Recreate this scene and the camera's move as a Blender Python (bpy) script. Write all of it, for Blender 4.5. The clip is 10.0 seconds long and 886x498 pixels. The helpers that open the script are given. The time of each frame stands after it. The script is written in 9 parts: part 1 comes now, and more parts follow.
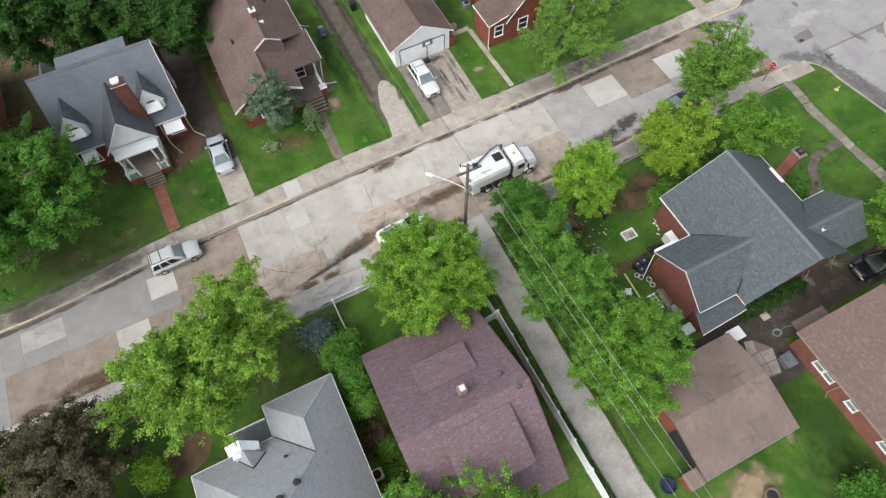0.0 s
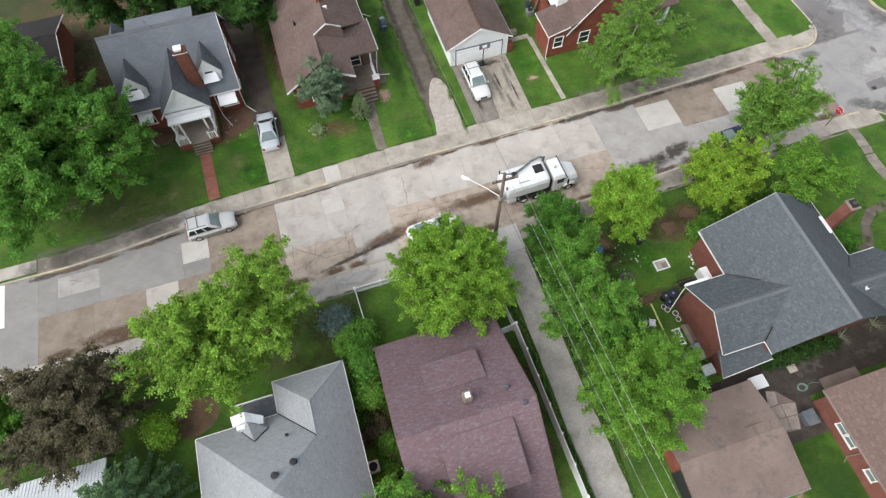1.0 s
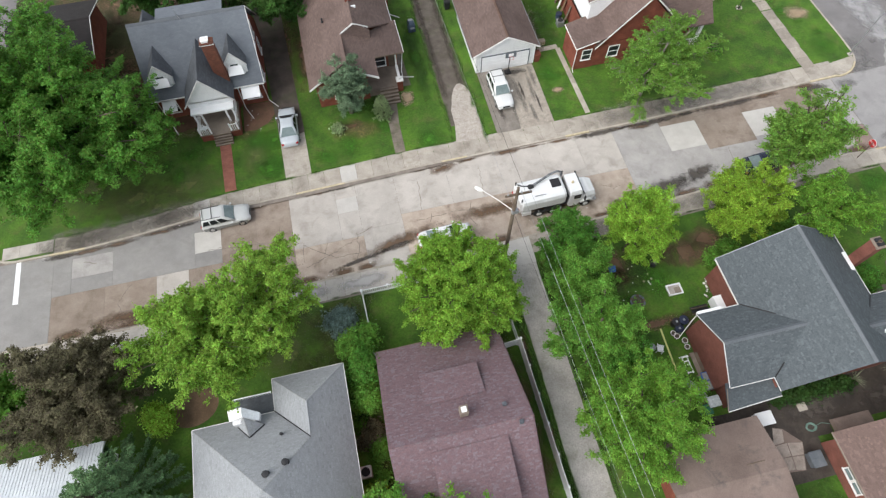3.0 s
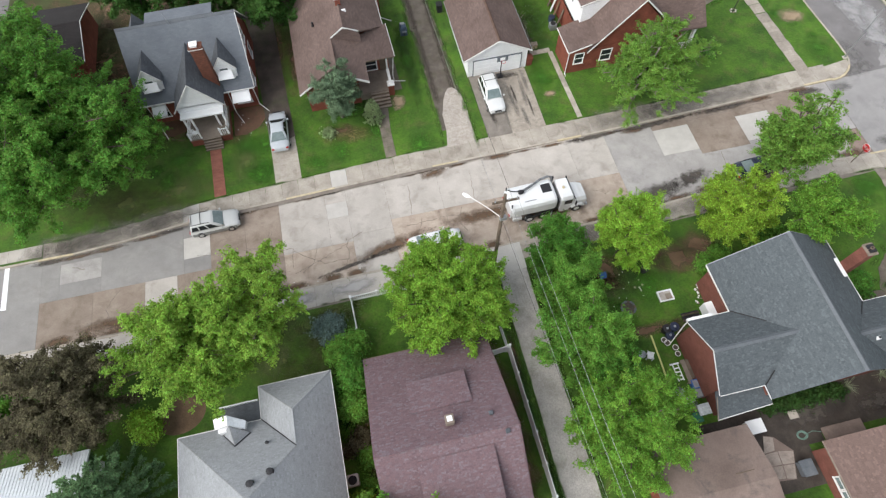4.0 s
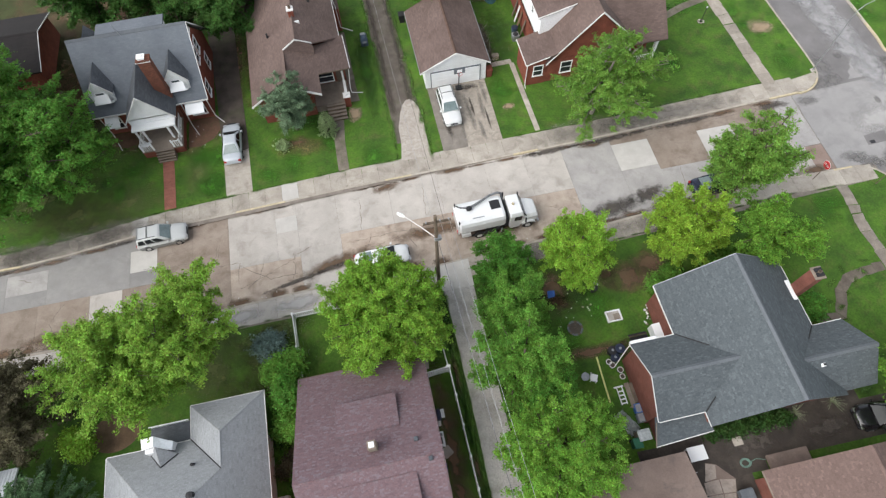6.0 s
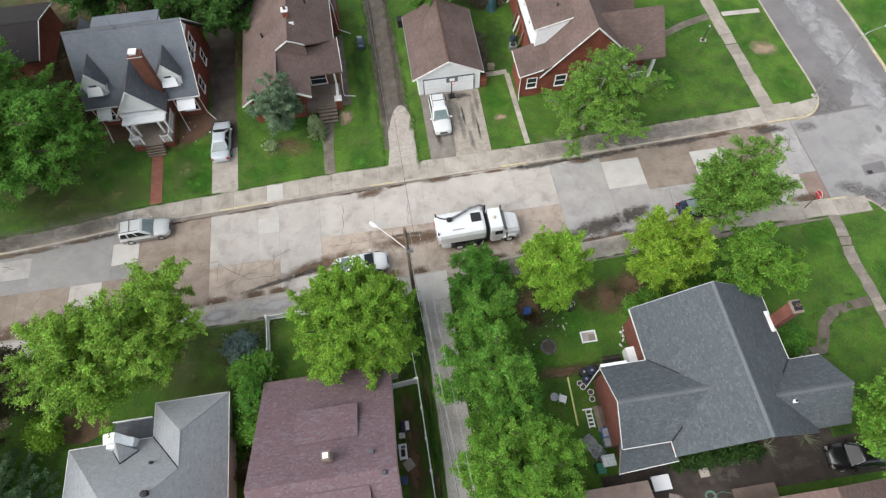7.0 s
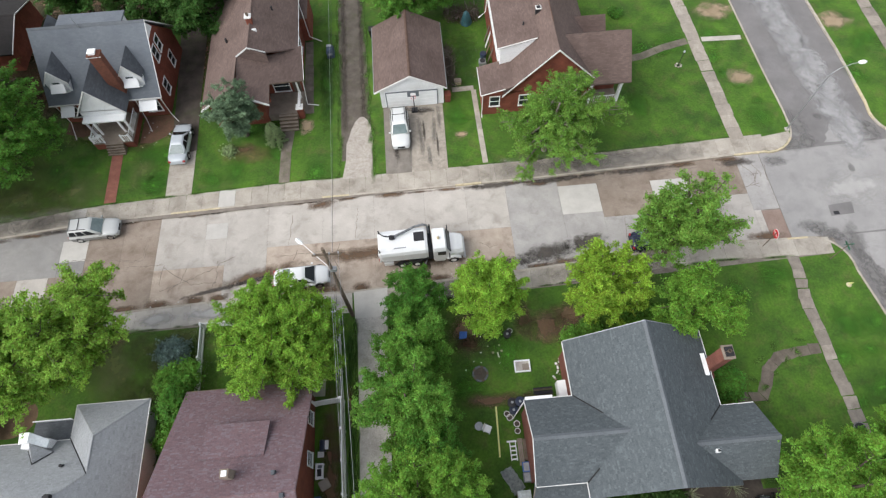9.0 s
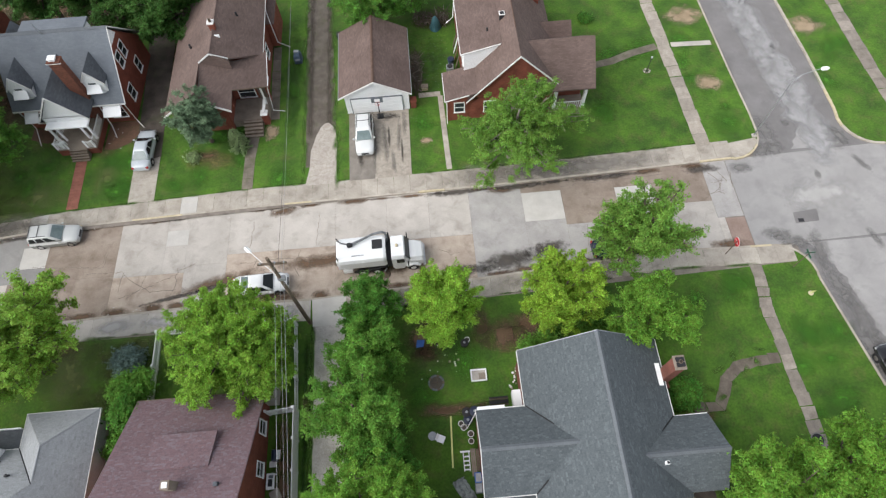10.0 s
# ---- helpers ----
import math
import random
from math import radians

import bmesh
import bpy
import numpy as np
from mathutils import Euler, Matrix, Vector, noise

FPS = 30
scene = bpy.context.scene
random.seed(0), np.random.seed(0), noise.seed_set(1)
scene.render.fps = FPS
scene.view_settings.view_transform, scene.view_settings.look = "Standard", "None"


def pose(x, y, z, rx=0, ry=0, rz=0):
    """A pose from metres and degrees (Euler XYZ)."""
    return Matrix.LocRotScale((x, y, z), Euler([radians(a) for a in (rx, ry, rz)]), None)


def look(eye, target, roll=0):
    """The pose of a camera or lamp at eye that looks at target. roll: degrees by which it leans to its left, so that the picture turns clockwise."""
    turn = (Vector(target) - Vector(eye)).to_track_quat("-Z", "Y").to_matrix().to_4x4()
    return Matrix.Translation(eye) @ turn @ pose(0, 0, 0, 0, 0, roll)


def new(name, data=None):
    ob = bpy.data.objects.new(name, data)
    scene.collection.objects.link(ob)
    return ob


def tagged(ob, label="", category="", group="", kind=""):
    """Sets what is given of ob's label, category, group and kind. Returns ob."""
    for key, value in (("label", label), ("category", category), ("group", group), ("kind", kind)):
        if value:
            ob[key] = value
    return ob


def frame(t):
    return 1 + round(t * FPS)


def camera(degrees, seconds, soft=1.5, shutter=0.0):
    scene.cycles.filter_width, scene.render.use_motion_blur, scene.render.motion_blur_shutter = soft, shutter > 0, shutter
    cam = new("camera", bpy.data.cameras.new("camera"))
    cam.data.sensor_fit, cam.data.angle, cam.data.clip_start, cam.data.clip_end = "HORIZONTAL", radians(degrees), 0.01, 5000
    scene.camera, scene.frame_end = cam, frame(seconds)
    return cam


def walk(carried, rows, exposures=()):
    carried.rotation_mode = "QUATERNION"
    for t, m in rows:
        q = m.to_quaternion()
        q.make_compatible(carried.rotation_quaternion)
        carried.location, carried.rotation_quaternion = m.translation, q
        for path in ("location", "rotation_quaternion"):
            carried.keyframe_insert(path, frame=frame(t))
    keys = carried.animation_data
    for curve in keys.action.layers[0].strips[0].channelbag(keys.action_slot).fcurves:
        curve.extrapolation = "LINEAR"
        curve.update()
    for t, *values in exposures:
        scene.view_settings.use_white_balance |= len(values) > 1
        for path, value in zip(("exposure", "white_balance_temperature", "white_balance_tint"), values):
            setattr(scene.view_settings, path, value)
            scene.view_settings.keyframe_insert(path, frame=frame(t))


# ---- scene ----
cam = camera(75.2, 10.0, soft=1.25)
PATH = [
    (0, (0.008, -0.116, 44.64), (0.384, 0.71, 42.857), -2.0),
    (0.5, (0.54, -0.262, 44.609), (0.912, 0.566, 42.827), -2.1),
    (0.7, (0.62, -0.124, 44.813), (0.964, 0.709, 43.028), -1.8),
    (1, (0.852, -0.114, 44.761), (1.107, 0.755, 42.978), -1.4),
    (1.2, (1.086, -0.161, 44.769), (1.297, 0.722, 42.987), -1.5),
    (1.5, (1.235, -0.065, 44.772), (1.424, 0.823, 42.99), -1.3),
    (2, (1.503, 0.13, 44.826), (1.69, 1.016, 43.042), -1.3),
    (2.5, (1.698, 0.319, 44.803), (1.883, 1.203, 43.019), -1.3),
    (2.7, (1.728, 0.403, 44.795), (1.916, 1.287, 43.011), -1.2),
    (3.8, (2.743, 0.702, 44.732), (2.924, 1.588, 42.948), -1.6),
    (4, (2.999, 0.826, 44.739), (3.18, 1.711, 42.955), -1.6),
    (4.5, (3.988, 0.987, 44.727), (4.166, 1.871, 42.942), -1.7),
    (5, (5.296, 1.101, 44.703), (5.47, 1.987, 42.918), -1.9),
    (5.5, (6.74, 1.245, 44.731), (6.912, 2.13, 42.946), -2.0),
    (5.7, (7.47, 1.267, 44.676), (7.636, 2.153, 42.891), -2.4),
    (6.8, (11.094, 1.606, 44.709), (11.194, 2.503, 42.924), -2.8),
    (7, (11.663, 1.756, 44.776), (11.763, 2.651, 42.99), -2.6),
    (7.2, (12.295, 1.823, 44.82), (12.391, 2.718, 43.034), -2.6),
    (7.5, (13.301, 1.986, 44.801), (13.363, 2.885, 43.016), -2.6),
    (8, (15.011, 2.26, 44.768), (15.048, 3.162, 42.983), -2.9),
    (8.5, (16.72, 2.495, 44.785), (16.752, 3.397, 43.001), -3.1),
    (9, (18.401, 2.72, 44.768), (18.43, 3.623, 42.984), -3.2),
    (9.5, (19.993, 2.873, 44.709), (20.023, 3.779, 42.926), -3.2),
    (10, (22.054, 3.035, 44.631), (22.075, 3.943, 42.849), -3.6),
]
walk(cam, [(t, look(eye, target, roll)) for t, eye, target, roll in PATH])

# ---- sky and light: a bright overcast day ----
world = bpy.data.worlds.new("sky")
scene.world = world
world.use_nodes = True
wn = world.node_tree.nodes
wl = world.node_tree.links
sky = wn.new("ShaderNodeTexSky")
sky.sky_type, sky.sun_disc = "NISHITA", False
sky.sun_elevation, sky.sun_rotation = radians(43), radians(249)
grey = wn.new("ShaderNodeHueSaturation")
grey.inputs["Saturation"].default_value = 0.32
wl.new(sky.outputs[0], grey.inputs["Color"])
wl.new(grey.outputs[0], wn["Background"].inputs["Color"])
wn["Background"].inputs["Strength"].default_value = 0.248
sun = new("sun", bpy.data.lights.new("sun", "SUN"))
sun.data.energy, sun.data.angle, sun.data.color = 3.3, radians(60), (1.0, 0.97, 0.93)
sun.matrix_world = look((-57.7, -22, 58), (0, 0, 0))
scene.view_settings.exposure = 0.0


# ---- materials ----
def surf(name, low, high, scale=1.0, fine=14.0, rough=0.85, bump=0.15, metal=0.0, brick=None, rnd=0.0, fine_amount=0.25, island=0.0,
         spec=0.3, stain=None, stain_scale=0.25, stain_amount=0.5, through_light=0.0):
    """A weathered surface: blotches, grain, an optional bond pattern along the face, optional stains."""
    m = bpy.data.materials.new(name)
    m.use_nodes = True
    n, l = m.node_tree.nodes, m.node_tree.links
    b = n["Principled BSDF"]
    b.inputs["Metallic"].default_value = metal
    b.inputs["Specular IOR Level"].default_value = spec
    geo = n.new("ShaderNodeNewGeometry")
    big = n.new("ShaderNodeTexNoise")
    big.inputs["Scale"].default_value, big.inputs["Detail"].default_value, big.inputs["Roughness"].default_value = scale, 5, 0.6
    l.new(geo.outputs["Position"], big.inputs["Vector"])
    small = n.new("ShaderNodeTexNoise")
    small.inputs["Scale"].default_value, small.inputs["Detail"].default_value = fine, 3
    l.new(geo.outputs["Position"], small.inputs["Vector"])
    ramp = n.new("ShaderNodeMapRange")
    ramp.inputs["From Min"].default_value, ramp.inputs["From Max"].default_value = 0.3, 0.7
    l.new(big.outputs["Fac"], ramp.inputs["Value"])
    mix = n.new("ShaderNodeMix")
    mix.data_type = "RGBA"
    mix.inputs["A"].default_value, mix.inputs["B"].default_value = low, high
    l.new(ramp.outputs["Result"], mix.inputs["Factor"])
    colour = mix.outputs["Result"]
    height = small.outputs["Fac"]
    if brick:
        uv = n.new("ShaderNodeUVMap")
        br = n.new("ShaderNodeTexBrick")
        br.inputs["Scale"].default_value = 1.0
        br.inputs["Brick Width"].default_value, br.inputs["Row Height"].default_value = brick[0], brick[1]
        br.inputs["Mortar Size"].default_value = brick[2]
        br.inputs["Mortar Smooth"].default_value = 0.3
        br.inputs["Bias"].default_value = brick[6] if len(brick) > 6 else 0.0
        br.inputs["Color1"].default_value, br.inputs["Color2"].default_value = brick[4], brick[5]
        br.inputs["Mortar"].default_value = brick[3]
        l.new(uv.outputs["UV"], br.inputs["Vector"])
        over = n.new("ShaderNodeMix")
        over.data_type, over.blend_type = "RGBA", "MULTIPLY"
        over.inputs["Factor"].default_value = 1.0
        l.new(colour, over.inputs["A"])
        l.new(br.outputs["Color"], over.inputs["B"])
        colour = over.outputs["Result"]
        add = n.new("ShaderNodeMath")
        add.operation = "MULTIPLY_ADD"
        add.inputs[1].default_value = -2.0
        l.new(br.outputs["Fac"], add.inputs[0])
        l.new(small.outputs["Fac"], add.inputs[2])
        height = add.outputs[0]
    if stain:
        sn = n.new("ShaderNodeTexNoise")
        sn.inputs["Scale"].default_value, sn.inputs["Detail"].default_value, sn.inputs["Roughness"].default_value = stain_scale, 7, 0.65
        sn.inputs["Distortion"].default_value = 0.4
        l.new(geo.outputs["Position"], sn.inputs["Vector"])
        sr = n.new("ShaderNodeMapRange")
        sr.inputs["From Min"].default_value, sr.inputs["From Max"].default_value = 0.5, 0.72
        sr.inputs["To Max"].default_value = stain_amount
        l.new(sn.outputs["Fac"], sr.inputs["Value"])
        sm = n.new("ShaderNodeMix")
        sm.data_type = "RGBA"
        sm.inputs["B"].default_value = stain
        l.new(sr.outputs["Result"], sm.inputs["Factor"])
        l.new(colour, sm.inputs["A"])
        colour = sm.outputs["Result"]
    hsv = n.new("ShaderNodeHueSaturation")
    val = n.new("ShaderNodeMath")
    val.operation = "MULTIPLY_ADD"
    val.inputs[1].default_value, val.inputs[2].default_value = 2 * fine_amount, 1 - fine_amount
    l.new(small.outputs["Fac"], val.inputs[0])
    value = val.outputs[0]
    for amount, node, out in ((rnd, "ShaderNodeObjectInfo", "Random"), (island, "ShaderNodeNewGeometry", "Random Per Island")):
        if amount:
            src = n.new(node)
            k = n.new("ShaderNodeMath")
            k.operation = "MULTIPLY_ADD"
            k.inputs[1].default_value, k.inputs[2].default_value = 2 * amount, 1 - amount
            l.new(src.outputs[out], k.inputs[0])
            t = n.new("ShaderNodeMath")
            t.operation = "MULTIPLY"
            l.new(k.outputs[0], t.inputs[0])
            l.new(value, t.inputs[1])
            value = t.outputs[0]
            if node == "ShaderNodeNewGeometry":
                h = n.new("ShaderNodeMapRange")
                h.inputs["To Min"].default_value, h.inputs["To Max"].default_value = 0.48, 0.52
                l.new(src.outputs[out], h.inputs["Value"])
                l.new(h.outputs["Result"], hsv.inputs["Hue"])
    l.new(value, hsv.inputs["Value"])
    l.new(colour, hsv.inputs["Color"])
    l.new(hsv.outputs["Color"], b.inputs["Base Color"])
    ro = n.new("ShaderNodeMapRange")
    ro.inputs["To Min"].default_value, ro.inputs["To Max"].default_value = max(0.03, rough - 0.08), min(1, rough + 0.08)
    l.new(big.outputs["Fac"], ro.inputs["Value"])
    l.new(ro.outputs["Result"], b.inputs["Roughness"])
    if bump:
        bp = n.new("ShaderNodeBump")
        bp.inputs["Strength"].default_value, bp.inputs["Distance"].default_value = bump, 0.03
        l.new(height, bp.inputs["Height"])
        l.new(bp.outputs["Normal"], b.inputs["Normal"])
    if through_light:
        tr = n.new("ShaderNodeBsdfTranslucent")
        l.new(hsv.outputs["Color"], tr.inputs["Color"])
        ms = n.new("ShaderNodeMixShader")
        ms.inputs[0].default_value = through_light
        l.new(b.outputs[0], ms.inputs[1])
        l.new(tr.outputs[0], ms.inputs[2])
        l.new(ms.outputs[0], n["Material Output"].inputs["Surface"])
    return m


def patchy(name, low, high, scale, threshold=0.56, soft=0.2, rough=0.9, fade=1.0):
    """A thin film of dirt, damp or bare soil, broken up and thinning out towards its rim (object space, radius 1)."""
    m = surf(name, low, high, scale, 20, rough, 0.2)
    n, l = m.node_tree.nodes, m.node_tree.links
    tc = n.new("ShaderNodeTexCoord")
    ln = n.new("ShaderNodeVectorMath")
    ln.operation = "LENGTH"
    l.new(tc.outputs["Object"], ln.inputs[0])
    geo = n.new("ShaderNodeNewGeometry")
    no = n.new("ShaderNodeTexNoise")
    no.inputs["Scale"].default_value, no.inputs["Detail"].default_value, no.inputs["Roughness"].default_value = scale, 8, 0.68
    l.new(geo.outputs["Position"], no.inputs["Vector"])
    a = n.new("ShaderNodeMath")
    a.operation = "MULTIPLY_ADD"
    a.inputs[1].default_value, a.inputs[2].default_value = -0.75 * fade, 0.42
    l.new(ln.outputs["Value"], a.inputs[0])
    s = n.new("ShaderNodeMath")
    l.new(a.outputs[0], s.inputs[0])
    l.new(no.outputs["Fac"], s.inputs[1])
    r = n.new("ShaderNodeMapRange")
    r.inputs["From Min"].default_value, r.inputs["From Max"].default_value = threshold - soft, threshold + soft
    r.inputs["To Max"].default_value = 0.8
    l.new(s.outputs[0], r.inputs["Value"])
    tr = n.new("ShaderNodeBsdfTransparent")
    ms = n.new("ShaderNodeMixShader")
    l.new(r.outputs["Result"], ms.inputs[0])
    l.new(tr.outputs[0], ms.inputs[1])
    l.new(n["Principled BSDF"].outputs[0], ms.inputs[2])
    l.new(ms.outputs[0], n["Material Output"].inputs["Surface"])
    return m


W1 = (1, 1, 1, 1)


def shade(v):
    return (v, v, v, 1)


M = {}
M["grass"] = surf("grass", (0.029, 0.074, 0.010, 1), (0.084, 0.180, 0.018, 1), 0.42, 6, 0.9, 0.9, fine_amount=0.48,
                  stain=(0.105, 0.105, 0.036, 1), stain_scale=0.85, stain_amount=0.6)
M["far_grass"] = surf("far_grass", (0.04, 0.075, 0.018, 1), (0.07, 0.11, 0.03, 1), 0.05, 2, 0.9, 0.3)
M["worn_yard"] = surf("worn_yard", (0.032, 0.045, 0.014, 1), (0.062, 0.072, 0.026, 1), 0.4, 7, 0.95, 0.6, fine_amount=0.3)
M["mulch"] = surf("mulch", (0.10, 0.057, 0.037, 1), (0.165, 0.092, 0.06, 1), 1.2, 10, 0.95, 0.6, fine_amount=0.35, stain=(0.07, 0.075, 0.03, 1), stain_scale=1.6, stain_amount=0.5)
M["soil"] = surf("soil", (0.10, 0.065, 0.04, 1), (0.20, 0.13, 0.08, 1), 0.8, 12, 0.95, 0.6)
M["concrete"] = surf("concrete", (0.398, 0.366, 0.330, 1), (0.515, 0.478, 0.436, 1), 0.5, 9, 0.85, 0.2, rnd=0.06, fine_amount=0.12,
                     stain=(0.22, 0.19, 0.16, 1), stain_scale=0.6, stain_amount=0.55)
M["concrete_grey"] = surf("concrete_grey", (0.222, 0.215, 0.208, 1), (0.312, 0.300, 0.286, 1), 0.5, 9, 0.85, 0.2, rnd=0.06, fine_amount=0.12,
                          stain=(0.17, 0.16, 0.15, 1), stain_scale=0.5, stain_amount=0.5)
M["concrete_mid"] = surf("concrete_mid", (0.315, 0.300, 0.288, 1), (0.425, 0.405, 0.385, 1), 0.6, 9, 0.86, 0.2, fine_amount=0.14,
                         stain=(0.2, 0.185, 0.175, 1), stain_scale=0.9, stain_amount=0.5)
M["concrete_tan"] = surf("concrete_tan", (0.334, 0.266, 0.216, 1), (0.486, 0.413, 0.343, 1), 0.6, 9, 0.88, 0.25, rnd=0.07, fine_amount=0.16,
                         stain=(0.12, 0.085, 0.06, 1), stain_scale=0.7, stain_amount=0.6)
M["concrete_brown"] = surf("concrete_brown", (0.215, 0.168, 0.134, 1), (0.318, 0.266, 0.220, 1), 0.6, 9, 0.88, 0.25, rnd=0.07, fine_amount=0.16,
                           stain=(0.12, 0.085, 0.06, 1), stain_scale=0.7, stain_amount=0.6)
M["concrete_pale"] = surf("concrete_pale", (0.455, 0.434, 0.402, 1), (0.55, 0.528, 0.492, 1), 0.8, 10, 0.85, 0.15, fine_amount=0.1)
M["paving"] = surf("paving", (0.318, 0.284, 0.240, 1), (0.458, 0.416, 0.362, 1), 0.6, 10, 0.9, 0.25, rnd=0.10, fine_amount=0.18,
                   stain=(0.15, 0.125, 0.095, 1), stain_scale=0.9, stain_amount=0.6)
M["forecourt"] = surf("forecourt", (0.25, 0.218, 0.182, 1), (0.45, 0.402, 0.34, 1), 1.1, 9, 0.9, 0.25, fine_amount=0.22,
                      stain=(0.12, 0.105, 0.09, 1), stain_scale=1.1, stain_amount=0.75)
M["lane_stain"] = surf("lane_stain", (0.165, 0.146, 0.126, 1), (0.27, 0.242, 0.21, 1), 1.0, 9, 0.9, 0.25, fine_amount=0.2)
M["brick_brown"] = surf("brick_brown", (0.125, 0.05, 0.034, 1), (0.20, 0.08, 0.052, 1), 2.2, 16, 0.9, 0.4,
                        brick=(0.21, 0.075, 0.008, shade(0.9), shade(0.75), shade(1.05)))
M["asphalt_dark"] = surf("asphalt_dark", (0.150, 0.142, 0.140, 1), (0.215, 0.204, 0.200, 1), 0.35, 10, 0.88, 0.3, fine_amount=0.2,
                         stain=(0.26, 0.25, 0.25, 1), stain_scale=0.5, stain_amount=0.45)
M["asphalt"] = surf("asphalt", (0.262, 0.252, 0.246, 1), (0.35, 0.338, 0.328, 1), 0.35, 12, 0.85, 0.3, fine_amount=0.15,
                    stain=(0.17, 0.165, 0.165, 1), stain_scale=0.6, stain_amount=0.5)
M["old_walk"] = surf("old_walk", (0.115, 0.098, 0.078, 1), (0.21, 0.18, 0.148, 1), 1.2, 10, 0.92, 0.35, rnd=0.14, fine_amount=0.25,
                    stain=(0.10, 0.11, 0.05, 1), stain_scale=1.1, stain_amount=0.7)
M["walk_grey"] = surf("walk_grey", (0.20, 0.172, 0.146, 1), (0.32, 0.282, 0.242, 1), 0.9, 10, 0.92, 0.35, rnd=0.2, fine_amount=0.25, stain=(0.12, 0.105, 0.085, 1), stain_scale=0.8, stain_amount=0.6)
M["walk_tan"] = surf("walk_tan", (0.27, 0.236, 0.2, 1), (0.41, 0.365, 0.312, 1), 0.9, 10, 0.92, 0.35, rnd=0.16, fine_amount=0.25, stain=(0.16, 0.135, 0.105, 1), stain_scale=0.9, stain_amount=0.65)
M["walk_brown"] = surf("walk_brown", (0.10, 0.082, 0.066, 1), (0.165, 0.138, 0.115, 1), 1.4, 10, 0.92, 0.35, rnd=0.1, fine_amount=0.25)
M["car_glass"] = surf("car_glass", (0.010, 0.013, 0.014, 1), (0.016, 0.02, 0.021, 1), 1, 6, 0.14, 0.0, spec=0.3)
M["joint"] = surf("joint", (0.16, 0.135, 0.115, 1), (0.28, 0.245, 0.21, 1), 1.1, 12, 0.95, 0.3)
M["crack"] = surf("crack", (0.15, 0.128, 0.105, 1), (0.24, 0.203, 0.165, 1), 2.0, 12, 0.95, 0.3)
# pale teal base colour carries the sky's reflection in the glass
M["sky_tint_glass"] = surf("sky_tint_glass", (0.12, 0.16, 0.158, 1), (0.185, 0.235, 0.232, 1), 1, 6, 0.08, 0.0, spec=0.6)
M["brick_slab"] = surf("brick_slab", (0.235, 0.168, 0.138, 1), (0.33, 0.25, 0.21, 1), 0.8, 9, 0.9, 0.3, fine_amount=0.2)
M["kerb"] = surf("kerb", (0.33, 0.29, 0.24, 1), (0.46, 0.42, 0.36, 1), 1.2, 14, 0.9, 0.3, rnd=0.1)
M["yellow_kerb"] = surf("yellow_kerb", (0.42, 0.36, 0.24, 1), (0.60, 0.51, 0.35, 1), 2.5, 14, 0.8, 0.2)
M["gravel"] = surf("gravel", (0.345, 0.322, 0.297, 1), (0.50, 0.47, 0.436, 1), 0.7, 11, 0.95, 0.6, fine_amount=0.42,
                   stain=(0.10, 0.12, 0.05, 1), stain_scale=0.6, stain_amount=0.4)
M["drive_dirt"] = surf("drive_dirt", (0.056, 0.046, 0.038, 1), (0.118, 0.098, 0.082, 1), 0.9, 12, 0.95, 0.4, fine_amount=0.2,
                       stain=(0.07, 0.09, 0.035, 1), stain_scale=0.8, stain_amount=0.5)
M["brick_path"] = surf("brick_path", (0.24, 0.095, 0.068, 1), (0.33, 0.135, 0.098, 1), 2, 15, 0.9, 0.3, rnd=0.06)
M["brick"] = surf("brick", (0.17, 0.050, 0.032, 1), (0.27, 0.085, 0.055, 1), 1.2, 20, 0.9, 0.4,
                  brick=(0.21, 0.075, 0.008, shade(0.9), shade(0.8), W1))
M["brick_orange"] = surf("brick_orange", (0.165, 0.064, 0.047, 1), (0.238, 0.094, 0.07, 1), 1.2, 20, 0.9, 0.4,
                         brick=(0.21, 0.075, 0.008, shade(0.9), shade(0.8), W1))
shg = (0.32, 0.14, 0.005, shade(0.74), shade(0.84), shade(1.07))
M["roof_slate"] = surf("roof_slate", (0.085, 0.095, 0.108, 1), (0.118, 0.130, 0.145, 1), 0.9, 9, 0.92, 0.5, brick=(0.3, 0.14, 0.006, shade(0.76), shade(0.9), shade(1.32), -0.3), fine_amount=0.3)
M["roof_blue"] = surf("roof_blue", (0.125, 0.14, 0.16, 1), (0.163, 0.18, 0.2, 1), 0.4, 10, 0.92, 0.4, brick=(0.32, 0.14, 0.004, shade(0.85), shade(0.93), shade(1.05)), fine_amount=0.14)
M["roof_dark"] = surf("roof_dark", (0.075, 0.082, 0.092, 1), (0.115, 0.124, 0.136, 1), 0.5, 12, 0.92, 0.5, brick=shg, fine_amount=0.2)
M["roof_black"] = surf("roof_black", (0.02, 0.018, 0.018, 1), (0.034, 0.03, 0.03, 1), 0.5, 12, 0.92, 0.4, brick=shg, fine_amount=0.2)
M["roof_brown"] = surf("roof_brown", (0.118, 0.083, 0.072, 1), (0.168, 0.120, 0.105, 1), 0.5, 12, 0.92, 0.5, brick=shg, fine_amount=0.2)
M["roof_red"] = surf("roof_red", (0.125, 0.085, 0.090, 1), (0.185, 0.128, 0.132, 1), 1.4, 5, 0.92, 0.5, brick=(0.33, 0.15, 0.006, shade(0.6), (1.1, 0.9, 0.92, 1), (0.92, 1.02, 1.08, 1)), fine_amount=0.36,
                     stain=(0.17, 0.165, 0.18, 1), stain_scale=2.2, stain_amount=0.6)
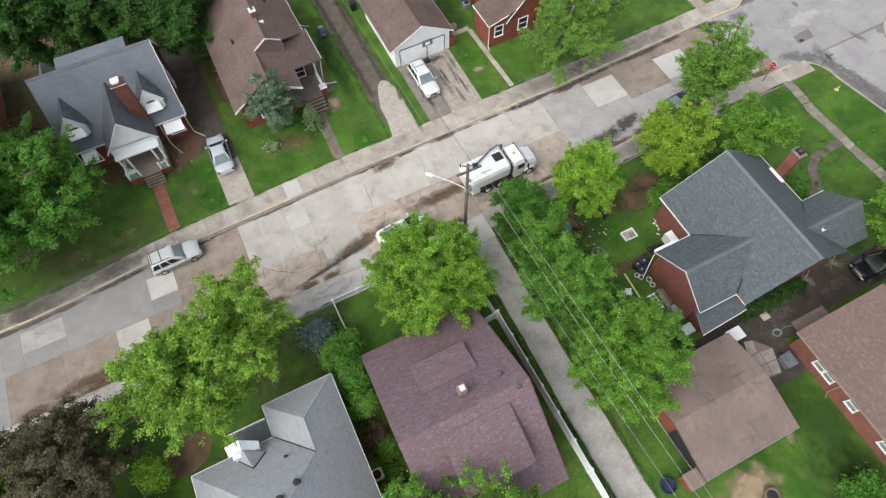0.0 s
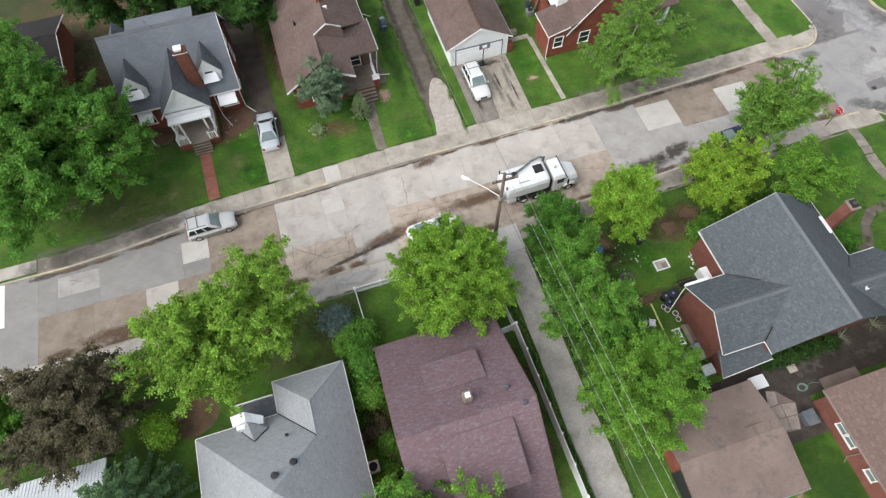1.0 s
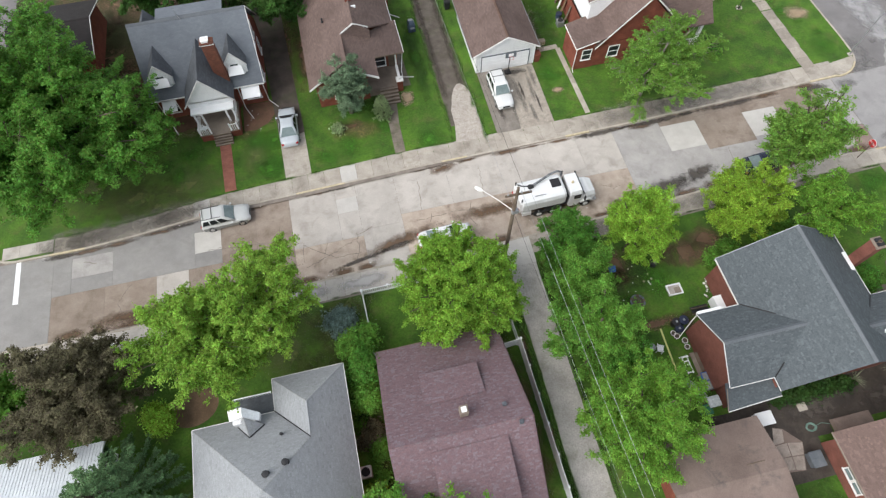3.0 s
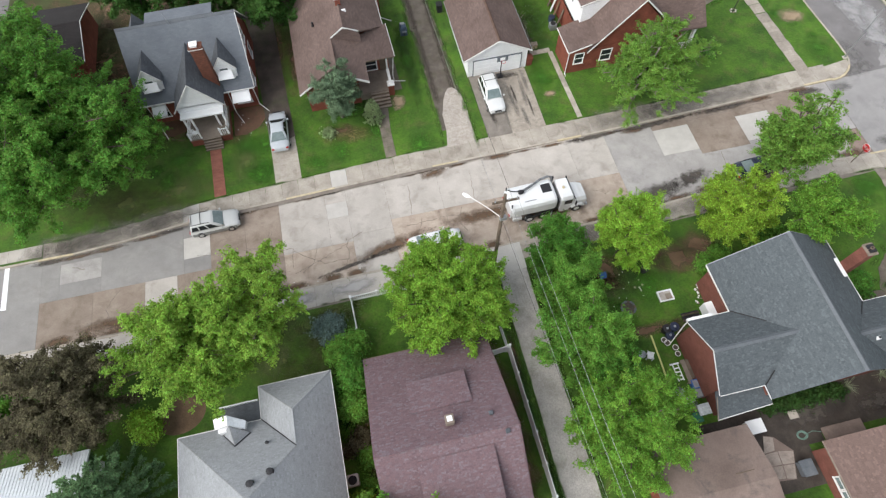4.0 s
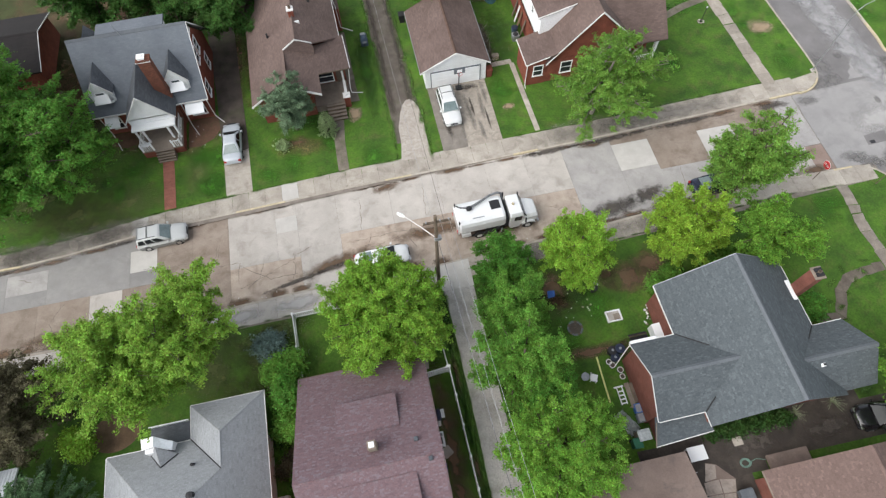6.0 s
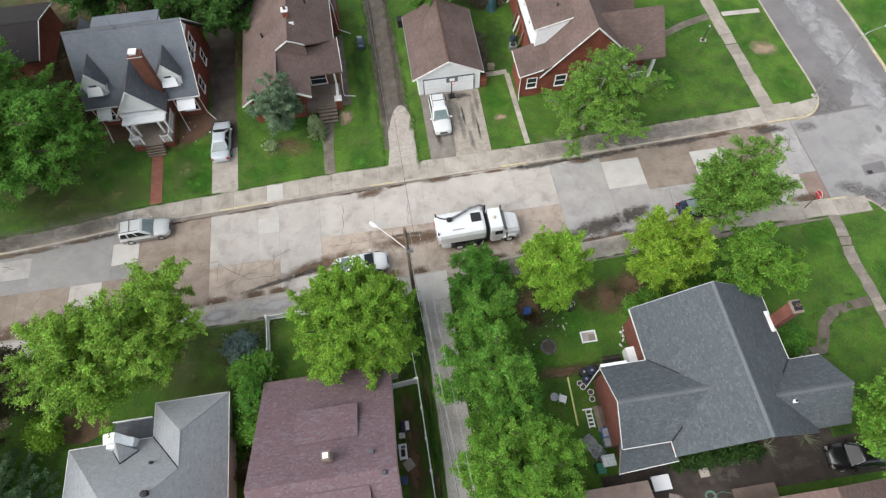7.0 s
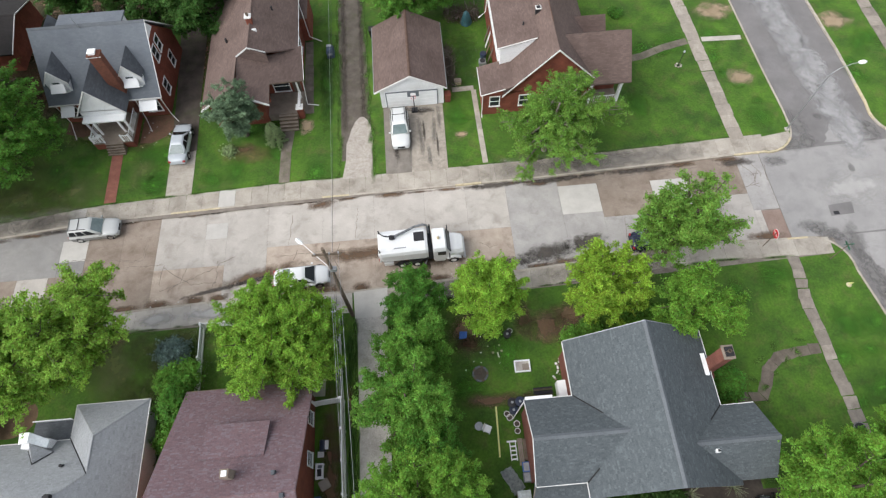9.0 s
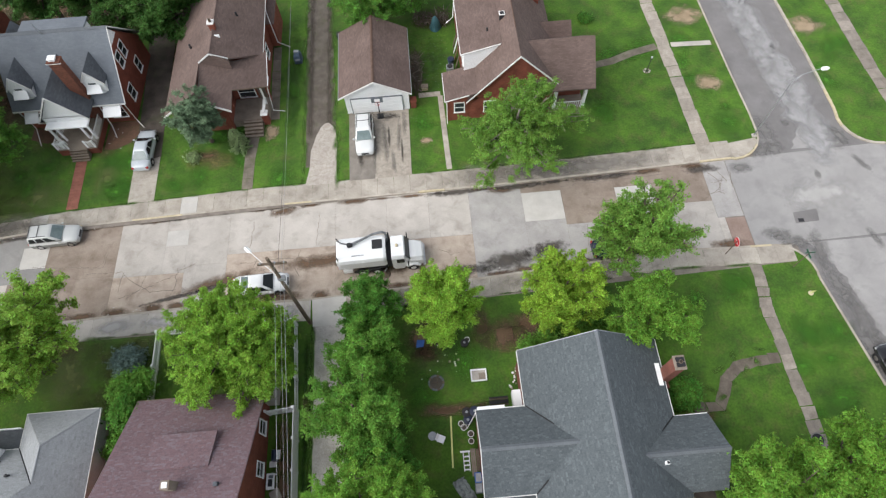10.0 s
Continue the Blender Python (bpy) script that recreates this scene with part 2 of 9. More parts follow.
M["roof_pink"] = surf("roof_pink", (0.155, 0.104, 0.09, 1), (0.215, 0.148, 0.128, 1), 0.6, 12, 0.92, 0.5, brick=shg, fine_amount=0.2)
M["roof_grey"] = surf("roof_grey", (0.254, 0.264, 0.269, 1), (0.352, 0.361, 0.366, 1), 0.6, 12, 0.92, 0.5, brick=shg, fine_amount=0.2)
M["roof_flat"] = surf("roof_flat", (0.145, 0.108, 0.092, 1), (0.235, 0.178, 0.153, 1), 0.35, 10, 0.9, 0.3, fine_amount=0.2,
                      stain=(0.095, 0.082, 0.074, 1), stain_scale=0.7, stain_amount=0.8)
M["pad"] = surf("pad", (0.17, 0.128, 0.108, 1), (0.27, 0.21, 0.178, 1), 0.5, 9, 0.9, 0.3, fine_amount=0.15,
                stain=(0.11, 0.095, 0.085, 1), stain_scale=0.5, stain_amount=0.7)
M["ribbed"] = surf("ribbed", (0.56, 0.60, 0.63, 1), (0.70, 0.735, 0.76, 1), 0.6, 8, 0.6, 0.1)
M["white"] = surf("white", (0.79, 0.80, 0.80, 1), (0.86, 0.87, 0.87, 1), 1.5, 15, 0.55, 0.06, fine_amount=0.05)
M["siding"] = surf("siding", (0.80, 0.81, 0.81, 1), (0.87, 0.88, 0.88, 1), 1.0, 10, 0.6, 0.3, fine_amount=0.05, brick=(60, 0.13, 0.006, shade(0.6), shade(0.96), W1))
M["trim"] = surf("trim", (0.62, 0.61, 0.59, 1), (0.76, 0.75, 0.73, 1), 2, 15, 0.6, 0.08, fine_amount=0.08)
M["timber"] = surf("timber", (0.10, 0.075, 0.055, 1), (0.18, 0.14, 0.105, 1), 2.5, 18, 0.9, 0.4)
M["step"] = surf("step", (0.19, 0.152, 0.12, 1), (0.275, 0.232, 0.19, 1), 1.5, 14, 0.9, 0.3)
M["dark"] = surf("dark", (0.018, 0.018, 0.02, 1), (0.03, 0.03, 0.033, 1), 2, 15, 0.6, 0.1)
M["rubber"] = surf("rubber", (0.015, 0.015, 0.015, 1), (0.03, 0.03, 0.03, 1), 3, 20, 0.85, 0.15)
M["glass"] = surf("glass", (0.02, 0.024, 0.028, 1), (0.035, 0.04, 0.045, 1), 1, 6, 0.12, 0.0, spec=0.6)
M["screen"] = surf("screen", (0.055, 0.07, 0.075, 1), (0.09, 0.105, 0.11, 1), 1, 6, 0.12, 0.0, spec=0.7)
M["chrome"] = surf("chrome", (0.5, 0.5, 0.5, 1), (0.62, 0.62, 0.62, 1), 2, 10, 0.3, 0.0, metal=1.0)
M["steel"] = surf("steel", (0.28, 0.29, 0.30, 1), (0.40, 0.41, 0.42, 1), 2, 14, 0.5, 0.1, metal=0.6)
M["red_light"] = surf("red_light", (0.30, 0.01, 0.01, 1), (0.4, 0.02, 0.02, 1), 2, 10, 0.3, 0.0)
M["bark"] = surf("bark", (0.06, 0.048, 0.036, 1), (0.13, 0.105, 0.08, 1), 3, 18, 0.95, 0.8)
M["stop_red"] = surf("stop_red", (0.50, 0.02, 0.025, 1), (0.6, 0.03, 0.035, 1), 2, 10, 0.5, 0.0)
M["blue_plastic"] = surf("blue_plastic", (0.03, 0.07, 0.16, 1), (0.05, 0.10, 0.22, 1), 2, 10, 0.5, 0.0)
M["grey_plastic"] = surf("grey_plastic", (0.10, 0.115, 0.13, 1), (0.16, 0.175, 0.19, 1), 2, 10, 0.5, 0.05)
M["green_plastic"] = surf("green_plastic", (0.02, 0.09, 0.05, 1), (0.03, 0.14, 0.08, 1), 2, 10, 0.5, 0.0)
M["bright_blue"] = surf("bright_blue", (0.03, 0.09, 0.30, 1), (0.06, 0.15, 0.42, 1), 3, 12, 0.5, 0.0)
M["navy_plastic"] = surf("navy_plastic", (0.015, 0.02, 0.04, 1), (0.03, 0.04, 0.075, 1), 3, 12, 0.4, 0.0)
M["pale_plastic"] = surf("pale_plastic", (0.30, 0.33, 0.33, 1), (0.52, 0.55, 0.55, 1), 5, 16, 0.25, 0.1)
M["dry_twig"] = surf("dry_twig", (0.22, 0.19, 0.15, 1), (0.34, 0.30, 0.25, 1), 3, 16, 0.9, 0.2)
M["sand_plastic"] = surf("sand_plastic", (0.50, 0.45, 0.28, 1), (0.6, 0.54, 0.36, 1), 2, 10, 0.5, 0.0)
M["hose_green"] = surf("hose_green", (0.12, 0.21, 0.17, 1), (0.2, 0.3, 0.25, 1), 3, 12, 0.5, 0.0)
M["bright_yellow"] = surf("bright_yellow", (0.60, 0.60, 0.22, 1), (0.72, 0.72, 0.3, 1), 2, 10, 0.6, 0.0)


def paint(name, c, rough=0.25):
    m = surf(name, tuple(v * 0.92 for v in c) + (1,), tuple(c) + (1,), 0.8, 6, rough, 0.0, fine_amount=0.04, spec=0.5)
    m.node_tree.nodes["Principled BSDF"].inputs["Coat Weight"].default_value = 0.5
    return m


M["paint_white"] = paint("paint_white", (0.76, 0.77, 0.77))
M["paint_silver"] = paint("paint_silver", (0.55, 0.56, 0.55))
M["paint_steel"] = paint("paint_steel", (0.50, 0.54, 0.57))
M["paint_pearl"] = paint("paint_pearl", (0.66, 0.67, 0.66))
M["paint_pewter"] = paint("paint_pewter", (0.20, 0.205, 0.195))
M["paint_black"] = paint("paint_black", (0.012, 0.012, 0.014))
M["paint_navy"] = paint("paint_navy", (0.012, 0.018, 0.04))


def leaf(name, low, high, light=0.45):
    return surf(name, tuple(0.88 * v for v in low) + (1,), tuple(1.26 * v for v in high) + (1,), 1.1, 2.6, 0.5, 0.0, fine_amount=0.36, island=0.42, spec=0.12, through_light=light)


M["leaf_maple"] = leaf("leaf_maple", (0.079, 0.193, 0.033), (0.15, 0.322, 0.052))
M["leaf_fresh"] = leaf("leaf_fresh", (0.108, 0.242, 0.032), (0.195, 0.36, 0.052))
M["leaf_spring"] = leaf("leaf_spring", (0.140, 0.262, 0.038), (0.258, 0.416, 0.062))
M["leaf_sun"] = leaf("leaf_sun", (0.138, 0.276, 0.033), (0.24, 0.402, 0.052))
M["leaf_spruce"] = leaf("leaf_spruce", (0.08, 0.135, 0.075), (0.15, 0.215, 0.125), 0.15)
M["leaf_bright"] = leaf("leaf_bright", (0.165, 0.315, 0.032), (0.265, 0.435, 0.055))
M["leaf_mid"] = leaf("leaf_mid", (0.093, 0.226, 0.034), (0.17, 0.338, 0.055))
M["leaf_olive"] = leaf("leaf_olive", (0.12, 0.25, 0.041), (0.205, 0.351, 0.066))
M["leaf_lime"] = leaf("leaf_lime", (0.181, 0.314, 0.032), (0.292, 0.439, 0.053))
M["leaf_vine"] = leaf("leaf_vine", (0.065, 0.183, 0.028), (0.119, 0.271, 0.042))
M["leaf_plum"] = leaf("leaf_plum", (0.095, 0.086, 0.051), (0.169, 0.154, 0.092))
M["leaf_blue"] = leaf("leaf_blue", (0.072, 0.114, 0.102), (0.138, 0.198, 0.174), 0.1)
M["leaf_fir"] = leaf("leaf_fir", (0.072, 0.142, 0.06), (0.135, 0.225, 0.098), 0.1)
M["leaf_pale"] = leaf("leaf_pale", (0.22, 0.3, 0.14), (0.34, 0.42, 0.22))
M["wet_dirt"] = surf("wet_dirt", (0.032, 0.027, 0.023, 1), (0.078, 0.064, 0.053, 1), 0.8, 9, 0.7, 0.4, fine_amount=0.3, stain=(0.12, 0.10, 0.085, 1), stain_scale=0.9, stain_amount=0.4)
M["patio_slab"] = surf("patio_slab", (0.28, 0.231, 0.195, 1), (0.429, 0.37, 0.319, 1), 0.9, 9, 0.9, 0.3, fine_amount=0.25, stain=(0.12, 0.10, 0.085, 1), stain_scale=1.2, stain_amount=0.6)
M["pale_blade"] = surf("pale_blade", (0.2, 0.235, 0.14, 1), (0.33, 0.37, 0.24, 1), 3, 16, 0.8, 0.2)
M["leaf_deep"] = leaf("leaf_deep", (0.046, 0.112, 0.026), (0.088, 0.192, 0.042))
M["leaf_dark"] = leaf("leaf_dark", (0.032, 0.075, 0.02), (0.062, 0.13, 0.032))
M["olive_lawn"] = patchy("olive_lawn", (0.10, 0.128, 0.040, 1), (0.165, 0.19, 0.065, 1), 0.8, soft=0.34)
M["bark_pale"] = surf("bark_pale", (0.16, 0.14, 0.115, 1), (0.27, 0.24, 0.205, 1), 3, 18, 0.95, 0.6)
M["lane_gravel"] = surf("lane_gravel", (0.088, 0.074, 0.061, 1), (0.158, 0.136, 0.114, 1), 1.0, 10, 0.95, 0.5, fine_amount=0.3, stain=(0.075, 0.085, 0.035, 1), stain_scale=0.9, stain_amount=0.6)
M["apron_worn"] = surf("apron_worn", (0.33, 0.29, 0.25, 1), (0.5, 0.455, 0.405, 1), 1.3, 10, 0.9, 0.4, fine_amount=0.3, stain=(0.18, 0.155, 0.125, 1), stain_scale=1.3, stain_amount=0.75)
M["ridge_rust"] = surf("ridge_rust", (0.085, 0.052, 0.04, 1), (0.135, 0.085, 0.066, 1), 2, 12, 0.9, 0.3)
M["boom_grey"] = surf("boom_grey", (0.075, 0.08, 0.085, 1), (0.24, 0.25, 0.26, 1), 3, 14, 0.6, 0.1)
M["teal_sheet"] = surf("teal_sheet", (0.03, 0.085, 0.10, 1), (0.06, 0.145, 0.165, 1), 2, 10, 0.5, 0.2)
M["cover_blue"] = surf("cover_blue", (0.035, 0.055, 0.085, 1), (0.075, 0.105, 0.15, 1), 2.5, 10, 0.5, 0.2)
M["track_dirt"] = patchy("track_dirt", (0.058, 0.046, 0.038, 1), (0.105, 0.086, 0.07, 1), 0.9, soft=0.3)
M["lush_grass"] = patchy("lush_grass", (0.032, 0.118, 0.010, 1), (0.068, 0.196, 0.018, 1), 0.8, soft=0.34)
# grass darkened so that its colour stands in for shade
M["shade_tint_grass"] = patchy("shade_tint_grass", (0.022, 0.060, 0.010, 1), (0.042, 0.092, 0.015, 1), 1.0, soft=0.3)
M["damp"] = patchy("damp", (0.06, 0.052, 0.046, 1), (0.11, 0.095, 0.082, 1), 1.6, soft=0.16)
M["damp_road"] = patchy("damp_road", (0.175, 0.168, 0.162, 1), (0.225, 0.216, 0.208, 1), 1.3, soft=0.26)
M["brown_film"] = patchy("brown_film", (0.10, 0.062, 0.038, 1), (0.17, 0.11, 0.07, 1), 1.1)
M["grass_film"] = patchy("grass_film", (0.042, 0.092, 0.016, 1), (0.082, 0.165, 0.025, 1), 1.2, soft=0.32)
M["ridge_slate"] = surf("ridge_slate", (0.105, 0.116, 0.128, 1), (0.14, 0.152, 0.165, 1), 1.0, 12, 0.92, 0.4)
M["grime_shade"] = patchy("grime_shade", (0.19, 0.172, 0.15, 1), (0.27, 0.246, 0.217, 1), 0.8, soft=0.35)
M["pale_road"] = patchy("pale_road", (0.32, 0.312, 0.311, 1), (0.43, 0.422, 0.420, 1), 0.8, 0.56, 0.2)
M["sand"] = patchy("sand", (0.30, 0.22, 0.14, 1), (0.42, 0.32, 0.22, 1), 0.9)
M["bare_soil"] = patchy("bare_soil", (0.12, 0.075, 0.045, 1), (0.19, 0.12, 0.075, 1), 0.7)
M["dry_grass"] = patchy("dry_grass", (0.105, 0.10, 0.034, 1), (0.175, 0.155, 0.06, 1), 1.3, soft=0.3)
M["pale_film"] = patchy("pale_film", (0.40, 0.385, 0.37, 1), (0.48, 0.465, 0.45, 1), 0.5)

# ---- building helpers ----
BASE = {}


def face_uv(me):
    """Metre-true coordinates on every face: along the level line and up the slope."""
    uv = me.uv_layers.new(name="UVMap")
    for p in me.polygons:
        nrm = p.normal
        u = Vector((-nrm.y, nrm.x, 0))
        u = u.normalized() if u.length > 1e-3 else Vector((1, 0, 0))
        v = nrm.cross(u)
        for i in p.loop_indices:
            co = me.vertices[me.loops[i].vertex_index].co
            uv.data[i].uv = (co.dot(u), co.dot(v))


def part(name, bm, material, parent=None, label="", smooth=False):
    """Links a bmesh, given in the same space as its parent's, as one mesh object."""
    base = BASE.get(parent, Vector((0, 0, 0))) if parent else Vector((0, 0, 0))
    bmesh.ops.recalc_face_normals(bm, faces=bm.faces)
    me = bpy.data.meshes.new(name)
    bm.to_mesh(me)
    bm.free()
    me.update()
    face_uv(me)
    if base.length:
        me.transform(Matrix.Translation(-base))
    me.materials.append(material)
    if smooth:
        me.polygons.foreach_set("use_smooth", [True] * len(me.polygons))
    ob = new(name, me)
    if parent:
        ob.parent = parent
        BASE[ob] = base
    if label:
        ob["label"] = label
    return ob


def thing(name, label, category, at=(0, 0, 0), group="", kind=""):
    """An Empty at the base of a thing; its parts are given in world metres."""
    ob = new(name)
    ob.location = at
    ob.empty_display_size = 0.3
    BASE[ob] = Vector(at)
    return tagged(ob, label, category, group, kind)


def slab(pts, depth, bm=None, down=Vector((0, 0, -1))):
    """A flat polygon with thickness: its top at pts, the underside depth along down."""
    bm = bm or bmesh.new()
    top = [bm.verts.new(p) for p in pts]
    low = [bm.verts.new(Vector(p) + down * depth) for p in pts]
    bm.faces.new(top)
    bm.faces.new(low[::-1])
    k = len(pts)
    for i in range(k):
        j = (i + 1) % k
        bm.faces.new((top[j], top[i], low[i], low[j]))
    return bm


def box(x0, x1, y0, y1, z0, z1, bm=None, bevel=0.0):
    b = slab([(x0, y0, z1), (x1, y0, z1), (x1, y1, z1), (x0, y1, z1)], z1 - z0)
    if bevel:
        bmesh.ops.bevel(b, geom=b.edges[:], offset=bevel, segments=2, affect="EDGES")
    return join(bm, b)


def join(bm, b):
    if bm is None:
        return b
    me = bpy.data.meshes.new("tmp")
    b.to_mesh(me)
    b.free()
    bm.from_mesh(me)
    bpy.data.meshes.remove(me)
    return bm


def tube(points, r0, r1=None, seg=8, bm=None):
    """A tapered round bar along points."""
    bm = bm or bmesh.new()
    r1 = r0 if r1 is None else r1
    pts = [Vector(p) for p in points]
    rings = []
    for i, p in enumerate(pts):
        d = (pts[min(i + 1, len(pts) - 1)] - pts[max(i - 1, 0)]).normalized()
        a = d.cross(Vector((0.31, 0.17, 0.93)))
        a = a.normalized() if a.length > 1e-4 else Vector((1, 0, 0))
        c = d.cross(a)
        r = r0 + (r1 - r0) * i / max(1, len(pts) - 1)
        rings.append([bm.verts.new(p + (a * math.cos(q) + c * math.sin(q)) * r) for q in (2 * math.pi * s / seg for s in range(seg))])
    for a, b in zip(rings, rings[1:]):
        for s in range(seg):
            bm.faces.new((a[s], a[(s + 1) % seg], b[(s + 1) % seg], b[s]))
    bm.faces.new(rings[0][::-1])
    bm.faces.new(rings[-1])
    return bm


def loft(sections, bm=None):
    """A skin through closed rings of equally many points, capped at both ends."""
    bm = bm or bmesh.new()
    rings = [[bm.verts.new(p) for p in s] for s in sections]
    k = len(rings[0])
    for a, b in zip(rings, rings[1:]):
        for s in range(k):
            bm.faces.new((a[s], a[(s + 1) % k], b[(s + 1) % k], b[s]))
    bm.faces.new(rings[0][::-1])
    bm.faces.new(rings[-1])
    return bm


def lathe(profile, seg=16, axis="z", at=(0, 0, 0), bm=None):
    """A turned body: profile of (radius, height)."""
    bm = bm or bmesh.new()
    at = Vector(at)
    rings = []
    for r, h in profile:
        ring = []
        for s in range(seg):
            a = 2 * math.pi * s / seg
            c, d = max(r, 1e-3) * math.cos(a), max(r, 1e-3) * math.sin(a)
            ring.append(bm.verts.new(at + Vector({"z": (c, d, h), "y": (c, h, d), "x": (h, c, d)}[axis])))
        rings.append(ring)
    for a, b in zip(rings, rings[1:]):
        for s in range(seg):
            bm.faces.new((a[s], a[(s + 1) % seg], b[(s + 1) % seg], b[s]))
    bm.faces.new(rings[0][::-1])
    bm.faces.new(rings[-1])
    return bm


def along(path, x):
    """The y of a polyline at x."""
    for (x0, y0), (x1, y1) in zip(path, path[1:]):
        if x0 <= x <= x1:
            return y0 + (y1 - y0) * (x - x0) / (x1 - x0)
    return path[0][1] if x < path[0][0] else path[-1][1]


def tab_material(name, tones, grain=0.16):
    """Roof tabs: each piece takes one of the tones by chance, with grain on top."""
    m = surf(name, (0.92, 0.92, 0.92, 1), (1.0, 1.0, 1.0, 1), 0.7, 16, 0.92, 0.3, fine_amount=grain)
    n, l = m.node_tree.nodes, m.node_tree.links
    geo, info = n.new("ShaderNodeNewGeometry"), n.new("ShaderNodeObjectInfo")
    add, wrap = n.new("ShaderNodeMath"), n.new("ShaderNodeMath")
    wrap.operation = "FRACT"
    l.new(geo.outputs["Random Per Island"], add.inputs[0])
    l.new(info.outputs["Random"], add.inputs[1])
    l.new(add.outputs[0], wrap.inputs[0])
    ramp = n.new("ShaderNodeValToRGB")
    e = ramp.color_ramp.elements
    while len(e) < len(tones):
        e.new(0.5)
    for i, c in enumerate(tones):
        e[i].position, e[i].color = i / (len(tones) - 1), tuple(c) + (1,)
    l.new(wrap.outputs[0], ramp.inputs["Fac"])
    b = n["Principled BSDF"]
    old = b.inputs["Base Color"].links[0].from_socket
    mul = n.new("ShaderNodeMix")
    mul.data_type, mul.blend_type = "RGBA", "MULTIPLY"
    mul.inputs["Factor"].default_value = 1.0
    l.new(old, mul.inputs["A"])
    l.new(ramp.outputs["Color"], mul.inputs["B"])
    l.new(mul.outputs["Result"], b.inputs["Base Color"])
    return m


# roof material: (tab material, stretch of the plan whose tabs are single pieces)
TABS = {
    M["roof_red"]: (tab_material("tab_red", [(0.1462, 0.0978, 0.1077), (0.1633, 0.1076, 0.1177), (0.1771, 0.1159, 0.1247), (0.1702, 0.1145, 0.1261), (0.1756, 0.1215, 0.1346), (0.1908, 0.1506, 0.17), (0.1565, 0.1048, 0.1148)], 0.4), (-0.5, 8.6, 12.45, 13.9)),
    M["roof_slate"]: (tab_material("tab_slate", [(0.0773, 0.0891, 0.0958), (0.0865, 0.0997, 0.1072), (0.092, 0.1061, 0.1141), (0.0948, 0.1093, 0.1175), (0.0902, 0.1039, 0.1118), (0.0994, 0.1145, 0.1232), (0.119, 0.1372, 0.1476), (0.0828, 0.0955, 0.1027)], 0.42), (29.0, 31.6, 10.6, 15.0)),
    M["roof_grey"]: (tab_material("tab_grey", [(0.249, 0.26, 0.2694), (0.2751, 0.2872, 0.2977), (0.2881, 0.3008, 0.3118), (0.3044, 0.3178, 0.3294), (0.2653, 0.277, 0.2871), (0.3239, 0.3382, 0.3505), (0.2815, 0.294, 0.3047), (0.2978, 0.311, 0.3223)], 0.3), (-7.6, -3.3, 4.2, 7.4)),
    M["roof_pink"]: (tab_material("tab_pink", [(0.1336, 0.0923, 0.0801), (0.1443, 0.0996, 0.0865), (0.1518, 0.1049, 0.0911), (0.1564, 0.108, 0.0938), (0.1488, 0.1028, 0.0892), (0.1639, 0.1133, 0.0983), (0.1898, 0.1311, 0.1138), (0.1366, 0.0944, 0.082)]), (30.0, 32.6, -3.6, 0.8)),
}

# ---- ground, blocks, kerbs, road ----
KN = [(-30, 29.9), (-24, 29.85), (-20, 30.1), (-12, 30.95), (-3, 31.25), (6, 31.55), (16, 31.65), (28, 31.8), (40, 32.2), (47, 32.5), (50, 32.6)]
KS = [(-30, 21.75), (-20, 21.5), (-5, 22.1), (1, 22.3), (11.4, 22.1), (26, 22.75), (36, 23.4), (43, 23.8), (47, 23.6), (50.5, 23.55)]


def kn(x):
    return along(KN, x)


def ks(x):
    return along(KS, x)


ground = part("ground", slab([(-700, -700, -0.06), (700, -700, -0.06), (700, 700, -0.06), (-700, 700, -0.06)], 0.5), M["far_grass"])
tagged(ground, "wide flat ground reaching the horizon under the streets", "ground", kind="structure")


def arc(cx, cy, r, a0, a1, n=7):
    return [(cx + r * math.cos(radians(a0 + (a1 - a0) * i / n)), cy + r * math.sin(radians(a0 + (a1 - a0) * i / n))) for i in range(n + 1)]


NORTH = [(-33, 140), (-33, 33.2)] + arc(-29.8, 33.1, 3.2, 180, 268, 6) + KN[1:] + arc(50.35, 35.5, 3.0, -90, -3, 6) + [(53.35, 37.5), (53.1, 43), (52.8, 54), (50.4, 140)]
SOUTH = [(57.5, -40), (55.2, 11), (53.75, 19.4)] + arc(50.6, 20.5, 3.05, -8, 90, 7)[0:] + KS[::-1][1:] + [(-31.5, 21.0), (-33, 19.2), (-33, -40)]
NEAST = [(56.2, 140), (60.9, 52.8), (61.35, 44.6), (61.45, 37.5)] + arc(64.6, 36.2, 3.3, 180, 270, 6) + [(140, 33.2), (140, 140)]
SEAST = [(140, -40), (140, 24.2), (66, 24.2)] + arc(65.2, 21.2, 3.0, 90, 180, 6) + [(62.3, 19), (66, -40)]
NWEST = [(-140, 140), (-140, 30.2), (-46, 30.2)] + arc(-44.5, 33.2, 3.0, 270, 360, 6) + [(-41.5, 140)]
SWEST = [(-140, -40), (-41.5, -40), (-41.5, 18.5)] + arc(-44.5, 18.7, 3.0, 0, 90, 6) + [(-140, 21.7)]


def lawn_block(path, name):
    b = slab([(x, y, 0.12) for x, y in path], 0.25)
    bmesh.ops.triangulate(b, faces=[f for f in b.faces if len(f.verts) > 4])
    ob = part(name, b, M["grass"])
    return tagged(ob, "mown green lawn with worn yellowish spots", "lawn", kind="structure")


for path, nm in ((NORTH, "lawn_north"), (SOUTH, "lawn_south"), (NEAST, "lawn_east"), (SEAST, "lawn_east_2"), (NWEST, "lawn_west"), (SWEST, "lawn_west_2")):
    lawn_block(path, nm)

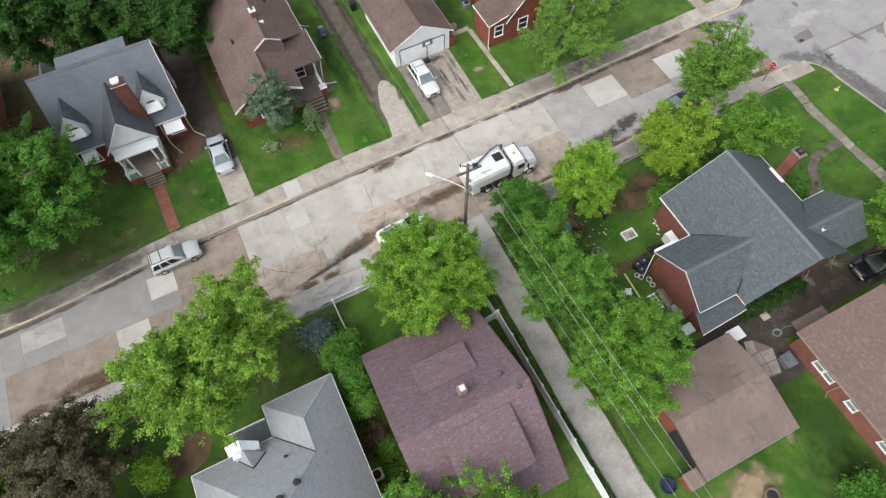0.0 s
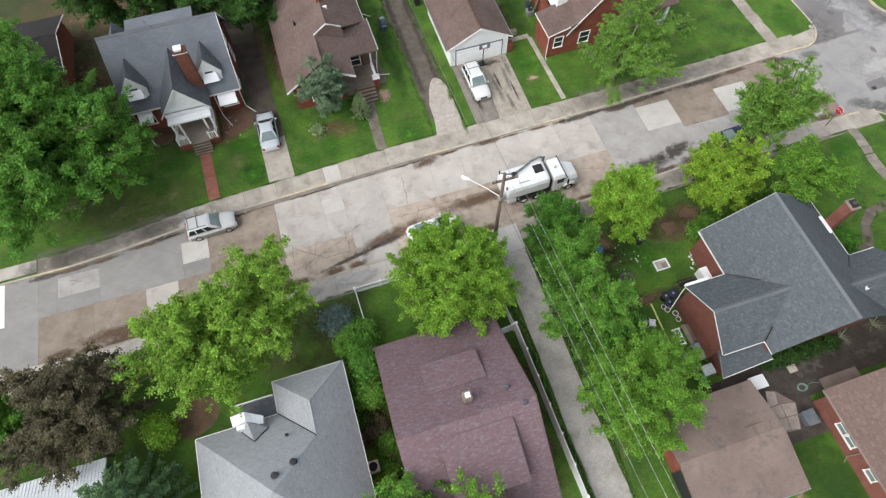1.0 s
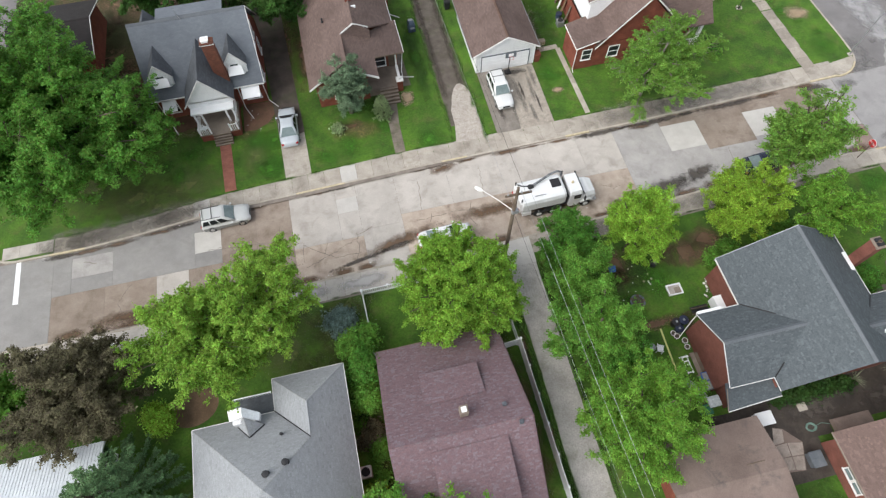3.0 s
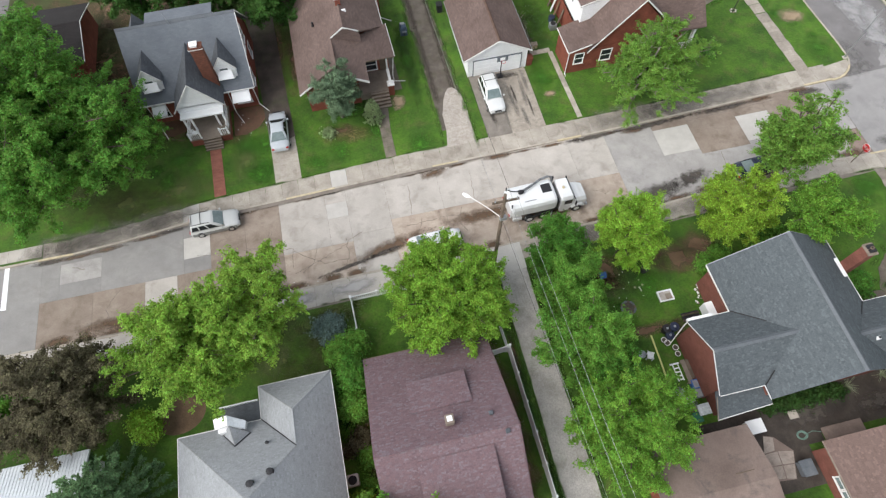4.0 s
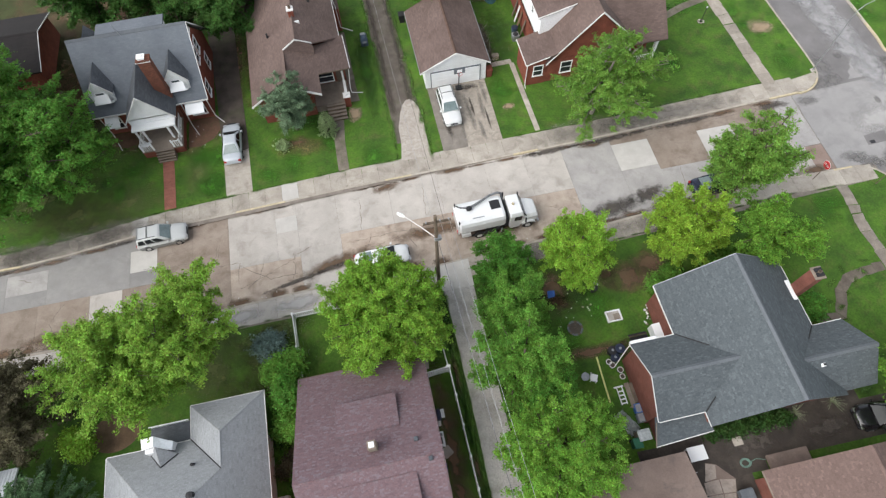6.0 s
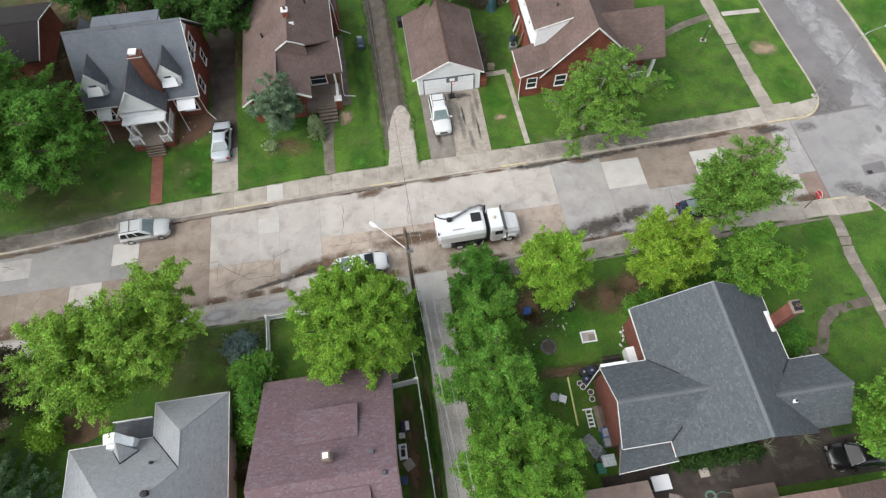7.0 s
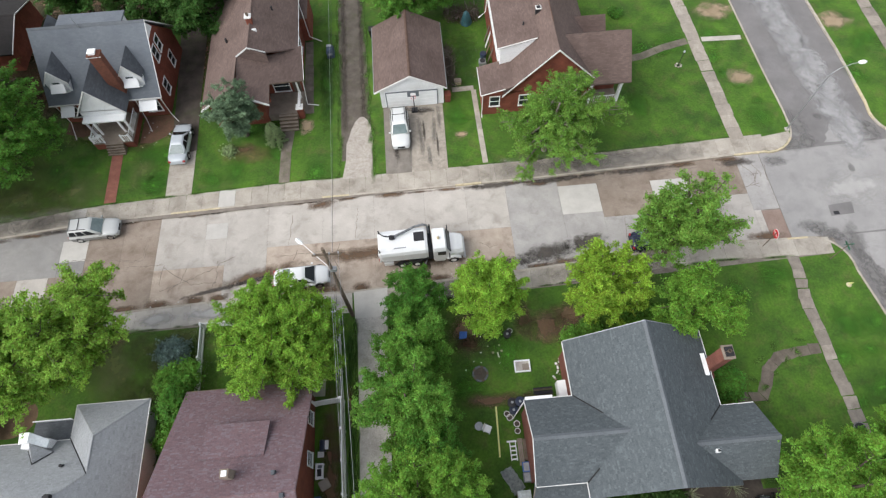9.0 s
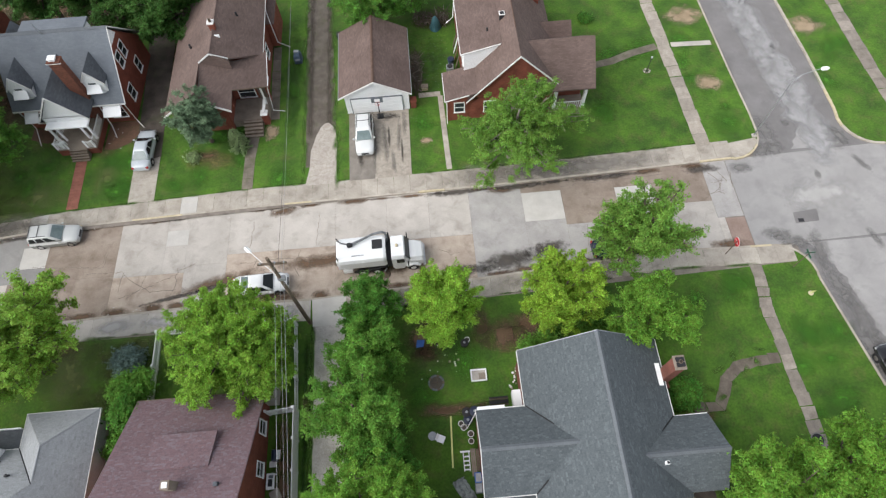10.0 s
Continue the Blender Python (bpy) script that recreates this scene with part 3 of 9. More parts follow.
# the road: joint bed, then every concrete slab
bed = slab([(-150, 20.5, -0.03), (150, 20.5, -0.03), (150, 33.5, -0.03), (-150, 33.5, -0.03)], 0.02)
road = tagged(part("road", bed, M["joint"]), "patched concrete street with tan and grey slabs", "road", kind="structure")
for px, xs in ((57.5, 8.3), (-37.2, 8.3)):
    b = slab([(px + 12.5 - 4.6, -140, -0.014), (px + 12.5 + 4.6, -140, -0.014), (px + 6.5, 27, -0.014), (px - 8 + 8.5, 140, -0.014), (px - 8 - 4.9, 140, -0.014), (px - 4.9, 27, -0.014)] if px > 0 else
             [(px - 4.6, -140, -0.014), (px + 4.6, -140, -0.014), (px + 4.6, 140, -0.014), (px - 4.6, 140, -0.014)], 0.01)
    tagged(part("road_cross", b, M["asphalt_dark"]), "worn grey asphalt side street with damp patches", "road", kind="structure")


def road_slab(x0, x1, a0, a1, material):
    """One cast slab between two cross joints; a0, a1: a y, or S / N for the kerb line."""
    def at(a, x):
        return ks(x) if a == "S" else kn(x) if a == "N" else a
    g = 0.007
    pts = [(x0 + g, at(a0, x0) + g, 0), (x1 - g, at(a0, x1) + g, 0), (x1 - g, at(a1, x1) - g, 0), (x0 + g, at(a1, x0) - g, 0)]
    return part("slab", slab(pts, 0.028), M[material], road)


def lane(xs, a0, a1, mats):
    for x0, x1, m in zip(xs, xs[1:], mats):
        road_slab(x0, x1, a0, a1, m)


B, G, T, P, K, E = "concrete_brown", "concrete", "concrete_tan", "concrete_pale", "concrete_grey", "concrete_mid"
lane([-33, -26.6], "S", "N", [K])
lane([-26.6, -22.2, -17.9], "S", 25.8, [B, B])
lane([-17.9, -15.2], "S", 25.8, [G])
lane([-15.2, -10.6, -6.05], "S", 25.8, [B, B])
lane([-6.05, 0.05], "S", 25.6, [T])
lane([0.05, 3.7], "S", 26.2, [G])
lane([3.7, 8.6, 13.2, 17.8, 21.6, 25.3], "S", 27.0, [T, T, T, T, T])
lane([-26.6, -25.05], 25.8, "N", [K])
lane([-25.05, -21.6], 25.8, 27.2, [K])
lane([-25.05, -21.6], 27.2, 29.15, ["concrete_mid"])
lane([-25.05, -21.6], 29.15, "N", [K])
lane([-21.6, -14.6], 25.8, "N", [K])
lane([-14.6, -12.3], 25.8, 27.2, [K])
lane([-14.6, -12.3], 27.2, 29.3, [P])
lane([-14.6, -12.3], 29.3, "N", [K])
lane([-12.3, -9.2, -6.05], 25.8, "N", [B, B])
lane([-6.05, -1.85], 25.6, "N", [G])
lane([-1.85, 0.05], 25.6, 28.3, [G])
lane([-1.85, 0.05], 28.3, 29.85, [P])
lane([-1.85, 0.05], 29.85, "N", [G])
lane([0.05, 3.7], 26.2, "N", [G])
lane([3.7, 8.6, 13.2, 17.8, 21.6, 25.3], 27.0, "N", [G, G, G, G, G])
lane([25.3, 30.1], "S", "N", [E])
lane([30.1, 33.7], "S", 27.8, [E])
lane([30.1, 33.7], 27.8, 30.8, [P])
lane([30.1, 33.7], 30.8, "N", [B])
lane([33.7, 38.6], "S", 27.2, [E])
lane([33.7, 38.6], 27.2, "N", [B])
lane([38.6, 42.0], "S", 27.6, [E])
lane([38.6, 42.0], 27.6, 30.6, [P])
lane([38.6, 42.0], 30.6, "N", [B])
lane([42.0, 47.0], "S", 28.4, [G])
lane([42.0, 47.0], 28.4, "N", [B])
lane([47.0, 47.6], "S", 26.6, [G])
lane([47.6, 49.3], "S", 26.5, ["brick_slab"])
lane([47.0, 49.3], 26.6, "N", [E])
b = slab([(49.35, 23.5, 0), (66, 23.9, 0), (66, 33.2, 0), (49.35, 32.6, 0)], 0.02)
part("slab", b, M["asphalt"], road, "grey worn asphalt of the crossing")
for x0, x1 in ((66, 150), (-150, -33)):
    part("slab", slab([(x0, 24 if x0 > 0 else 21.7, 0), (x1, 24 if x0 > 0 else 21.7, 0), (x1, 33 if x0 > 0 else 30, 0), (x0, 33 if x0 > 0 else 30, 0)], 0.02), M["asphalt"], road)


def ragged_strip(left, right, step, seed):
    """A worn patch between two lines of (x, y), its edges torn."""
    rng = random.Random(seed)
    b_ = bmesh.new()

    def torn(line):
        out = []
        for (xa, ya), (xb, yb) in zip(line, line[1:]):
            n = max(1, int(abs(yb - ya) / step))
            out += [(xa + (xb - xa) * i / n + rng.gauss(0, 0.14), ya + (yb - ya) * i / n) for i in range(n)]
        return out + [line[-1]]
    a, c = torn(left), torn(right)
    n = min(len(a), len(c))
    va, vc = [b_.verts.new((x, y, -0.009)) for x, y in a[:n]], [b_.verts.new((x, y, -0.009)) for x, y in c[:n]]
    for i in range(n - 1):
        b_.faces.new((va[i], vc[i], vc[i + 1], va[i + 1]))
    ob = part("road_patch", b_, M["asphalt"])
    return tagged(ob, "pale worn asphalt strip along the street's middle", "road patch", kind="structure")


ragged_strip([(55.8, 33.2), (57.6, 36), (57.5, 42.5), (56.1, 51), (53.0, 75), (50.0, 105)], [(60.9, 33.2), (59.5, 36), (58.5, 42.5), (57.9, 51), (54.9, 75), (51.9, 105)], 0.45, 3)
ragged_strip([(58.6, 5), (57.0, 12), (56.4, 17), (55.4, 21), (53.8, 23.5)], [(62.6, 5), (62.2, 12), (62, 17), (62, 21), (62.2, 23.5)], 0.45, 4)
stop_line = part("road_marking", slab([(-29.75, 25.9, 0.006), (-29.3, 25.85, 0.006), (-29.4, 30.0, 0.006), (-29.8, 30.0, 0.006)], 0.005), M["white"])
tagged(stop_line, "worn white stop line painted across the lane", "road marking", kind="structure")
part("road_edge_line", slab([(-31.6, 22.2, 0.006), (-31.45, 22.2, 0.006), (-31.45, 30.6, 0.006), (-31.6, 30.6, 0.006)], 0.005), M["trim"])["kind"] = "structure"


def kerb_run(path, name, z=0.15, w=0.17, yellow=()):
    """Kerb stones along a line, each its own piece; w is measured to the left of the line's run."""
    bed_ = None
    stones = []
    d = 0.0
    for (x0, y0), (x1, y1) in zip(path, path[1:]):
        length = math.hypot(x1 - x0, y1 - y0)
        n = max(1, round(length / 2.4))
        for i in range(n):
            a = Vector((x0 + (x1 - x0) * i / n, y0 + (y1 - y0) * i / n, z))
            c = Vector((x0 + (x1 - x0) * (i + 1) / n, y0 + (y1 - y0) * (i + 1) / n, z))
            t = (c - a).normalized()
            s = Vector((-t.y, t.x, 0)) * w
            a, c = a + t * 0.008, c - t * 0.008
            stones.append(([a - s * 0.06, c - s * 0.06, c + s, a + s], (a + c) / 2))
    first = None
    for pts, mid in stones:
        if bed_ is None:
            q = [p + Vector((0, 0, -0.04)) for p in pts]
            bed_ = tagged(part(name, slab(q, 0.2), M["kerb"]), "weathered concrete kerb with a few yellow stretches", "kerb", kind="structure")
        bright = any(math.hypot(mid.x - yx, mid.y - yy) < r for yx, yy, r in yellow)
        part("kerbstone", slab(pts, 0.2), M["yellow_kerb" if bright else "kerb"], bed_, "faded yellow kerbstone" if bright else "")


kerb_run(NORTH[1:], "kerb_north", yellow=((-26, 30, 1.3), (-3.2, 31.2, 1.4), (10, 31.6, 1.4), (22, 31.7, 1.2), (49.5, 32.6, 3.6), (-11, 31, 1.0)))
kerb_run(SOUTH[1:-1], "kerb_south", yellow=((49.3, 23.6, 1.4),))
kerb_run(NEAST[0:-2], "kerb_east", yellow=((61.3, 38.2, 2.5),))
kerb_run(SEAST[2:], "kerb_east_2")


def pavement_run(a, b, lower, upper, name, step=1.5, material="paving", skip=()):
    base = slab([(a, lower(a), 0.125), (b, lower(b), 0.125), (b, upper(b), 0.125), (a, upper(a), 0.125)], 0.02)
    walkway = tagged(part(name, base, M["joint"]), "jointed concrete pavement beside the kerb, stained with dirt", "pavement", kind="structure")
    n = round((b - a) / step)
    for i in range(n):
        x0, x1 = a + (b - a) * i / n + 0.012, a + (b - a) * (i + 1) / n - 0.012
        m = material
        if any(abs((x0 + x1) / 2 - s) < r for s, r in skip):
            m = "concrete_pale"
        part("paving_slab", slab([(x0, lower(x0), 0.14), (x1, lower(x1), 0.14), (x1, upper(x1), 0.14), (x0, upper(x0), 0.14)], 0.03), M[m], walkway)
    return walkway


pavement_run(-31, -26.7, lambda x: 30.3, lambda x: 31.5, "pavement_north_2", material="concrete")
pavement_run(-26.6, 50.2, lambda x: kn(x) + 0.18, lambda x: kn(x) + 1.65 + 0.4 * min(1, max(0, (x + 20) / 25)), "pavement_north", skip=((-0.9, 0.8), (-13.9, 0.8)))
pavement_run(-29.5, 11.2, lambda x: ks(x) - 1.95, lambda x: ks(x) - 0.18, "pavement_south", material="concrete")
pavement_run(14.1, 52.3, lambda x: ks(x) - 1.75, lambda x: ks(x) - 0.18, "pavement_south_2")


corner = [(50.2, 32.78)] + arc(50.35, 35.5, 2.8, -88, -22, 8) + [(52.9, 34.75), (50.2, 34.35)]
b = slab([(x, y, 0.141) for x, y in corner], 0.03)
bmesh.ops.triangulate(b, faces=[f for f in b.faces if len(f.verts) > 4])
tagged(part("pavement_corner", b, M["paving"]), "rounded concrete pavement corner inside the kerb", "pavement", kind="structure")


def walk_run(path, width, name, material="paving", step=1.4, rough=0.0, label="narrow concrete garden walk of single slabs", category="footpath"):
    """A walk of separate slabs along a line."""
    pts = [Vector((x, y, 0.145)) for x, y in path]
    root = None
    rng = random.Random(name)
    run = [(q - p).normalized() for p, q in zip(pts, pts[1:])]
    side = [Vector((-d.y, d.x, 0)) for d in ([run[0]] + [(d + e).normalized() for d, e in zip(run, run[1:])] + [run[-1]])]
    for m, (p, q) in enumerate(zip(pts, pts[1:])):
        n = max(1, round((q - p).length / step))
        t = run[m]
        for i in range(n):
            a, c = p + (q - p) * (i / n) + t * 0.01, p + (q - p) * ((i + 1) / n) - t * 0.01
            sa, sc = side[m].lerp(side[m + 1], i / n) * width / 2, side[m].lerp(side[m + 1], (i + 1) / n) * width / 2
            quad = [a - sa, c - sc, c + sc, a + sa]
            if rough:
                quad = [v + Vector((rng.uniform(-rough, rough), rng.uniform(-rough, rough), rng.uniform(-0.006, 0.012))) for v in quad]
            if root is None:
                root = tagged(part(name, slab([v + Vector((0, 0, -0.02)) for v in quad], 0.08), M["joint"]), label, category, kind="structure")
            part("paving_slab", slab(quad, 0.06), M[material], root)
    return root


walk_run([(47.2, 60), (47.1, 53.7), (47.35, 47.3), (47.85, 34.3)], 1.3, "footpath_1", material="walk_tan", rough=0.07)
walk_run([(39.2, 45.3), (41.5, 45.7), (43.8, 46.6), (46.6, 47.3)], 0.85, "footpath_2", material="old_walk", step=0.9)
walk_run([(48.15, 47.35), (52.3, 47.2)], 0.62, "footpath_3", material="concrete")
walk_run([(48.7, 21.8), (48.7, 20.6), (48.3, 18.0), (48.5, 15.2), (48.5, 12.8), (48.7, 10.0), (48.8, 5)], 1.0, "footpath_4", material="walk_grey", step=1.05, rough=0.07)
walk_run([(48.0, 13.8), (46.1, 13.7), (44.5, 13.4), (43.4, 12.5), (42.8, 11.4), (42.3, 10.5), (40.3, 10.6)], 0.85, "footpath_5", material="walk_brown", step=0.9, rough=0.07)
walk_run([(66.7, 58), (66.9, 50), (67.05, 43.2), (67.4, 35.5)], 1.35, "footpath_6", material="walk_grey", rough=0.06)
walk_run([(23.85, 34.0), (23.75, 38), (23.65, 43.0)], 0.5, "footpath_7", material="paving", step=0.9)
walk_run([(23.7, 43.25), (21.5, 43.2)], 0.6, "footpath_8", step=0.8)
walk_run([(4.95, 33.6), (5.0, 37.2), (5.25, 39.6)], 1.0, "footpath_9", material="old_walk")
walk_run([(-11.1, 32.95), (-11.2, 36), (-11.3, 38.9)], 1.05, "brick_footpath", material="brick_path", step=0.35, label="straight red brick garden path to the front steps", category="footpath")


walk_run([(7.15, 41.6), (7.08, 44.5), (6.98, 48.0), (6.92, 51.4)], 0.85, "footpath_10", material="old_walk", rough=0.04, label="narrow worn concrete walk beside the bungalow")


def sheet(name, pts, material, label, category="driveway", z=0.15):
    b = slab([(x, y, z) for x, y in pts], 0.06)
    bmesh.ops.triangulate(b, faces=[f for f in b.faces if len(f.verts) > 4])
    return tagged(part(name, b, M[material]), label, category, kind="structure")


sheet("worn_yard", [(-33, 47), (-24, 44), (-17.2, 43.5), (-17.2, 54), (-9, 54), (-9, 80), (-33, 80)], "worn_yard", "worn brown yard ground behind the brick cottage", "yard", z=0.1225)
sheet("mulch_bed", [(-9.3, 42.9), (-6.4, 42.9), (-6.25, 41.2), (-6.9, 40.2), (-8.2, 39.5), (-9.35, 39.6)], "mulch", "reddish-brown mulch bed before the brick cottage", "mulch bed", z=0.126)
sheet("mulch_bed_2", [(-16.9, 42.9), (-13.5, 42.9), (-13.5, 41.4), (-15.2, 40.9), (-16.9, 41.5)], "mulch", "reddish-brown mulch bed before the brick cottage", "mulch bed", z=0.126)
sheet("driveway_1", [(-6.0, 33.08), (-3.6, 33.16), (-3.7, 38.5), (-4.4, 54), (-6.9, 54), (-6.1, 38.5)], "paving", "concrete driveway beside the brick house", z=0.143)
# brown strip; its dark colour also carries the shade between the houses
sheet("driveway_1_back", [(-6.1, 37.6), (-3.65, 38.2), (-4.0, 46), (-4.4, 58), (-7.4, 58), (-6.5, 46)], "drive_dirt", "brown driveway darkened with the shade between two houses", z=0.149)
sheet("driveway_2", [(10.4, 33.45), (13.3, 33.5), (13.25, 36.2), (13.35, 38.0), (13.15, 39.5), (12.9, 40.2), (12.5, 40.65), (12.1, 40.6), (11.7, 40.1), (11.3, 39.2), (11.05, 38.2), (10.8, 37.4), (10.75, 35.5)], "apron_worn", "pale concrete apron of the dirt lane", z=0.148)
sheet("driveway_2_back", [(10.35, 35.5), (13.3, 35.5), (13.15, 42), (12.95, 48.5), (12.65, 57), (12.6, 75), (9.9, 75), (9.95, 57), (10.05, 48.8), (10.25, 42)], "lane_gravel", "worn brown gravel lane with grassy edges", z=0.142)
sheet("driveway_3", [(14.5, 33.55), (20.3, 33.7), (20.4, 41.62), (14.5, 41.62)], "forecourt", "oil-stained concrete forecourt of the garage", z=0.146)
sheet("driveway_3_lane", [(14.5, 33.6), (16.9, 33.62), (17.1, 37.4), (16.9, 41.58), (14.5, 41.58)], "lane_stain", "dark grey parking strip before the garage", z=0.15)
sheet("alley", [(11.3, 22.0), (14.1, 22.15), (14.0, 16.5), (13.95, 8), (14.3, -8), (14.8, -38), (10.9, -38), (11.3, -3), (11.6, 8), (11.6, 17)], "gravel", "worn gravel and asphalt alley along the white fence", "alley", z=0.14)
sheet("alley_apron", [(11.3, 21.95), (14.15, 22.1), (14.1, 19.6), (11.4, 19.6)], "concrete_pale", "pale concrete apron where the alley meets the street", "alley", z=0.151)
sheet("yard_pad", [(25.0, -0.6), (26.3, -0.6), (27.0, 2.5), (26.7, 4.0), (22.6, 4.1), (22.6, 3.4), (25.0, 3.4)], "wet_dirt", "dark stained concrete strip beside the garage", "concrete pad", z=0.15)
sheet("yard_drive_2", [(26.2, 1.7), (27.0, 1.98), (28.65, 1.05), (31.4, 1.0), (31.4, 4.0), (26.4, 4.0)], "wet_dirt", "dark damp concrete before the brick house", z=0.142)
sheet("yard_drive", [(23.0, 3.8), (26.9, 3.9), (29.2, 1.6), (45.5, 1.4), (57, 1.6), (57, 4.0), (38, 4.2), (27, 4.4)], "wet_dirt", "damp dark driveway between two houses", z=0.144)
sheet("yard_ground", [(24.8, -1.7), (30.1, -1.7), (30.1, 4.5), (24.8, 4.5)], "wet_dirt", "dark worn ground between garage and brick house", "yard", z=0.136)
sheet("wall_bed", [(27.7, 3.8), (40.2, 3.8), (40.2, 5.0), (27.7, 4.9)], "wet_dirt", "dark bare soil strip under the eave", "soil bed", z=0.152)
patio = sheet("patio", [(26.2, -0.75), (28.1, -0.95), (28.8, 0.9), (27.8, 2.1), (27.1, 2.35), (26.6, 1.1)], "pad", "cracked pale concrete patio beside the brick house", "patio", z=0.149)
for quad in ([(26.6, 1.15), (27.45, 1.2), (27.75, 2.05), (27.1, 2.3)], [(26.5, 1.08), (27.6, 1.1), (27.5, 0.2), (26.35, 0.25)], [(27.68, 1.1), (28.75, 0.88), (28.45, 0.1), (27.58, 0.18)],
             [(26.3, 0.18), (27.5, 0.12), (27.35, -0.75), (26.2, -0.6)], [(27.58, 0.1), (28.42, 0.03), (28.05, -0.9), (27.42, -0.76)]):
    part("paving_slab", slab([(a, c, 0.158) for a, c in quad], 0.02), M["patio_slab"], patio)


def film(name, x, y, rx, ry, rz, material, label, z=0.006):
    """A thin irregular film lying on the ground."""
    b = bmesh.new()
    k = 28
    ring = [b.verts.new((math.cos(2 * math.pi * i / k), math.sin(2 * math.pi * i / k), 0)) for i in range(k)]
    b.faces.new(ring)
    ob = part(name, b, M[material])
    ob.matrix_world = pose(x, y, z, 0, 0, rz) @ Matrix.Diagonal((rx, ry, 1, 1))
    return tagged(ob, label, name.replace("_", " "), kind="structure")


random.seed(11)
for x, y, rx, ry, rz in ((28.3, 24.2, 4.6, 1.3, 8), (31.5, 24.9, 3.0, 1.2, 14), (24.5, 23.6, 3.5, 0.8, 0), (-0.5, 23.3, 4.5, 0.32, 10), (2.6, 23.9, 2.4, 0.4, 10), (47, 31.8, 2.5, 0.7, 0)):
    film("damp_patch", x, y, rx, ry, rz, "damp", "dark damp patch on the road", 0.005)
for x, y, rx, ry, rz in ((60, 34.5, 1.5, 2.2, 30), (54.2, 35.5, 1.2, 2.6, 10), (53, 33.4, 1.8, 1.2, 20), (52.6, 23.8, 1.8, 1.0, -20), (51.5, 24.6, 1.6, 0.8, 0), (54.6, 22.8, 1.2, 2.5, 0), (55.6, 16, 1.4, 6, 8)):
    film("damp_patch", x, y, rx, ry, rz, "damp_road", "faint damp patch on the asphalt", 0.0045)
for i in range(26):
    x = -26 + 74 * i / 26 + random.uniform(-1, 1)
    film("gutter_dirt", x, kn(x) - 0.22, random.uniform(1.2, 2.8), random.uniform(0.16, 0.5), 1, random.choice(("brown_film", "damp")), "brown leaf dirt in the gutter", 0.004 + 0.0002 * i)
    film("gutter_dirt", x + 1.2, ks(x) + 0.3, random.uniform(1.2, 3.0), random.uniform(0.3, 0.85), 2, "brown_film", "brown dirt along the kerb", 0.004 + 0.0002 * i)
for x, y, rx, ry, rz in ((3.0, 24.3, 5.5, 1.0, 14), (12, 25.6, 6, 1.0, 2), (17.5, 24.6, 5, 1.2, -2), (-20, 22.6, 5, 0.9, 0), (8.5, 31.0, 2.2, 0.7, 8), (28.5, 31.3, 2.5, 0.5, 2)):
    film("brown_stain", x, y, rx, ry, rz, "brown_film", "brown muddy stain on the concrete", 0.003)
for x, y, rx, ry in ((18.35, 38.4, 0.22, 2.2), (19.55, 36.6, 0.2, 2.4), (15.6, 36.4, 0.5, 2.4), (18.4, 40.8, 1.8, 0.5)):
    film("oil_stain", x, y, rx, ry, 0, "damp", "dark oil and damp stain on the forecourt", 0.1525)
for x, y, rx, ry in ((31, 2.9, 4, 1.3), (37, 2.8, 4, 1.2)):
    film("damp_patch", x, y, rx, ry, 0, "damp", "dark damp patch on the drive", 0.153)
for x, y, rx, ry in ((50.6, 51.4, 3.0, 2.2), (50.5, 41.8, 1.9, 1.7), (62.7, 48.6, 2.6, 2.2), (20.5, -6.6, 3.9, 2.4), (25.6, -4.0, 0.9, 2.0), (21.9, 37.6, 0.8, 0.6), (6.9, 40.0, 1.1, 1.5)):
    film("bare_ground", x, y, rx, ry, 0, "sand", "bare sandy patch worn in the lawn", 0.127)
for x, y, rx, ry in ((20.5, 17.5, 2.6, 3.0), (25.2, 18.5, 1.2, 2.6), (20.6, 16.6, 2.4, 1.2), (22.0, 12.0, 5.0, 0.9), (27.0, 17.6, 3.0, 2.2), (29, 18.4, 3.0, 2.0), (-7.7, 41.3, 2.6, 2.4), (-15.0, 41.2, 3.2, 2.2), (-24, 49, 15, 13), (-13, 62, 24, 10), (-5.0, 50, 3.4, 9), (-10.3, 12.6, 2.4, 1.4), (-1.5, 7.2, 0.7, 4.5), (24.5, 9.5, 0.9, 4.5), (9.4, 7, 1.3, 10), (40.7, 9.9, 2.0, 1.2), (-20, 48, 6, 5), (-12, 56, 7, 3), (-2.5, 48, 1.4, 7), (-9, 19.5, 3, 1.5), (1, 37.8, 2.2, 1.2), (5, 52, 2.5, 5)):
    film("bare_soil", x, y, rx, ry, 0, "bare_soil", "bare brown soil in the yard", 0.124)
# dark films: pavement dirt together with painted shade of the trees above
for x, y, rx, ry, rz in ((-21, 31.05, 9, 1.6, 5), (-25, 30.8, 4, 1.5, 0), (-16, 31.6, 4, 1.5, 5), (28, 33.0, 6, 1.6, 1), (33, 33.2, 5, 1.4, 2), (20, 21.5, 6, 1.2, 3), (33, 22.3, 8, 1.4, 4)):
    film("pavement_grime_shade", x, y, rx, ry, rz, "grime_shade", "dirt and tree shade put into the pavement's colour", 0.1418)
for x, y, rx, ry in ((-14, 19, 5, 2.4), (-9.0, 39.6, 1.6, 1.6), (1.5, 37.0, 3.2, 1.2)):
    film("dry_grass_patch", x, y, rx, ry, 0, "dry_grass", "olive-brown dry grass in the lawn", 0.1245)
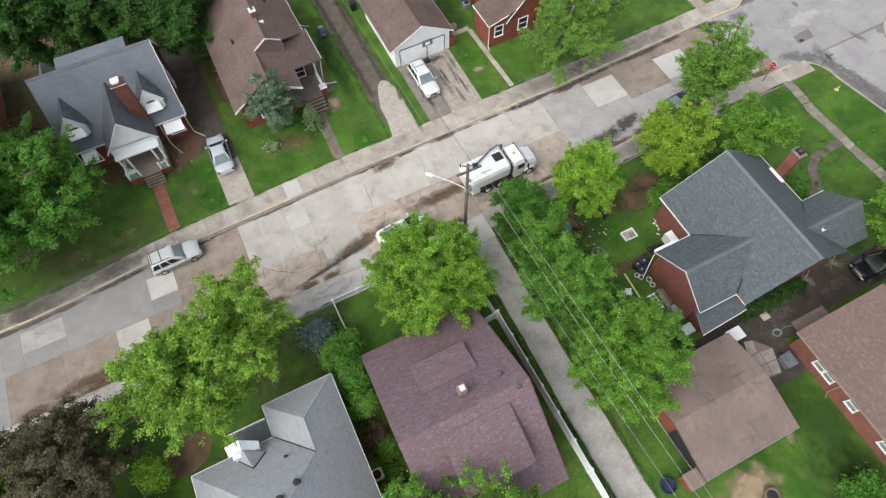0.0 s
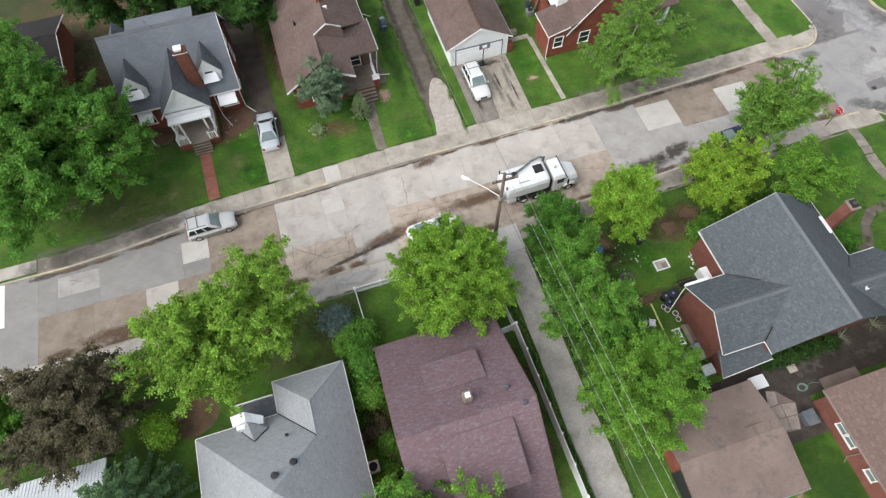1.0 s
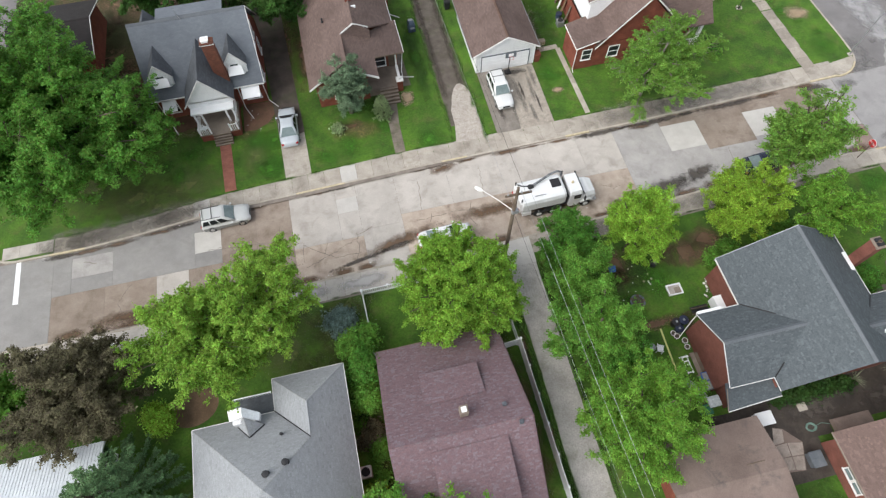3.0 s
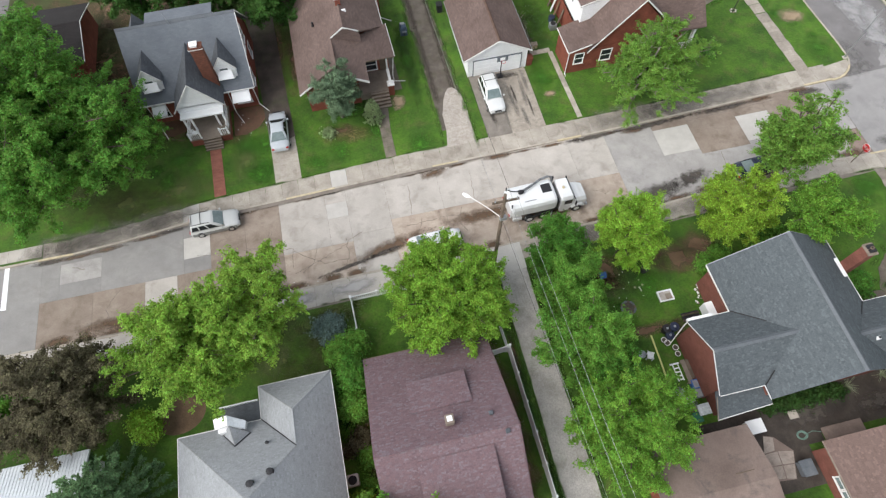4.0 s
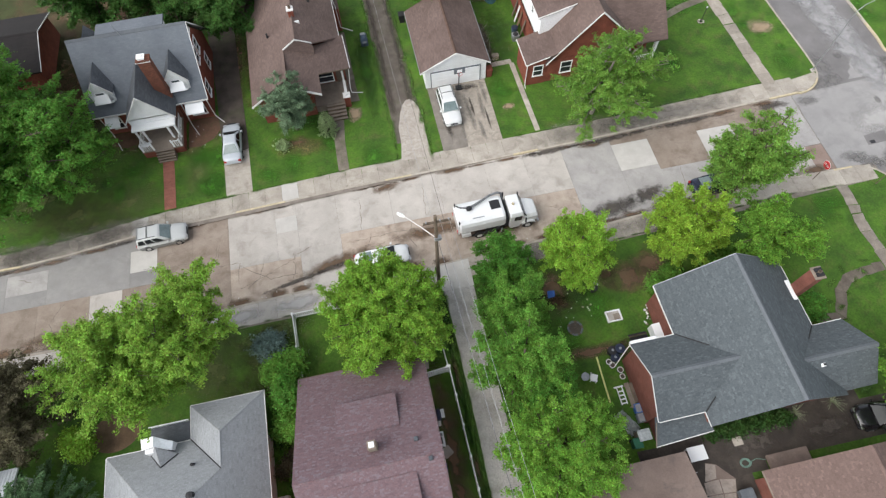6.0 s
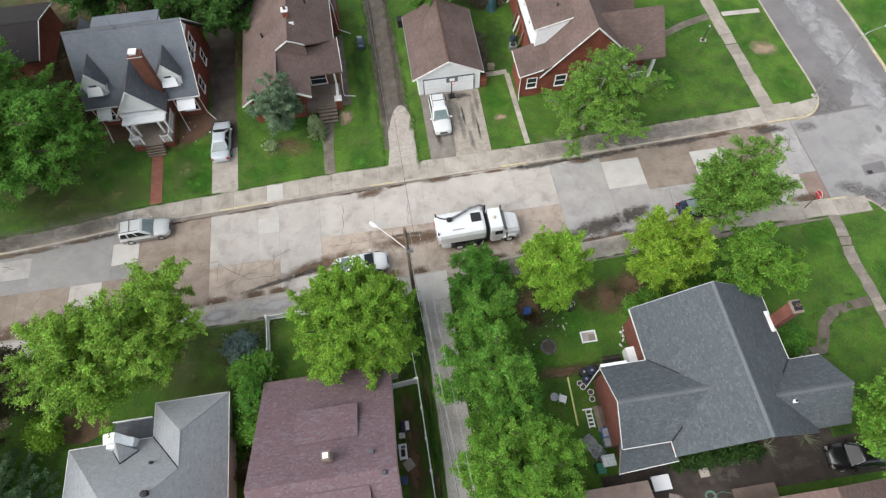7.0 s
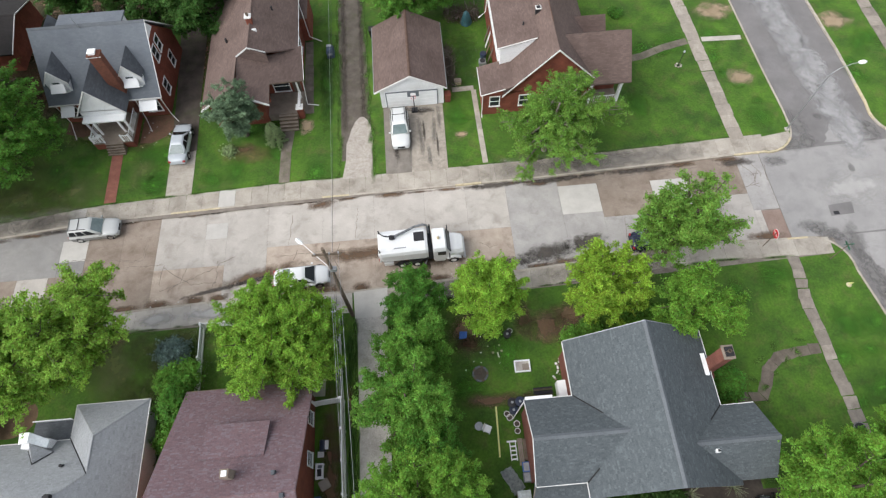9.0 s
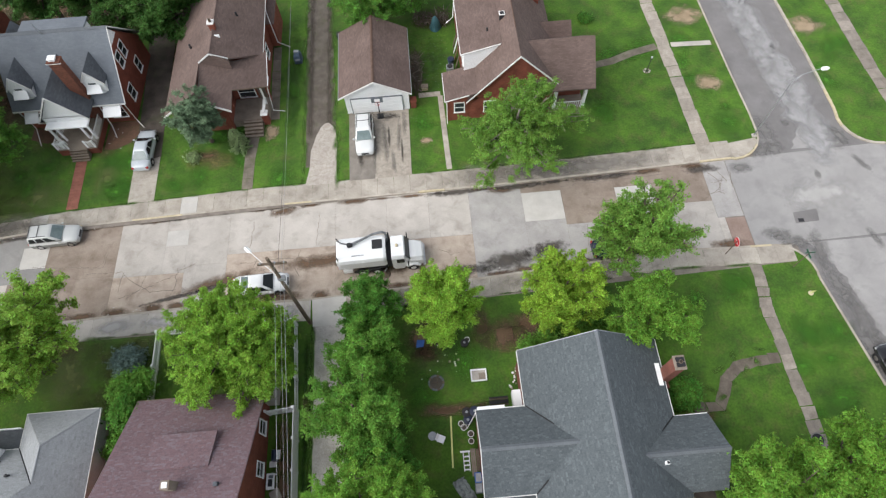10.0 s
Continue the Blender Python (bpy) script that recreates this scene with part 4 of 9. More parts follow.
for x, y, rx, ry in ((56.5, 28, 5, 2.5),):
    film("pale_patch", x, y, rx, ry, 4, "pale_film", "pale worn strip on the asphalt", 0.0035)


random.seed(47)
for k in range(64):
    x0, x1, y0, y1 = random.choice(((-3, 9, 34.5, 40), (-9, -6.2, 34, 39), (-22, -12, 32.5, 39), (7.6, 10, 34, 56), (37, 46, 35, 50), (48.5, 52, 36, 52), (40, 47, 5, 21), (49.5, 53, 8, 20), (19, 27, 5, 19), (62, 66, 36, 52), (20.5, 23.3, 34, 42), (18, 24, -9, -5)))
    film("grass_patch", random.uniform(x0, x1), random.uniform(y0, y1), random.uniform(0.8, 2.4), random.uniform(0.7, 1.9), random.uniform(0, 180), "lush_grass", "uneven green patch in the lawn", 0.1242 + 0.00004 * k)
for x, y, rx, ry, rz in ((54.35, 33.4, 1.3, 1.0, 20), (61.6, 31.1, 0.5, 1.6, 30), (51.65, 24.15, 0.8, 0.5, 0), (53.1, 23.5, 0.9, 0.6, -10), (59.7, 23.4, 0.5, 1.4, 20), (54.9, 19.5, 1.0, 4.2, 12), (55.3, 14.0, 1.3, 4.0, 4), (58.1, 39.2, 0.3, 1.2, 10), (56.3, 36.3, 0.6, 0.5, 0), (57.2, 30.2, 0.4, 0.7, 0), (50.6, 31.6, 1.6, 0.8, 0), (60.8, 34.2, 0.8, 1.4, 20)):
    film("damp_patch", x, y, rx, ry, rz, "damp_road", "damp grey blotch on the asphalt", 0.0052)
for x, y, rx, ry in ((-3.0, 17.0, 3.6, 3.4), (-2.4, 19.2, 3.0, 1.6), (-7.6, 17.0, 3.4, 3.6), (-5.0, 14.6, 2.8, 2.2), (-4.5, 18.5, 3.0, 2.0), (-15.0, 34.5, 4.0, 2.4), (-19.5, 34.0, 5.0, 2.6), (-22.0, 36.5, 6.0, 4.0), (-17.0, 32.9, 5.0, 1.2), (-8.5, 36.0, 1.8, 2.2)):
    film("dry_grass_patch", x, y, rx, ry, 0, "olive_lawn", "olive-brown dry grass in the lawn", 0.1248)
for x, rx in ((-5.0, 2.6), (-0.5, 3.4), (4.5, 3.0), (8.8, 2.4)):
    film("pale_patch", x, ks(x) - 1.05, rx, 0.95, 4, "pale_film", "sun-bleached pale patch on the pavement", 0.1434)
film("bare_soil", -15.1, 13.8, 1.9, 1.5, 10, "soil", "bare brown soil beside the house", 0.1249)
# darker grass films put the yards' shade into the lawn colour
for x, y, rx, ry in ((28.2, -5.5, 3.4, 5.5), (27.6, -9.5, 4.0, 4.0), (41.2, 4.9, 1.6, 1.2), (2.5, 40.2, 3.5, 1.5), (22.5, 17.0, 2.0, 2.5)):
    film("shaded_grass", x, y, rx, ry, 0, "shade_tint_grass", "yard grass with shade put into its colour", 0.1244)
film("bare_soil", 28.6, 17.0, 2.6, 1.5, 10, "bare_soil", "bare brown soil in the yard", 0.1243)


def crack(pts, name="road_crack"):
    """A thin dark crack wandering along a line."""
    b = bmesh.new()
    line = []
    for (x0, y0), (x1, y1) in zip(pts, pts[1:]):
        n = max(2, int(math.hypot(x1 - x0, y1 - y0) / 0.35))
        for i in range(n):
            line.append(Vector((x0 + (x1 - x0) * i / n + random.gauss(0, 0.05), y0 + (y1 - y0) * i / n + random.gauss(0, 0.05), 0.0035)))
    last = None
    for p, q in zip(line, line[1:]):
        s = Vector((-(q - p).y, (q - p).x, 0)).normalized() * random.uniform(0.012, 0.03)
        cur = (b.verts.new(p - s), b.verts.new(p + s))
        if last:
            b.faces.new((last[0], cur[0], cur[1], last[1]))
        last = cur
    return tagged(part(name, b, M["crack"]), "thin dark crack across the concrete", "crack", kind="structure")


for pts in ([(-3.2, 25.6), (-3.6, 24.2), (-5.2, 23.2)], [(1.0, 26.4), (-2.5, 24.6), (-6, 23.4)], [(5, 26), (9, 26.2), (13, 25.7)], [(-9.2, 27), (-8, 26.6), (-7.2, 27.2), (-7.1, 29)], [(-24, 28.6), (-23, 28.1), (-22.4, 28.4)],
            [(33.8, 31.2), (38, 31.4), (44, 31.6)], [(6.4, 26.5), (6.0, 25.2), (5.2, 24.2)], [(46.5, 28.6), (48, 29.6), (49, 31.5)], [(11.5, 27.2), (11.8, 31)],
            [(22.3, 25.8), (23.2, 25.2), (24.6, 25.4)], [(-20, 25.6), (-21, 24), (-20.6, 22.3)],
            [(-13.5, 27.3), (-9.2, 26.9), (-7.1, 26.8), (-6.9, 28.3), (-6.1, 28.4)], [(-8.5, 26.2), (-5.2, 26.1), (-5.5, 23.4)], [(-5.2, 25.8), (-2.7, 24.0), (0.4, 23.95)], [(-0.5, 26.0), (-0.55, 24.2), (-1.3, 22.6)],
            [(47.3, 31.6), (48.2, 30.4), (47.9, 29.2), (49.0, 28.6)], [(48.3, 31.5), (48.9, 30.4), (48.2, 29.4)], [(47.4, 30.2), (49.4, 30.5)], [(47.6, 29.2), (49.2, 29.6)], [(49.5, 31.4), (49.2, 29.5), (48.6, 28.8)],
            [(5.6, 27.1), (5.9, 30.9)], [(35.5, 27), (35.2, 25), (36.0, 23.6)],
            [(10.2, 26.9), (9.6, 25.4), (10.4, 23.6)], [(15.4, 26.6), (17.6, 26.3), (20.8, 26.7)]):
    crack(pts)
drain = thing("manhole_cover", "rusty square drain cover set in the asphalt", "drain cover", (54.5, 26, 0))
part("frame", slab([(53.5, 25.4, 0.008), (55.6, 25.5, 0.008), (55.8, 26.7, 0.008), (53.6, 26.5, 0.008)], 0.02), M["asphalt_dark"], drain)
part("cover", box(53.8, 54.3, 25.5, 25.85, 0.002, 0.02, bevel=0.006), M["dark"], drain)

random.seed(23)
for k in range(34):
    y = -12 + 32 * k / 34 + random.uniform(-0.4, 0.4)
    film("grass_tuft_edge", 11.4 + random.uniform(-0.1, 0.08), y, random.uniform(0.2, 0.32), random.uniform(1.2, 2.2), 2, "grass_film", "ragged grass creeping over the alley's edge", 0.144 + 0.0002 * (k % 7))
    film("grass_tuft_edge", 14.25 + random.uniform(-0.08, 0.1), y, random.uniform(0.2, 0.32), random.uniform(1.2, 2.2), -2, "grass_film", "ragged grass creeping over the alley's edge", 0.144 + 0.0002 * (k % 7))
for k in range(22):
    y = 34 + 26 * k / 22 + random.uniform(-0.4, 0.4)
    film("grass_tuft_edge", 10.2 - 0.012 * (y - 34) + random.uniform(-0.15, 0.15), y, random.uniform(0.2, 0.42), random.uniform(0.6, 1.5), 2, "grass_film", "ragged grass creeping over the lane's edge", 0.1515 + 0.0002 * (k % 7))
    film("grass_tuft_edge", 13.4 - 0.03 * (y - 34) + random.uniform(-0.15, 0.15), y, random.uniform(0.2, 0.45), random.uniform(0.6, 1.5), -2, "grass_film", "ragged grass creeping over the lane's edge", 0.1515 + 0.0002 * (k % 7))
for a_, c_ in ((44.9, 13.1), (43.6, 12.2), (42.8, 11.2), (46, 13.7), (46.6, 14.6), (44.4, 14.2), (43.0, 13.3), (42.0, 11.8), (41.4, 10.6), (42.4, 10.2)):
    film("grass_tuft_edge", a_, c_, random.uniform(0.5, 0.9), random.uniform(0.25, 0.4), random.uniform(0, 180), "grass_film", "ragged grass creeping over the walk", 0.149)
for k in range(40):
    x = -26 + 76 * k / 40 + random.uniform(-0.6, 0.6)
    film("grass_tuft_edge", x, kn(x) + 1.7 + 0.4 * min(1, max(0, (x + 20) / 25)), random.uniform(0.5, 1.2), random.uniform(0.1, 0.25), 1, "grass_film", "ragged grass creeping over the pavement", 0.1425 + 0.0002 * (k % 7))
    film("grass_tuft_edge", x, ks(x) - (1.95 if x < 12 else 1.75), random.uniform(0.5, 1.3), random.uniform(0.1, 0.3), 1, "grass_film", "ragged grass creeping over the pavement", 0.1425 + 0.0002 * (k % 7))

random.seed(61)
scraps = bmesh.new()
for k in range(70):
    zone = random.choice(((-6, 5, 22.2, 22.9, 0.006), (-9.5, -5.5, 39.0, 42.2, 0.128), (-26, 10, 30.4, 31.3, 0.006), (20, 24, 14.5, 17.5, 0.128), (14, 30, 22.4, 24, 0.006), (24.2, 26.5, 1.5, 3.6, 0.155)))
    x, y, s, a = random.uniform(zone[0], zone[1]), random.uniform(zone[2], zone[3]), random.uniform(0.025, 0.07), random.uniform(0, 3.1)
    if zone[4] < 0.1:
        y = min(y, kn(x) - 0.1) if y > 27 else max(y, ks(x) + 0.05)
    slab([(x + s * math.cos(a + q), y + s * random.uniform(0.5, 1) * math.sin(a + q), zone[4] + 0.02) for q in (0, 1.5, 3.1, 4.6)], 0.02, scraps)
tagged(part("litter", scraps, M["trim"]), "small pale scraps and leaves scattered along the kerbs", "litter", kind="stuff")
for x, rx in ((10.65, 0.5), (12.55, 0.42)):
    for k in range(6):
        film("wheel_track", x - 0.03 * k, 41.0 + 3.4 * k, rx, 3.0, 0.7, "track_dirt", "dark brown wheel track in the lane", 0.1445 + 0.0004 * k)
# fence strip: shade painted as darker grass, with bare soil every third film
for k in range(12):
    film("shaded_grass", 10.98 + 0.02 * (k % 3), -9.0 + 2.4 * k, 0.36, 2.2, 0, "shade_tint_grass" if k % 3 else "bare_soil", "shade-coloured grass and bare soil between fence and alley", 0.1246 + 0.00005 * k)
for x, y, rx, ry, rz in ((18.0, 37.6, 0.32, 3.0, 3), (19.3, 38.2, 0.3, 2.6, -3), (16.9, 37.2, 0.3, 3.4, 0), (18.7, 35.4, 0.25, 1.8, 4), (19.9, 39.6, 0.3, 1.8, 0), (17.2, 41.1, 2.4, 0.4, 0)):
    film("brown_stain", x, y, rx, ry, rz, "grime_shade", "brown muddy stain on the forecourt", 0.1535)
film("bare_soil", 23.4, 53.6, 3.0, 1.7, 0, "bare_soil", "bare brown soil behind the garage", 0.1243)
# shade beside garage and bungalow, painted as darker grass
film("shaded_grass", 23.2, 47.5, 2.0, 4.6, 0, "shade_tint_grass", "yard grass with shade put into its colour", 0.1247)
film("shaded_grass", 8.9, 46.0, 1.0, 9.0, 0, "shade_tint_grass", "yard grass with shade put into its colour", 0.1247)
film("bare_soil", 21.3, 46.2, 0.9, 3.2, 0, "bare_soil", "bare brown soil beside the garage", 0.1243)
random.seed(31)
for k in range(36):
    y = 34.0 + 1.9 * k
    side = 1.0 if k % 2 else -1.0
    film("worn_streak", 58.5 - 0.106 * (y - 36) + side * random.uniform(0.3, 0.6), y, random.uniform(1.9, 2.3), random.uniform(4.4, 6.0), 6, "pale_road", "pale worn streak along the street's middle", 0.0082 + 0.0001 * k)
for x, rx in ((24.0, 4.0), (30.5, 5.0), (38.0, 5.5)):
    film("gutter_dark", x, kn(x) - 0.3, rx, 0.5, 1.5, "damp", "dark line along the gutter", 0.0125)
# same film of dirt and painted tree shade, further east
film("pavement_grime_shade", 37.5, kn(37.5) + 1.0, 8, 1.4, 2, "grime_shade", "dirt and tree shade put into the pavement's colour", 0.1432)

# ---- houses ----
def pieces(name, polys, depth, material, parent, label=""):
    """Each polygon becomes a slab and a part of its own; returns the first."""
    made = [part(name, slab(p, depth), material, parent, label) for p in polys]
    for ob, p in zip(made, polys):
        shingle(ob, p, material)
    return made[0]


def shingle(slope, poly, material, row=0.125):
    """Courses of laminated tabs of uneven width over a roof slope, their lower edges proud."""
    if material not in TABS:
        return
    tab, (sx0, sx1, sy0, sy1) = TABS[material]
    pts = [Vector(p) for p in poly]
    n = (pts[1] - pts[0]).cross(pts[2] - pts[1]).normalized()
    n = n if n.z > 0 else -n
    u = Vector((0, 0, 1)).cross(n).normalized()
    v = n.cross(u)
    flat = [((p - pts[0]).dot(u), (p - pts[0]).dot(v)) for p in pts]
    rng = random.Random(round(1000 * abs(pts[0].x + 3 * pts[1].y)))

    def span(h):
        cut = [a[0] + (b[0] - a[0]) * (h - a[1]) / (b[1] - a[1]) for a, b in zip(flat, flat[1:] + flat[:1]) if (a[1] - h) * (b[1] - h) < 0]
        return (min(cut), max(cut)) if len(cut) > 1 else (0, 0)
    low, high = min(f[1] for f in flat), max(f[1] for f in flat)
    base = BASE[slope]
    verts, faces, shapes = [], [], {}
    widths = (0.10, 0.14, 0.18, 0.23, 0.3)
    for k in range(int((high - low - 0.02) / row)):
        h0 = low + 0.01 + k * row
        a0, a1 = span(h0 + 0.004)
        b0, b1 = span(h0 + row - 0.004)
        x, end = max(a0, b0) + 0.005 - rng.uniform(0, 0.2), min(a1, b1) - 0.005
        first = max(a0, b0) + 0.005
        while x < end - 0.08:
            w = rng.choice(widths)
            xa, xb = max(x, first), min(x + w, end) - 0.006
            x += w
            if xb - xa < 0.05:
                continue
            lift = rng.choice((0.010, 0.014, 0.019))
            o = pts[0] + u * xa + v * h0
            if sx0 < o.x < sx1 and sy0 < o.y < sy1 and xb - xa > w - 0.01:
                if w not in shapes:
                    me = bpy.data.meshes.new("shingle")
                    s = w - 0.006
                    me.from_pydata([(0, 0, 0), (s, 0, 0), (s, row, 0), (0, row, 0), (0, 0, 0.014), (s, 0, 0.014), (s, row, 0.005), (0, row, 0.005)], [],
                                   [(4, 5, 6, 7), (0, 1, 5, 4), (1, 2, 6, 5), (2, 3, 7, 6), (3, 0, 4, 7)])
                    me.materials.append(tab)
                    shapes[w] = me
                ob = new("shingle", shapes[w])
                ob.parent = slope
                turn = Matrix((u, v, n)).transposed().to_4x4()
                ob.matrix_basis = Matrix.Translation(o - base) @ turn
                continue
            i = len(verts)
            for q, up in (((xa, h0), 0), ((xb, h0), 0), ((xb, h0 + row), 0), ((xa, h0 + row), 0), ((xa, h0), lift), ((xb, h0), lift), ((xb, h0 + row), 0.005), ((xa, h0 + row), 0.005)):
                verts.append(pts[0] + u * q[0] + v * q[1] + n * up - base)
            faces += [(i + 4, i + 5, i + 6, i + 7), (i, i + 1, i + 5, i + 4), (i + 1, i + 2, i + 6, i + 5), (i + 2, i + 3, i + 7, i + 6), (i + 3, i, i + 4, i + 7)]
    me = bpy.data.meshes.new("shingle_field")
    me.from_pydata(verts, [], faces)
    me.materials.append(tab)
    ob = new("shingle_field", me)
    ob.parent = slope
    ob["kind"] = "stuff"


def gable_roof(house, x0, x1, y0, y1, ze, zr, axis, material, ridge=None, t=0.16, name="roof_slope", cap=True):
    """Two thick slopes meeting at a ridge; axis: the way the ridge runs."""
    if axis == "y":
        r = (x0 + x1) / 2 if ridge is None else ridge
        polys = [[(x0, y0, ze), (r, y0, zr), (r, y1, zr), (x0, y1, ze)], [(r, y0, zr), (x1, y0, ze), (x1, y1, ze), (r, y1, zr)]]
        line = [(r, y0, zr + 0.0), (r, y1, zr + 0.0)]
    else:
        r = (y0 + y1) / 2 if ridge is None else ridge
        polys = [[(x0, y0, ze), (x1, y0, ze), (x1, r, zr), (x0, r, zr)], [(x0, r, zr), (x1, r, zr), (x1, y1, ze), (x0, y1, ze)]]
        line = [(x0, r, zr + 0.0), (x1, r, zr + 0.0)]
    ob = pieces(name, polys, t, material, house)
    if cap:
        a, b = Vector(line[0]), Vector(line[1])
        t_ = (b - a).normalized()
        w_ = Vector((-t_.y, t_.x, 0)) * 0.17
        drop = Vector((0, 0, 0.17 * (zr - ze) / abs((x1 - r) if axis == "y" else (y1 - r)) - 0.045))
        up = Vector((0, 0, 0.05))
        for w in (w_, -w_):
            part("ridge_cap", slab([a + up, b + up, b + w - drop, a + w - drop], 0.04), M["ridge_slate"] if material in (M["roof_slate"], M["roof_dark"], M["roof_blue"]) else material, ob)
    return ob


def walls(house, x0, x1, y0, y1, z1, material, gable=None, name="wall"):
    """A solid storey; gable: (axis, ridge height, ridge place) closes the roof's ends."""
    b = box(x0, x1, y0, y1, 0.0, z1)
    if gable:
        axis, zr, r = gable
        if axis == "y":
            slab([(x0, y0, z1), (x1, y0, z1), (r, y0, zr)], y1 - y0, b, Vector((0, 1, 0)))
        else:
            slab([(x0, y0, z1), (x0, y1, z1), (x0, r, zr)], x1 - x0, b, Vector((1, 0, 0)))
    return part(name, b, material, house)


def window(house, x, y, z, w, h, face, frame_material="white", rows=2, glass="glass"):
    """A sash window standing 5 cm proud of a wall that faces s, n, e or w."""
    n, u = {"s": ((0, -1), (1, 0)), "n": ((0, 1), (1, 0)), "e": ((1, 0), (0, 1)), "w": ((-1, 0), (0, 1))}[face]

    def bar(a0, a1, z0, z1, d0, d1, b=None):
        xs = sorted((x + u[0] * a0 + n[0] * d0, x + u[0] * a1 + n[0] * d1))
        ys = sorted((y + u[1] * a0 + n[1] * d0, y + u[1] * a1 + n[1] * d1))
        return box(xs[0], xs[1], ys[0], ys[1], z0, z1, b)
    f = bar(-w / 2 - 0.09, -w / 2, z - 0.09, z + h + 0.09, -0.05, 0.06)
    bar(w / 2, w / 2 + 0.09, z - 0.09, z + h + 0.09, -0.05, 0.06, f)
    bar(-w / 2, w / 2, z + h, z + h + 0.09, -0.05, 0.06, f)
    bar(-w / 2, w / 2, z + h / 2 - 0.03, z + h / 2 + 0.03, -0.05, 0.05, f)
    ob = part("window", f, M[frame_material], house)
    part("sill", bar(-w / 2 - 0.12, w / 2 + 0.12, z - 0.1, z - 0.03, -0.05, 0.12), M[frame_material], ob)
    for k in range(rows):
        z0, z1 = z + h * k / rows + 0.02, z + h * (k + 1) / rows - 0.02
        part("pane", bar(-w / 2, w / 2, z0, z1, -0.04, 0.02), M[glass], ob)
    return ob


def trim_line(house, pts, r=0.07, material="trim", name="fascia"):
    b = bmesh.new()
    for p, q in zip(pts, pts[1:]):
        p, q = Vector(p), Vector(q)
        t = (q - p).normalized()
        s = t.cross(Vector((0, 0, 1)))
        s = s.normalized() * 0.028 if s.length > 1e-3 else Vector((0.028, 0, 0))
        slab([p - s, q - s, q + s, p + s], 2 * r, b)
    return part(name, b, M[material], house)


def steps(house, x0, x1, y_top, y_foot, z_top, n, material, towards=-1):
    """A straight flight; each step is a piece."""
    for i in range(n):
        z1 = z_top * (n - i) / n
        ya = y_top + (y_foot - y_top) * i / n
        yb = y_top + (y_foot - y_top) * (i + 1) / n
        # dark body left bare behind each tread paints the riser's shade line
        s = part("step", box(x0, x1, min(ya, yb), max(ya, yb), 0.05, z1 + 0.05, bevel=0.015), M["timber"], house)
        d = (yb - ya) * 0.3
        part("tread", box(x0 - 0.03, x1 + 0.03, min(ya + d, yb) - 0.02, max(ya + d, yb), z1 + 0.05, z1 + 0.09, bevel=0.012), M[material], s)


def dormer(house, x, yf, w, z0, ze, zr, roof_material, face_material, slope):
    """A gabled dormer that looks south out of a roof rising to the north by slope."""
    back = yf + (zr - z0) / slope + 0.15
    b = box(x - w / 2, x + w / 2, yf, yf + 0.9 * (ze - z0) / slope + 0.3, z0 - 0.3, ze)
    slab([(x - w / 2, yf, ze), (x + w / 2, yf, ze), (x, yf, zr - 0.1)], 0.8, b, Vector((0, 1, 0)))
    d = part("dormer", b, face_material, house, "white gabled dormer")
    o = 0.16
    pieces("dormer_roof", [[(x - w / 2 - o, yf - 0.06, ze - o), (x, yf - 0.06, zr), (x, back, zr), (x - w / 2 - o, yf + (ze - z0) / slope, ze - o)],
                           [(x, yf - 0.06, zr), (x + w / 2 + o, yf - 0.06, ze - o), (x + w / 2 + o, yf + (ze - z0) / slope, ze - o), (x, back, zr)]], 0.1, roof_material, d)
    trim_line(d, [(x - w / 2 - o, yf - 0.09, ze - o), (x, yf - 0.09, zr + 0.02), (x + w / 2 + o, yf - 0.09, ze - o)], 0.09)
    part("dormer_window", box(x - 0.36, x + 0.36, yf - 0.03, yf + 0.1, z0 + 0.35, ze - 0.08), M["screen"], d)
    f = box(x - 0.45, x - 0.36, yf - 0.06, yf + 0.1, z0 + 0.25, ze)
    box(x + 0.36, x + 0.45, yf - 0.06, yf + 0.1, z0 + 0.25, ze, f)
    box(x - 0.45, x + 0.45, yf - 0.08, yf + 0.1, z0 + 0.22, z0 + 0.32, f)
    part("dormer_frame", f, M["white"], d)
    aw = slab([(x - 0.72, yf - 0.6, z0 + 0.42), (x + 0.72, yf - 0.6, z0 + 0.42), (x + 0.62, yf - 0.03, z0 + 1.0), (x - 0.62, yf - 0.03, z0 + 1.0)], 0.05)
    part("awning", aw, M["white"], d, "white awning over the dormer window")
    part("dormer_sill", box(x - 0.75, x + 0.75, yf - 0.16, yf + 0.05, z0 + 0.0, z0 + 0.14), M["white"], d)
    return d


def chimney(house, x0, x1, y0, y1, z0, z1, material="brick", cap="trim"):
    c = part("chimney", box(x0, x1, y0, y1, z0, z1, bevel=0.015), M[material], house)
    part("chimney_cap", box(x0 - 0.07, x1 + 0.07, y0 - 0.07, y1 + 0.07, z1, z1 + 0.14, bevel=0.02), M[cap], c)
    part("flue", lathe([(0.13, 0), (0.13, 0.3), (0.10, 0.3), (0.10, 0.1)], 12, at=((x0 + x1) / 2, (y0 + y1) / 2, z1 + 0.1)), M["timber"], c)
    return c


def roof_vent(house, x, y, z, r=0.16):
    return part("roof_vent", lathe([(r * 1.5, -0.15), (r * 1.5, 0.02), (r, 0.05), (r, 0.22), (r * 1.4, 0.24), (r * 1.4, 0.3), (0.0, 0.34)], 14, at=(x, y, z)), M["dark"], house)


def downspout(house, pts, material="trim"):
    return part("downspout", tube(pts, 0.045, seg=6), M[material], house)


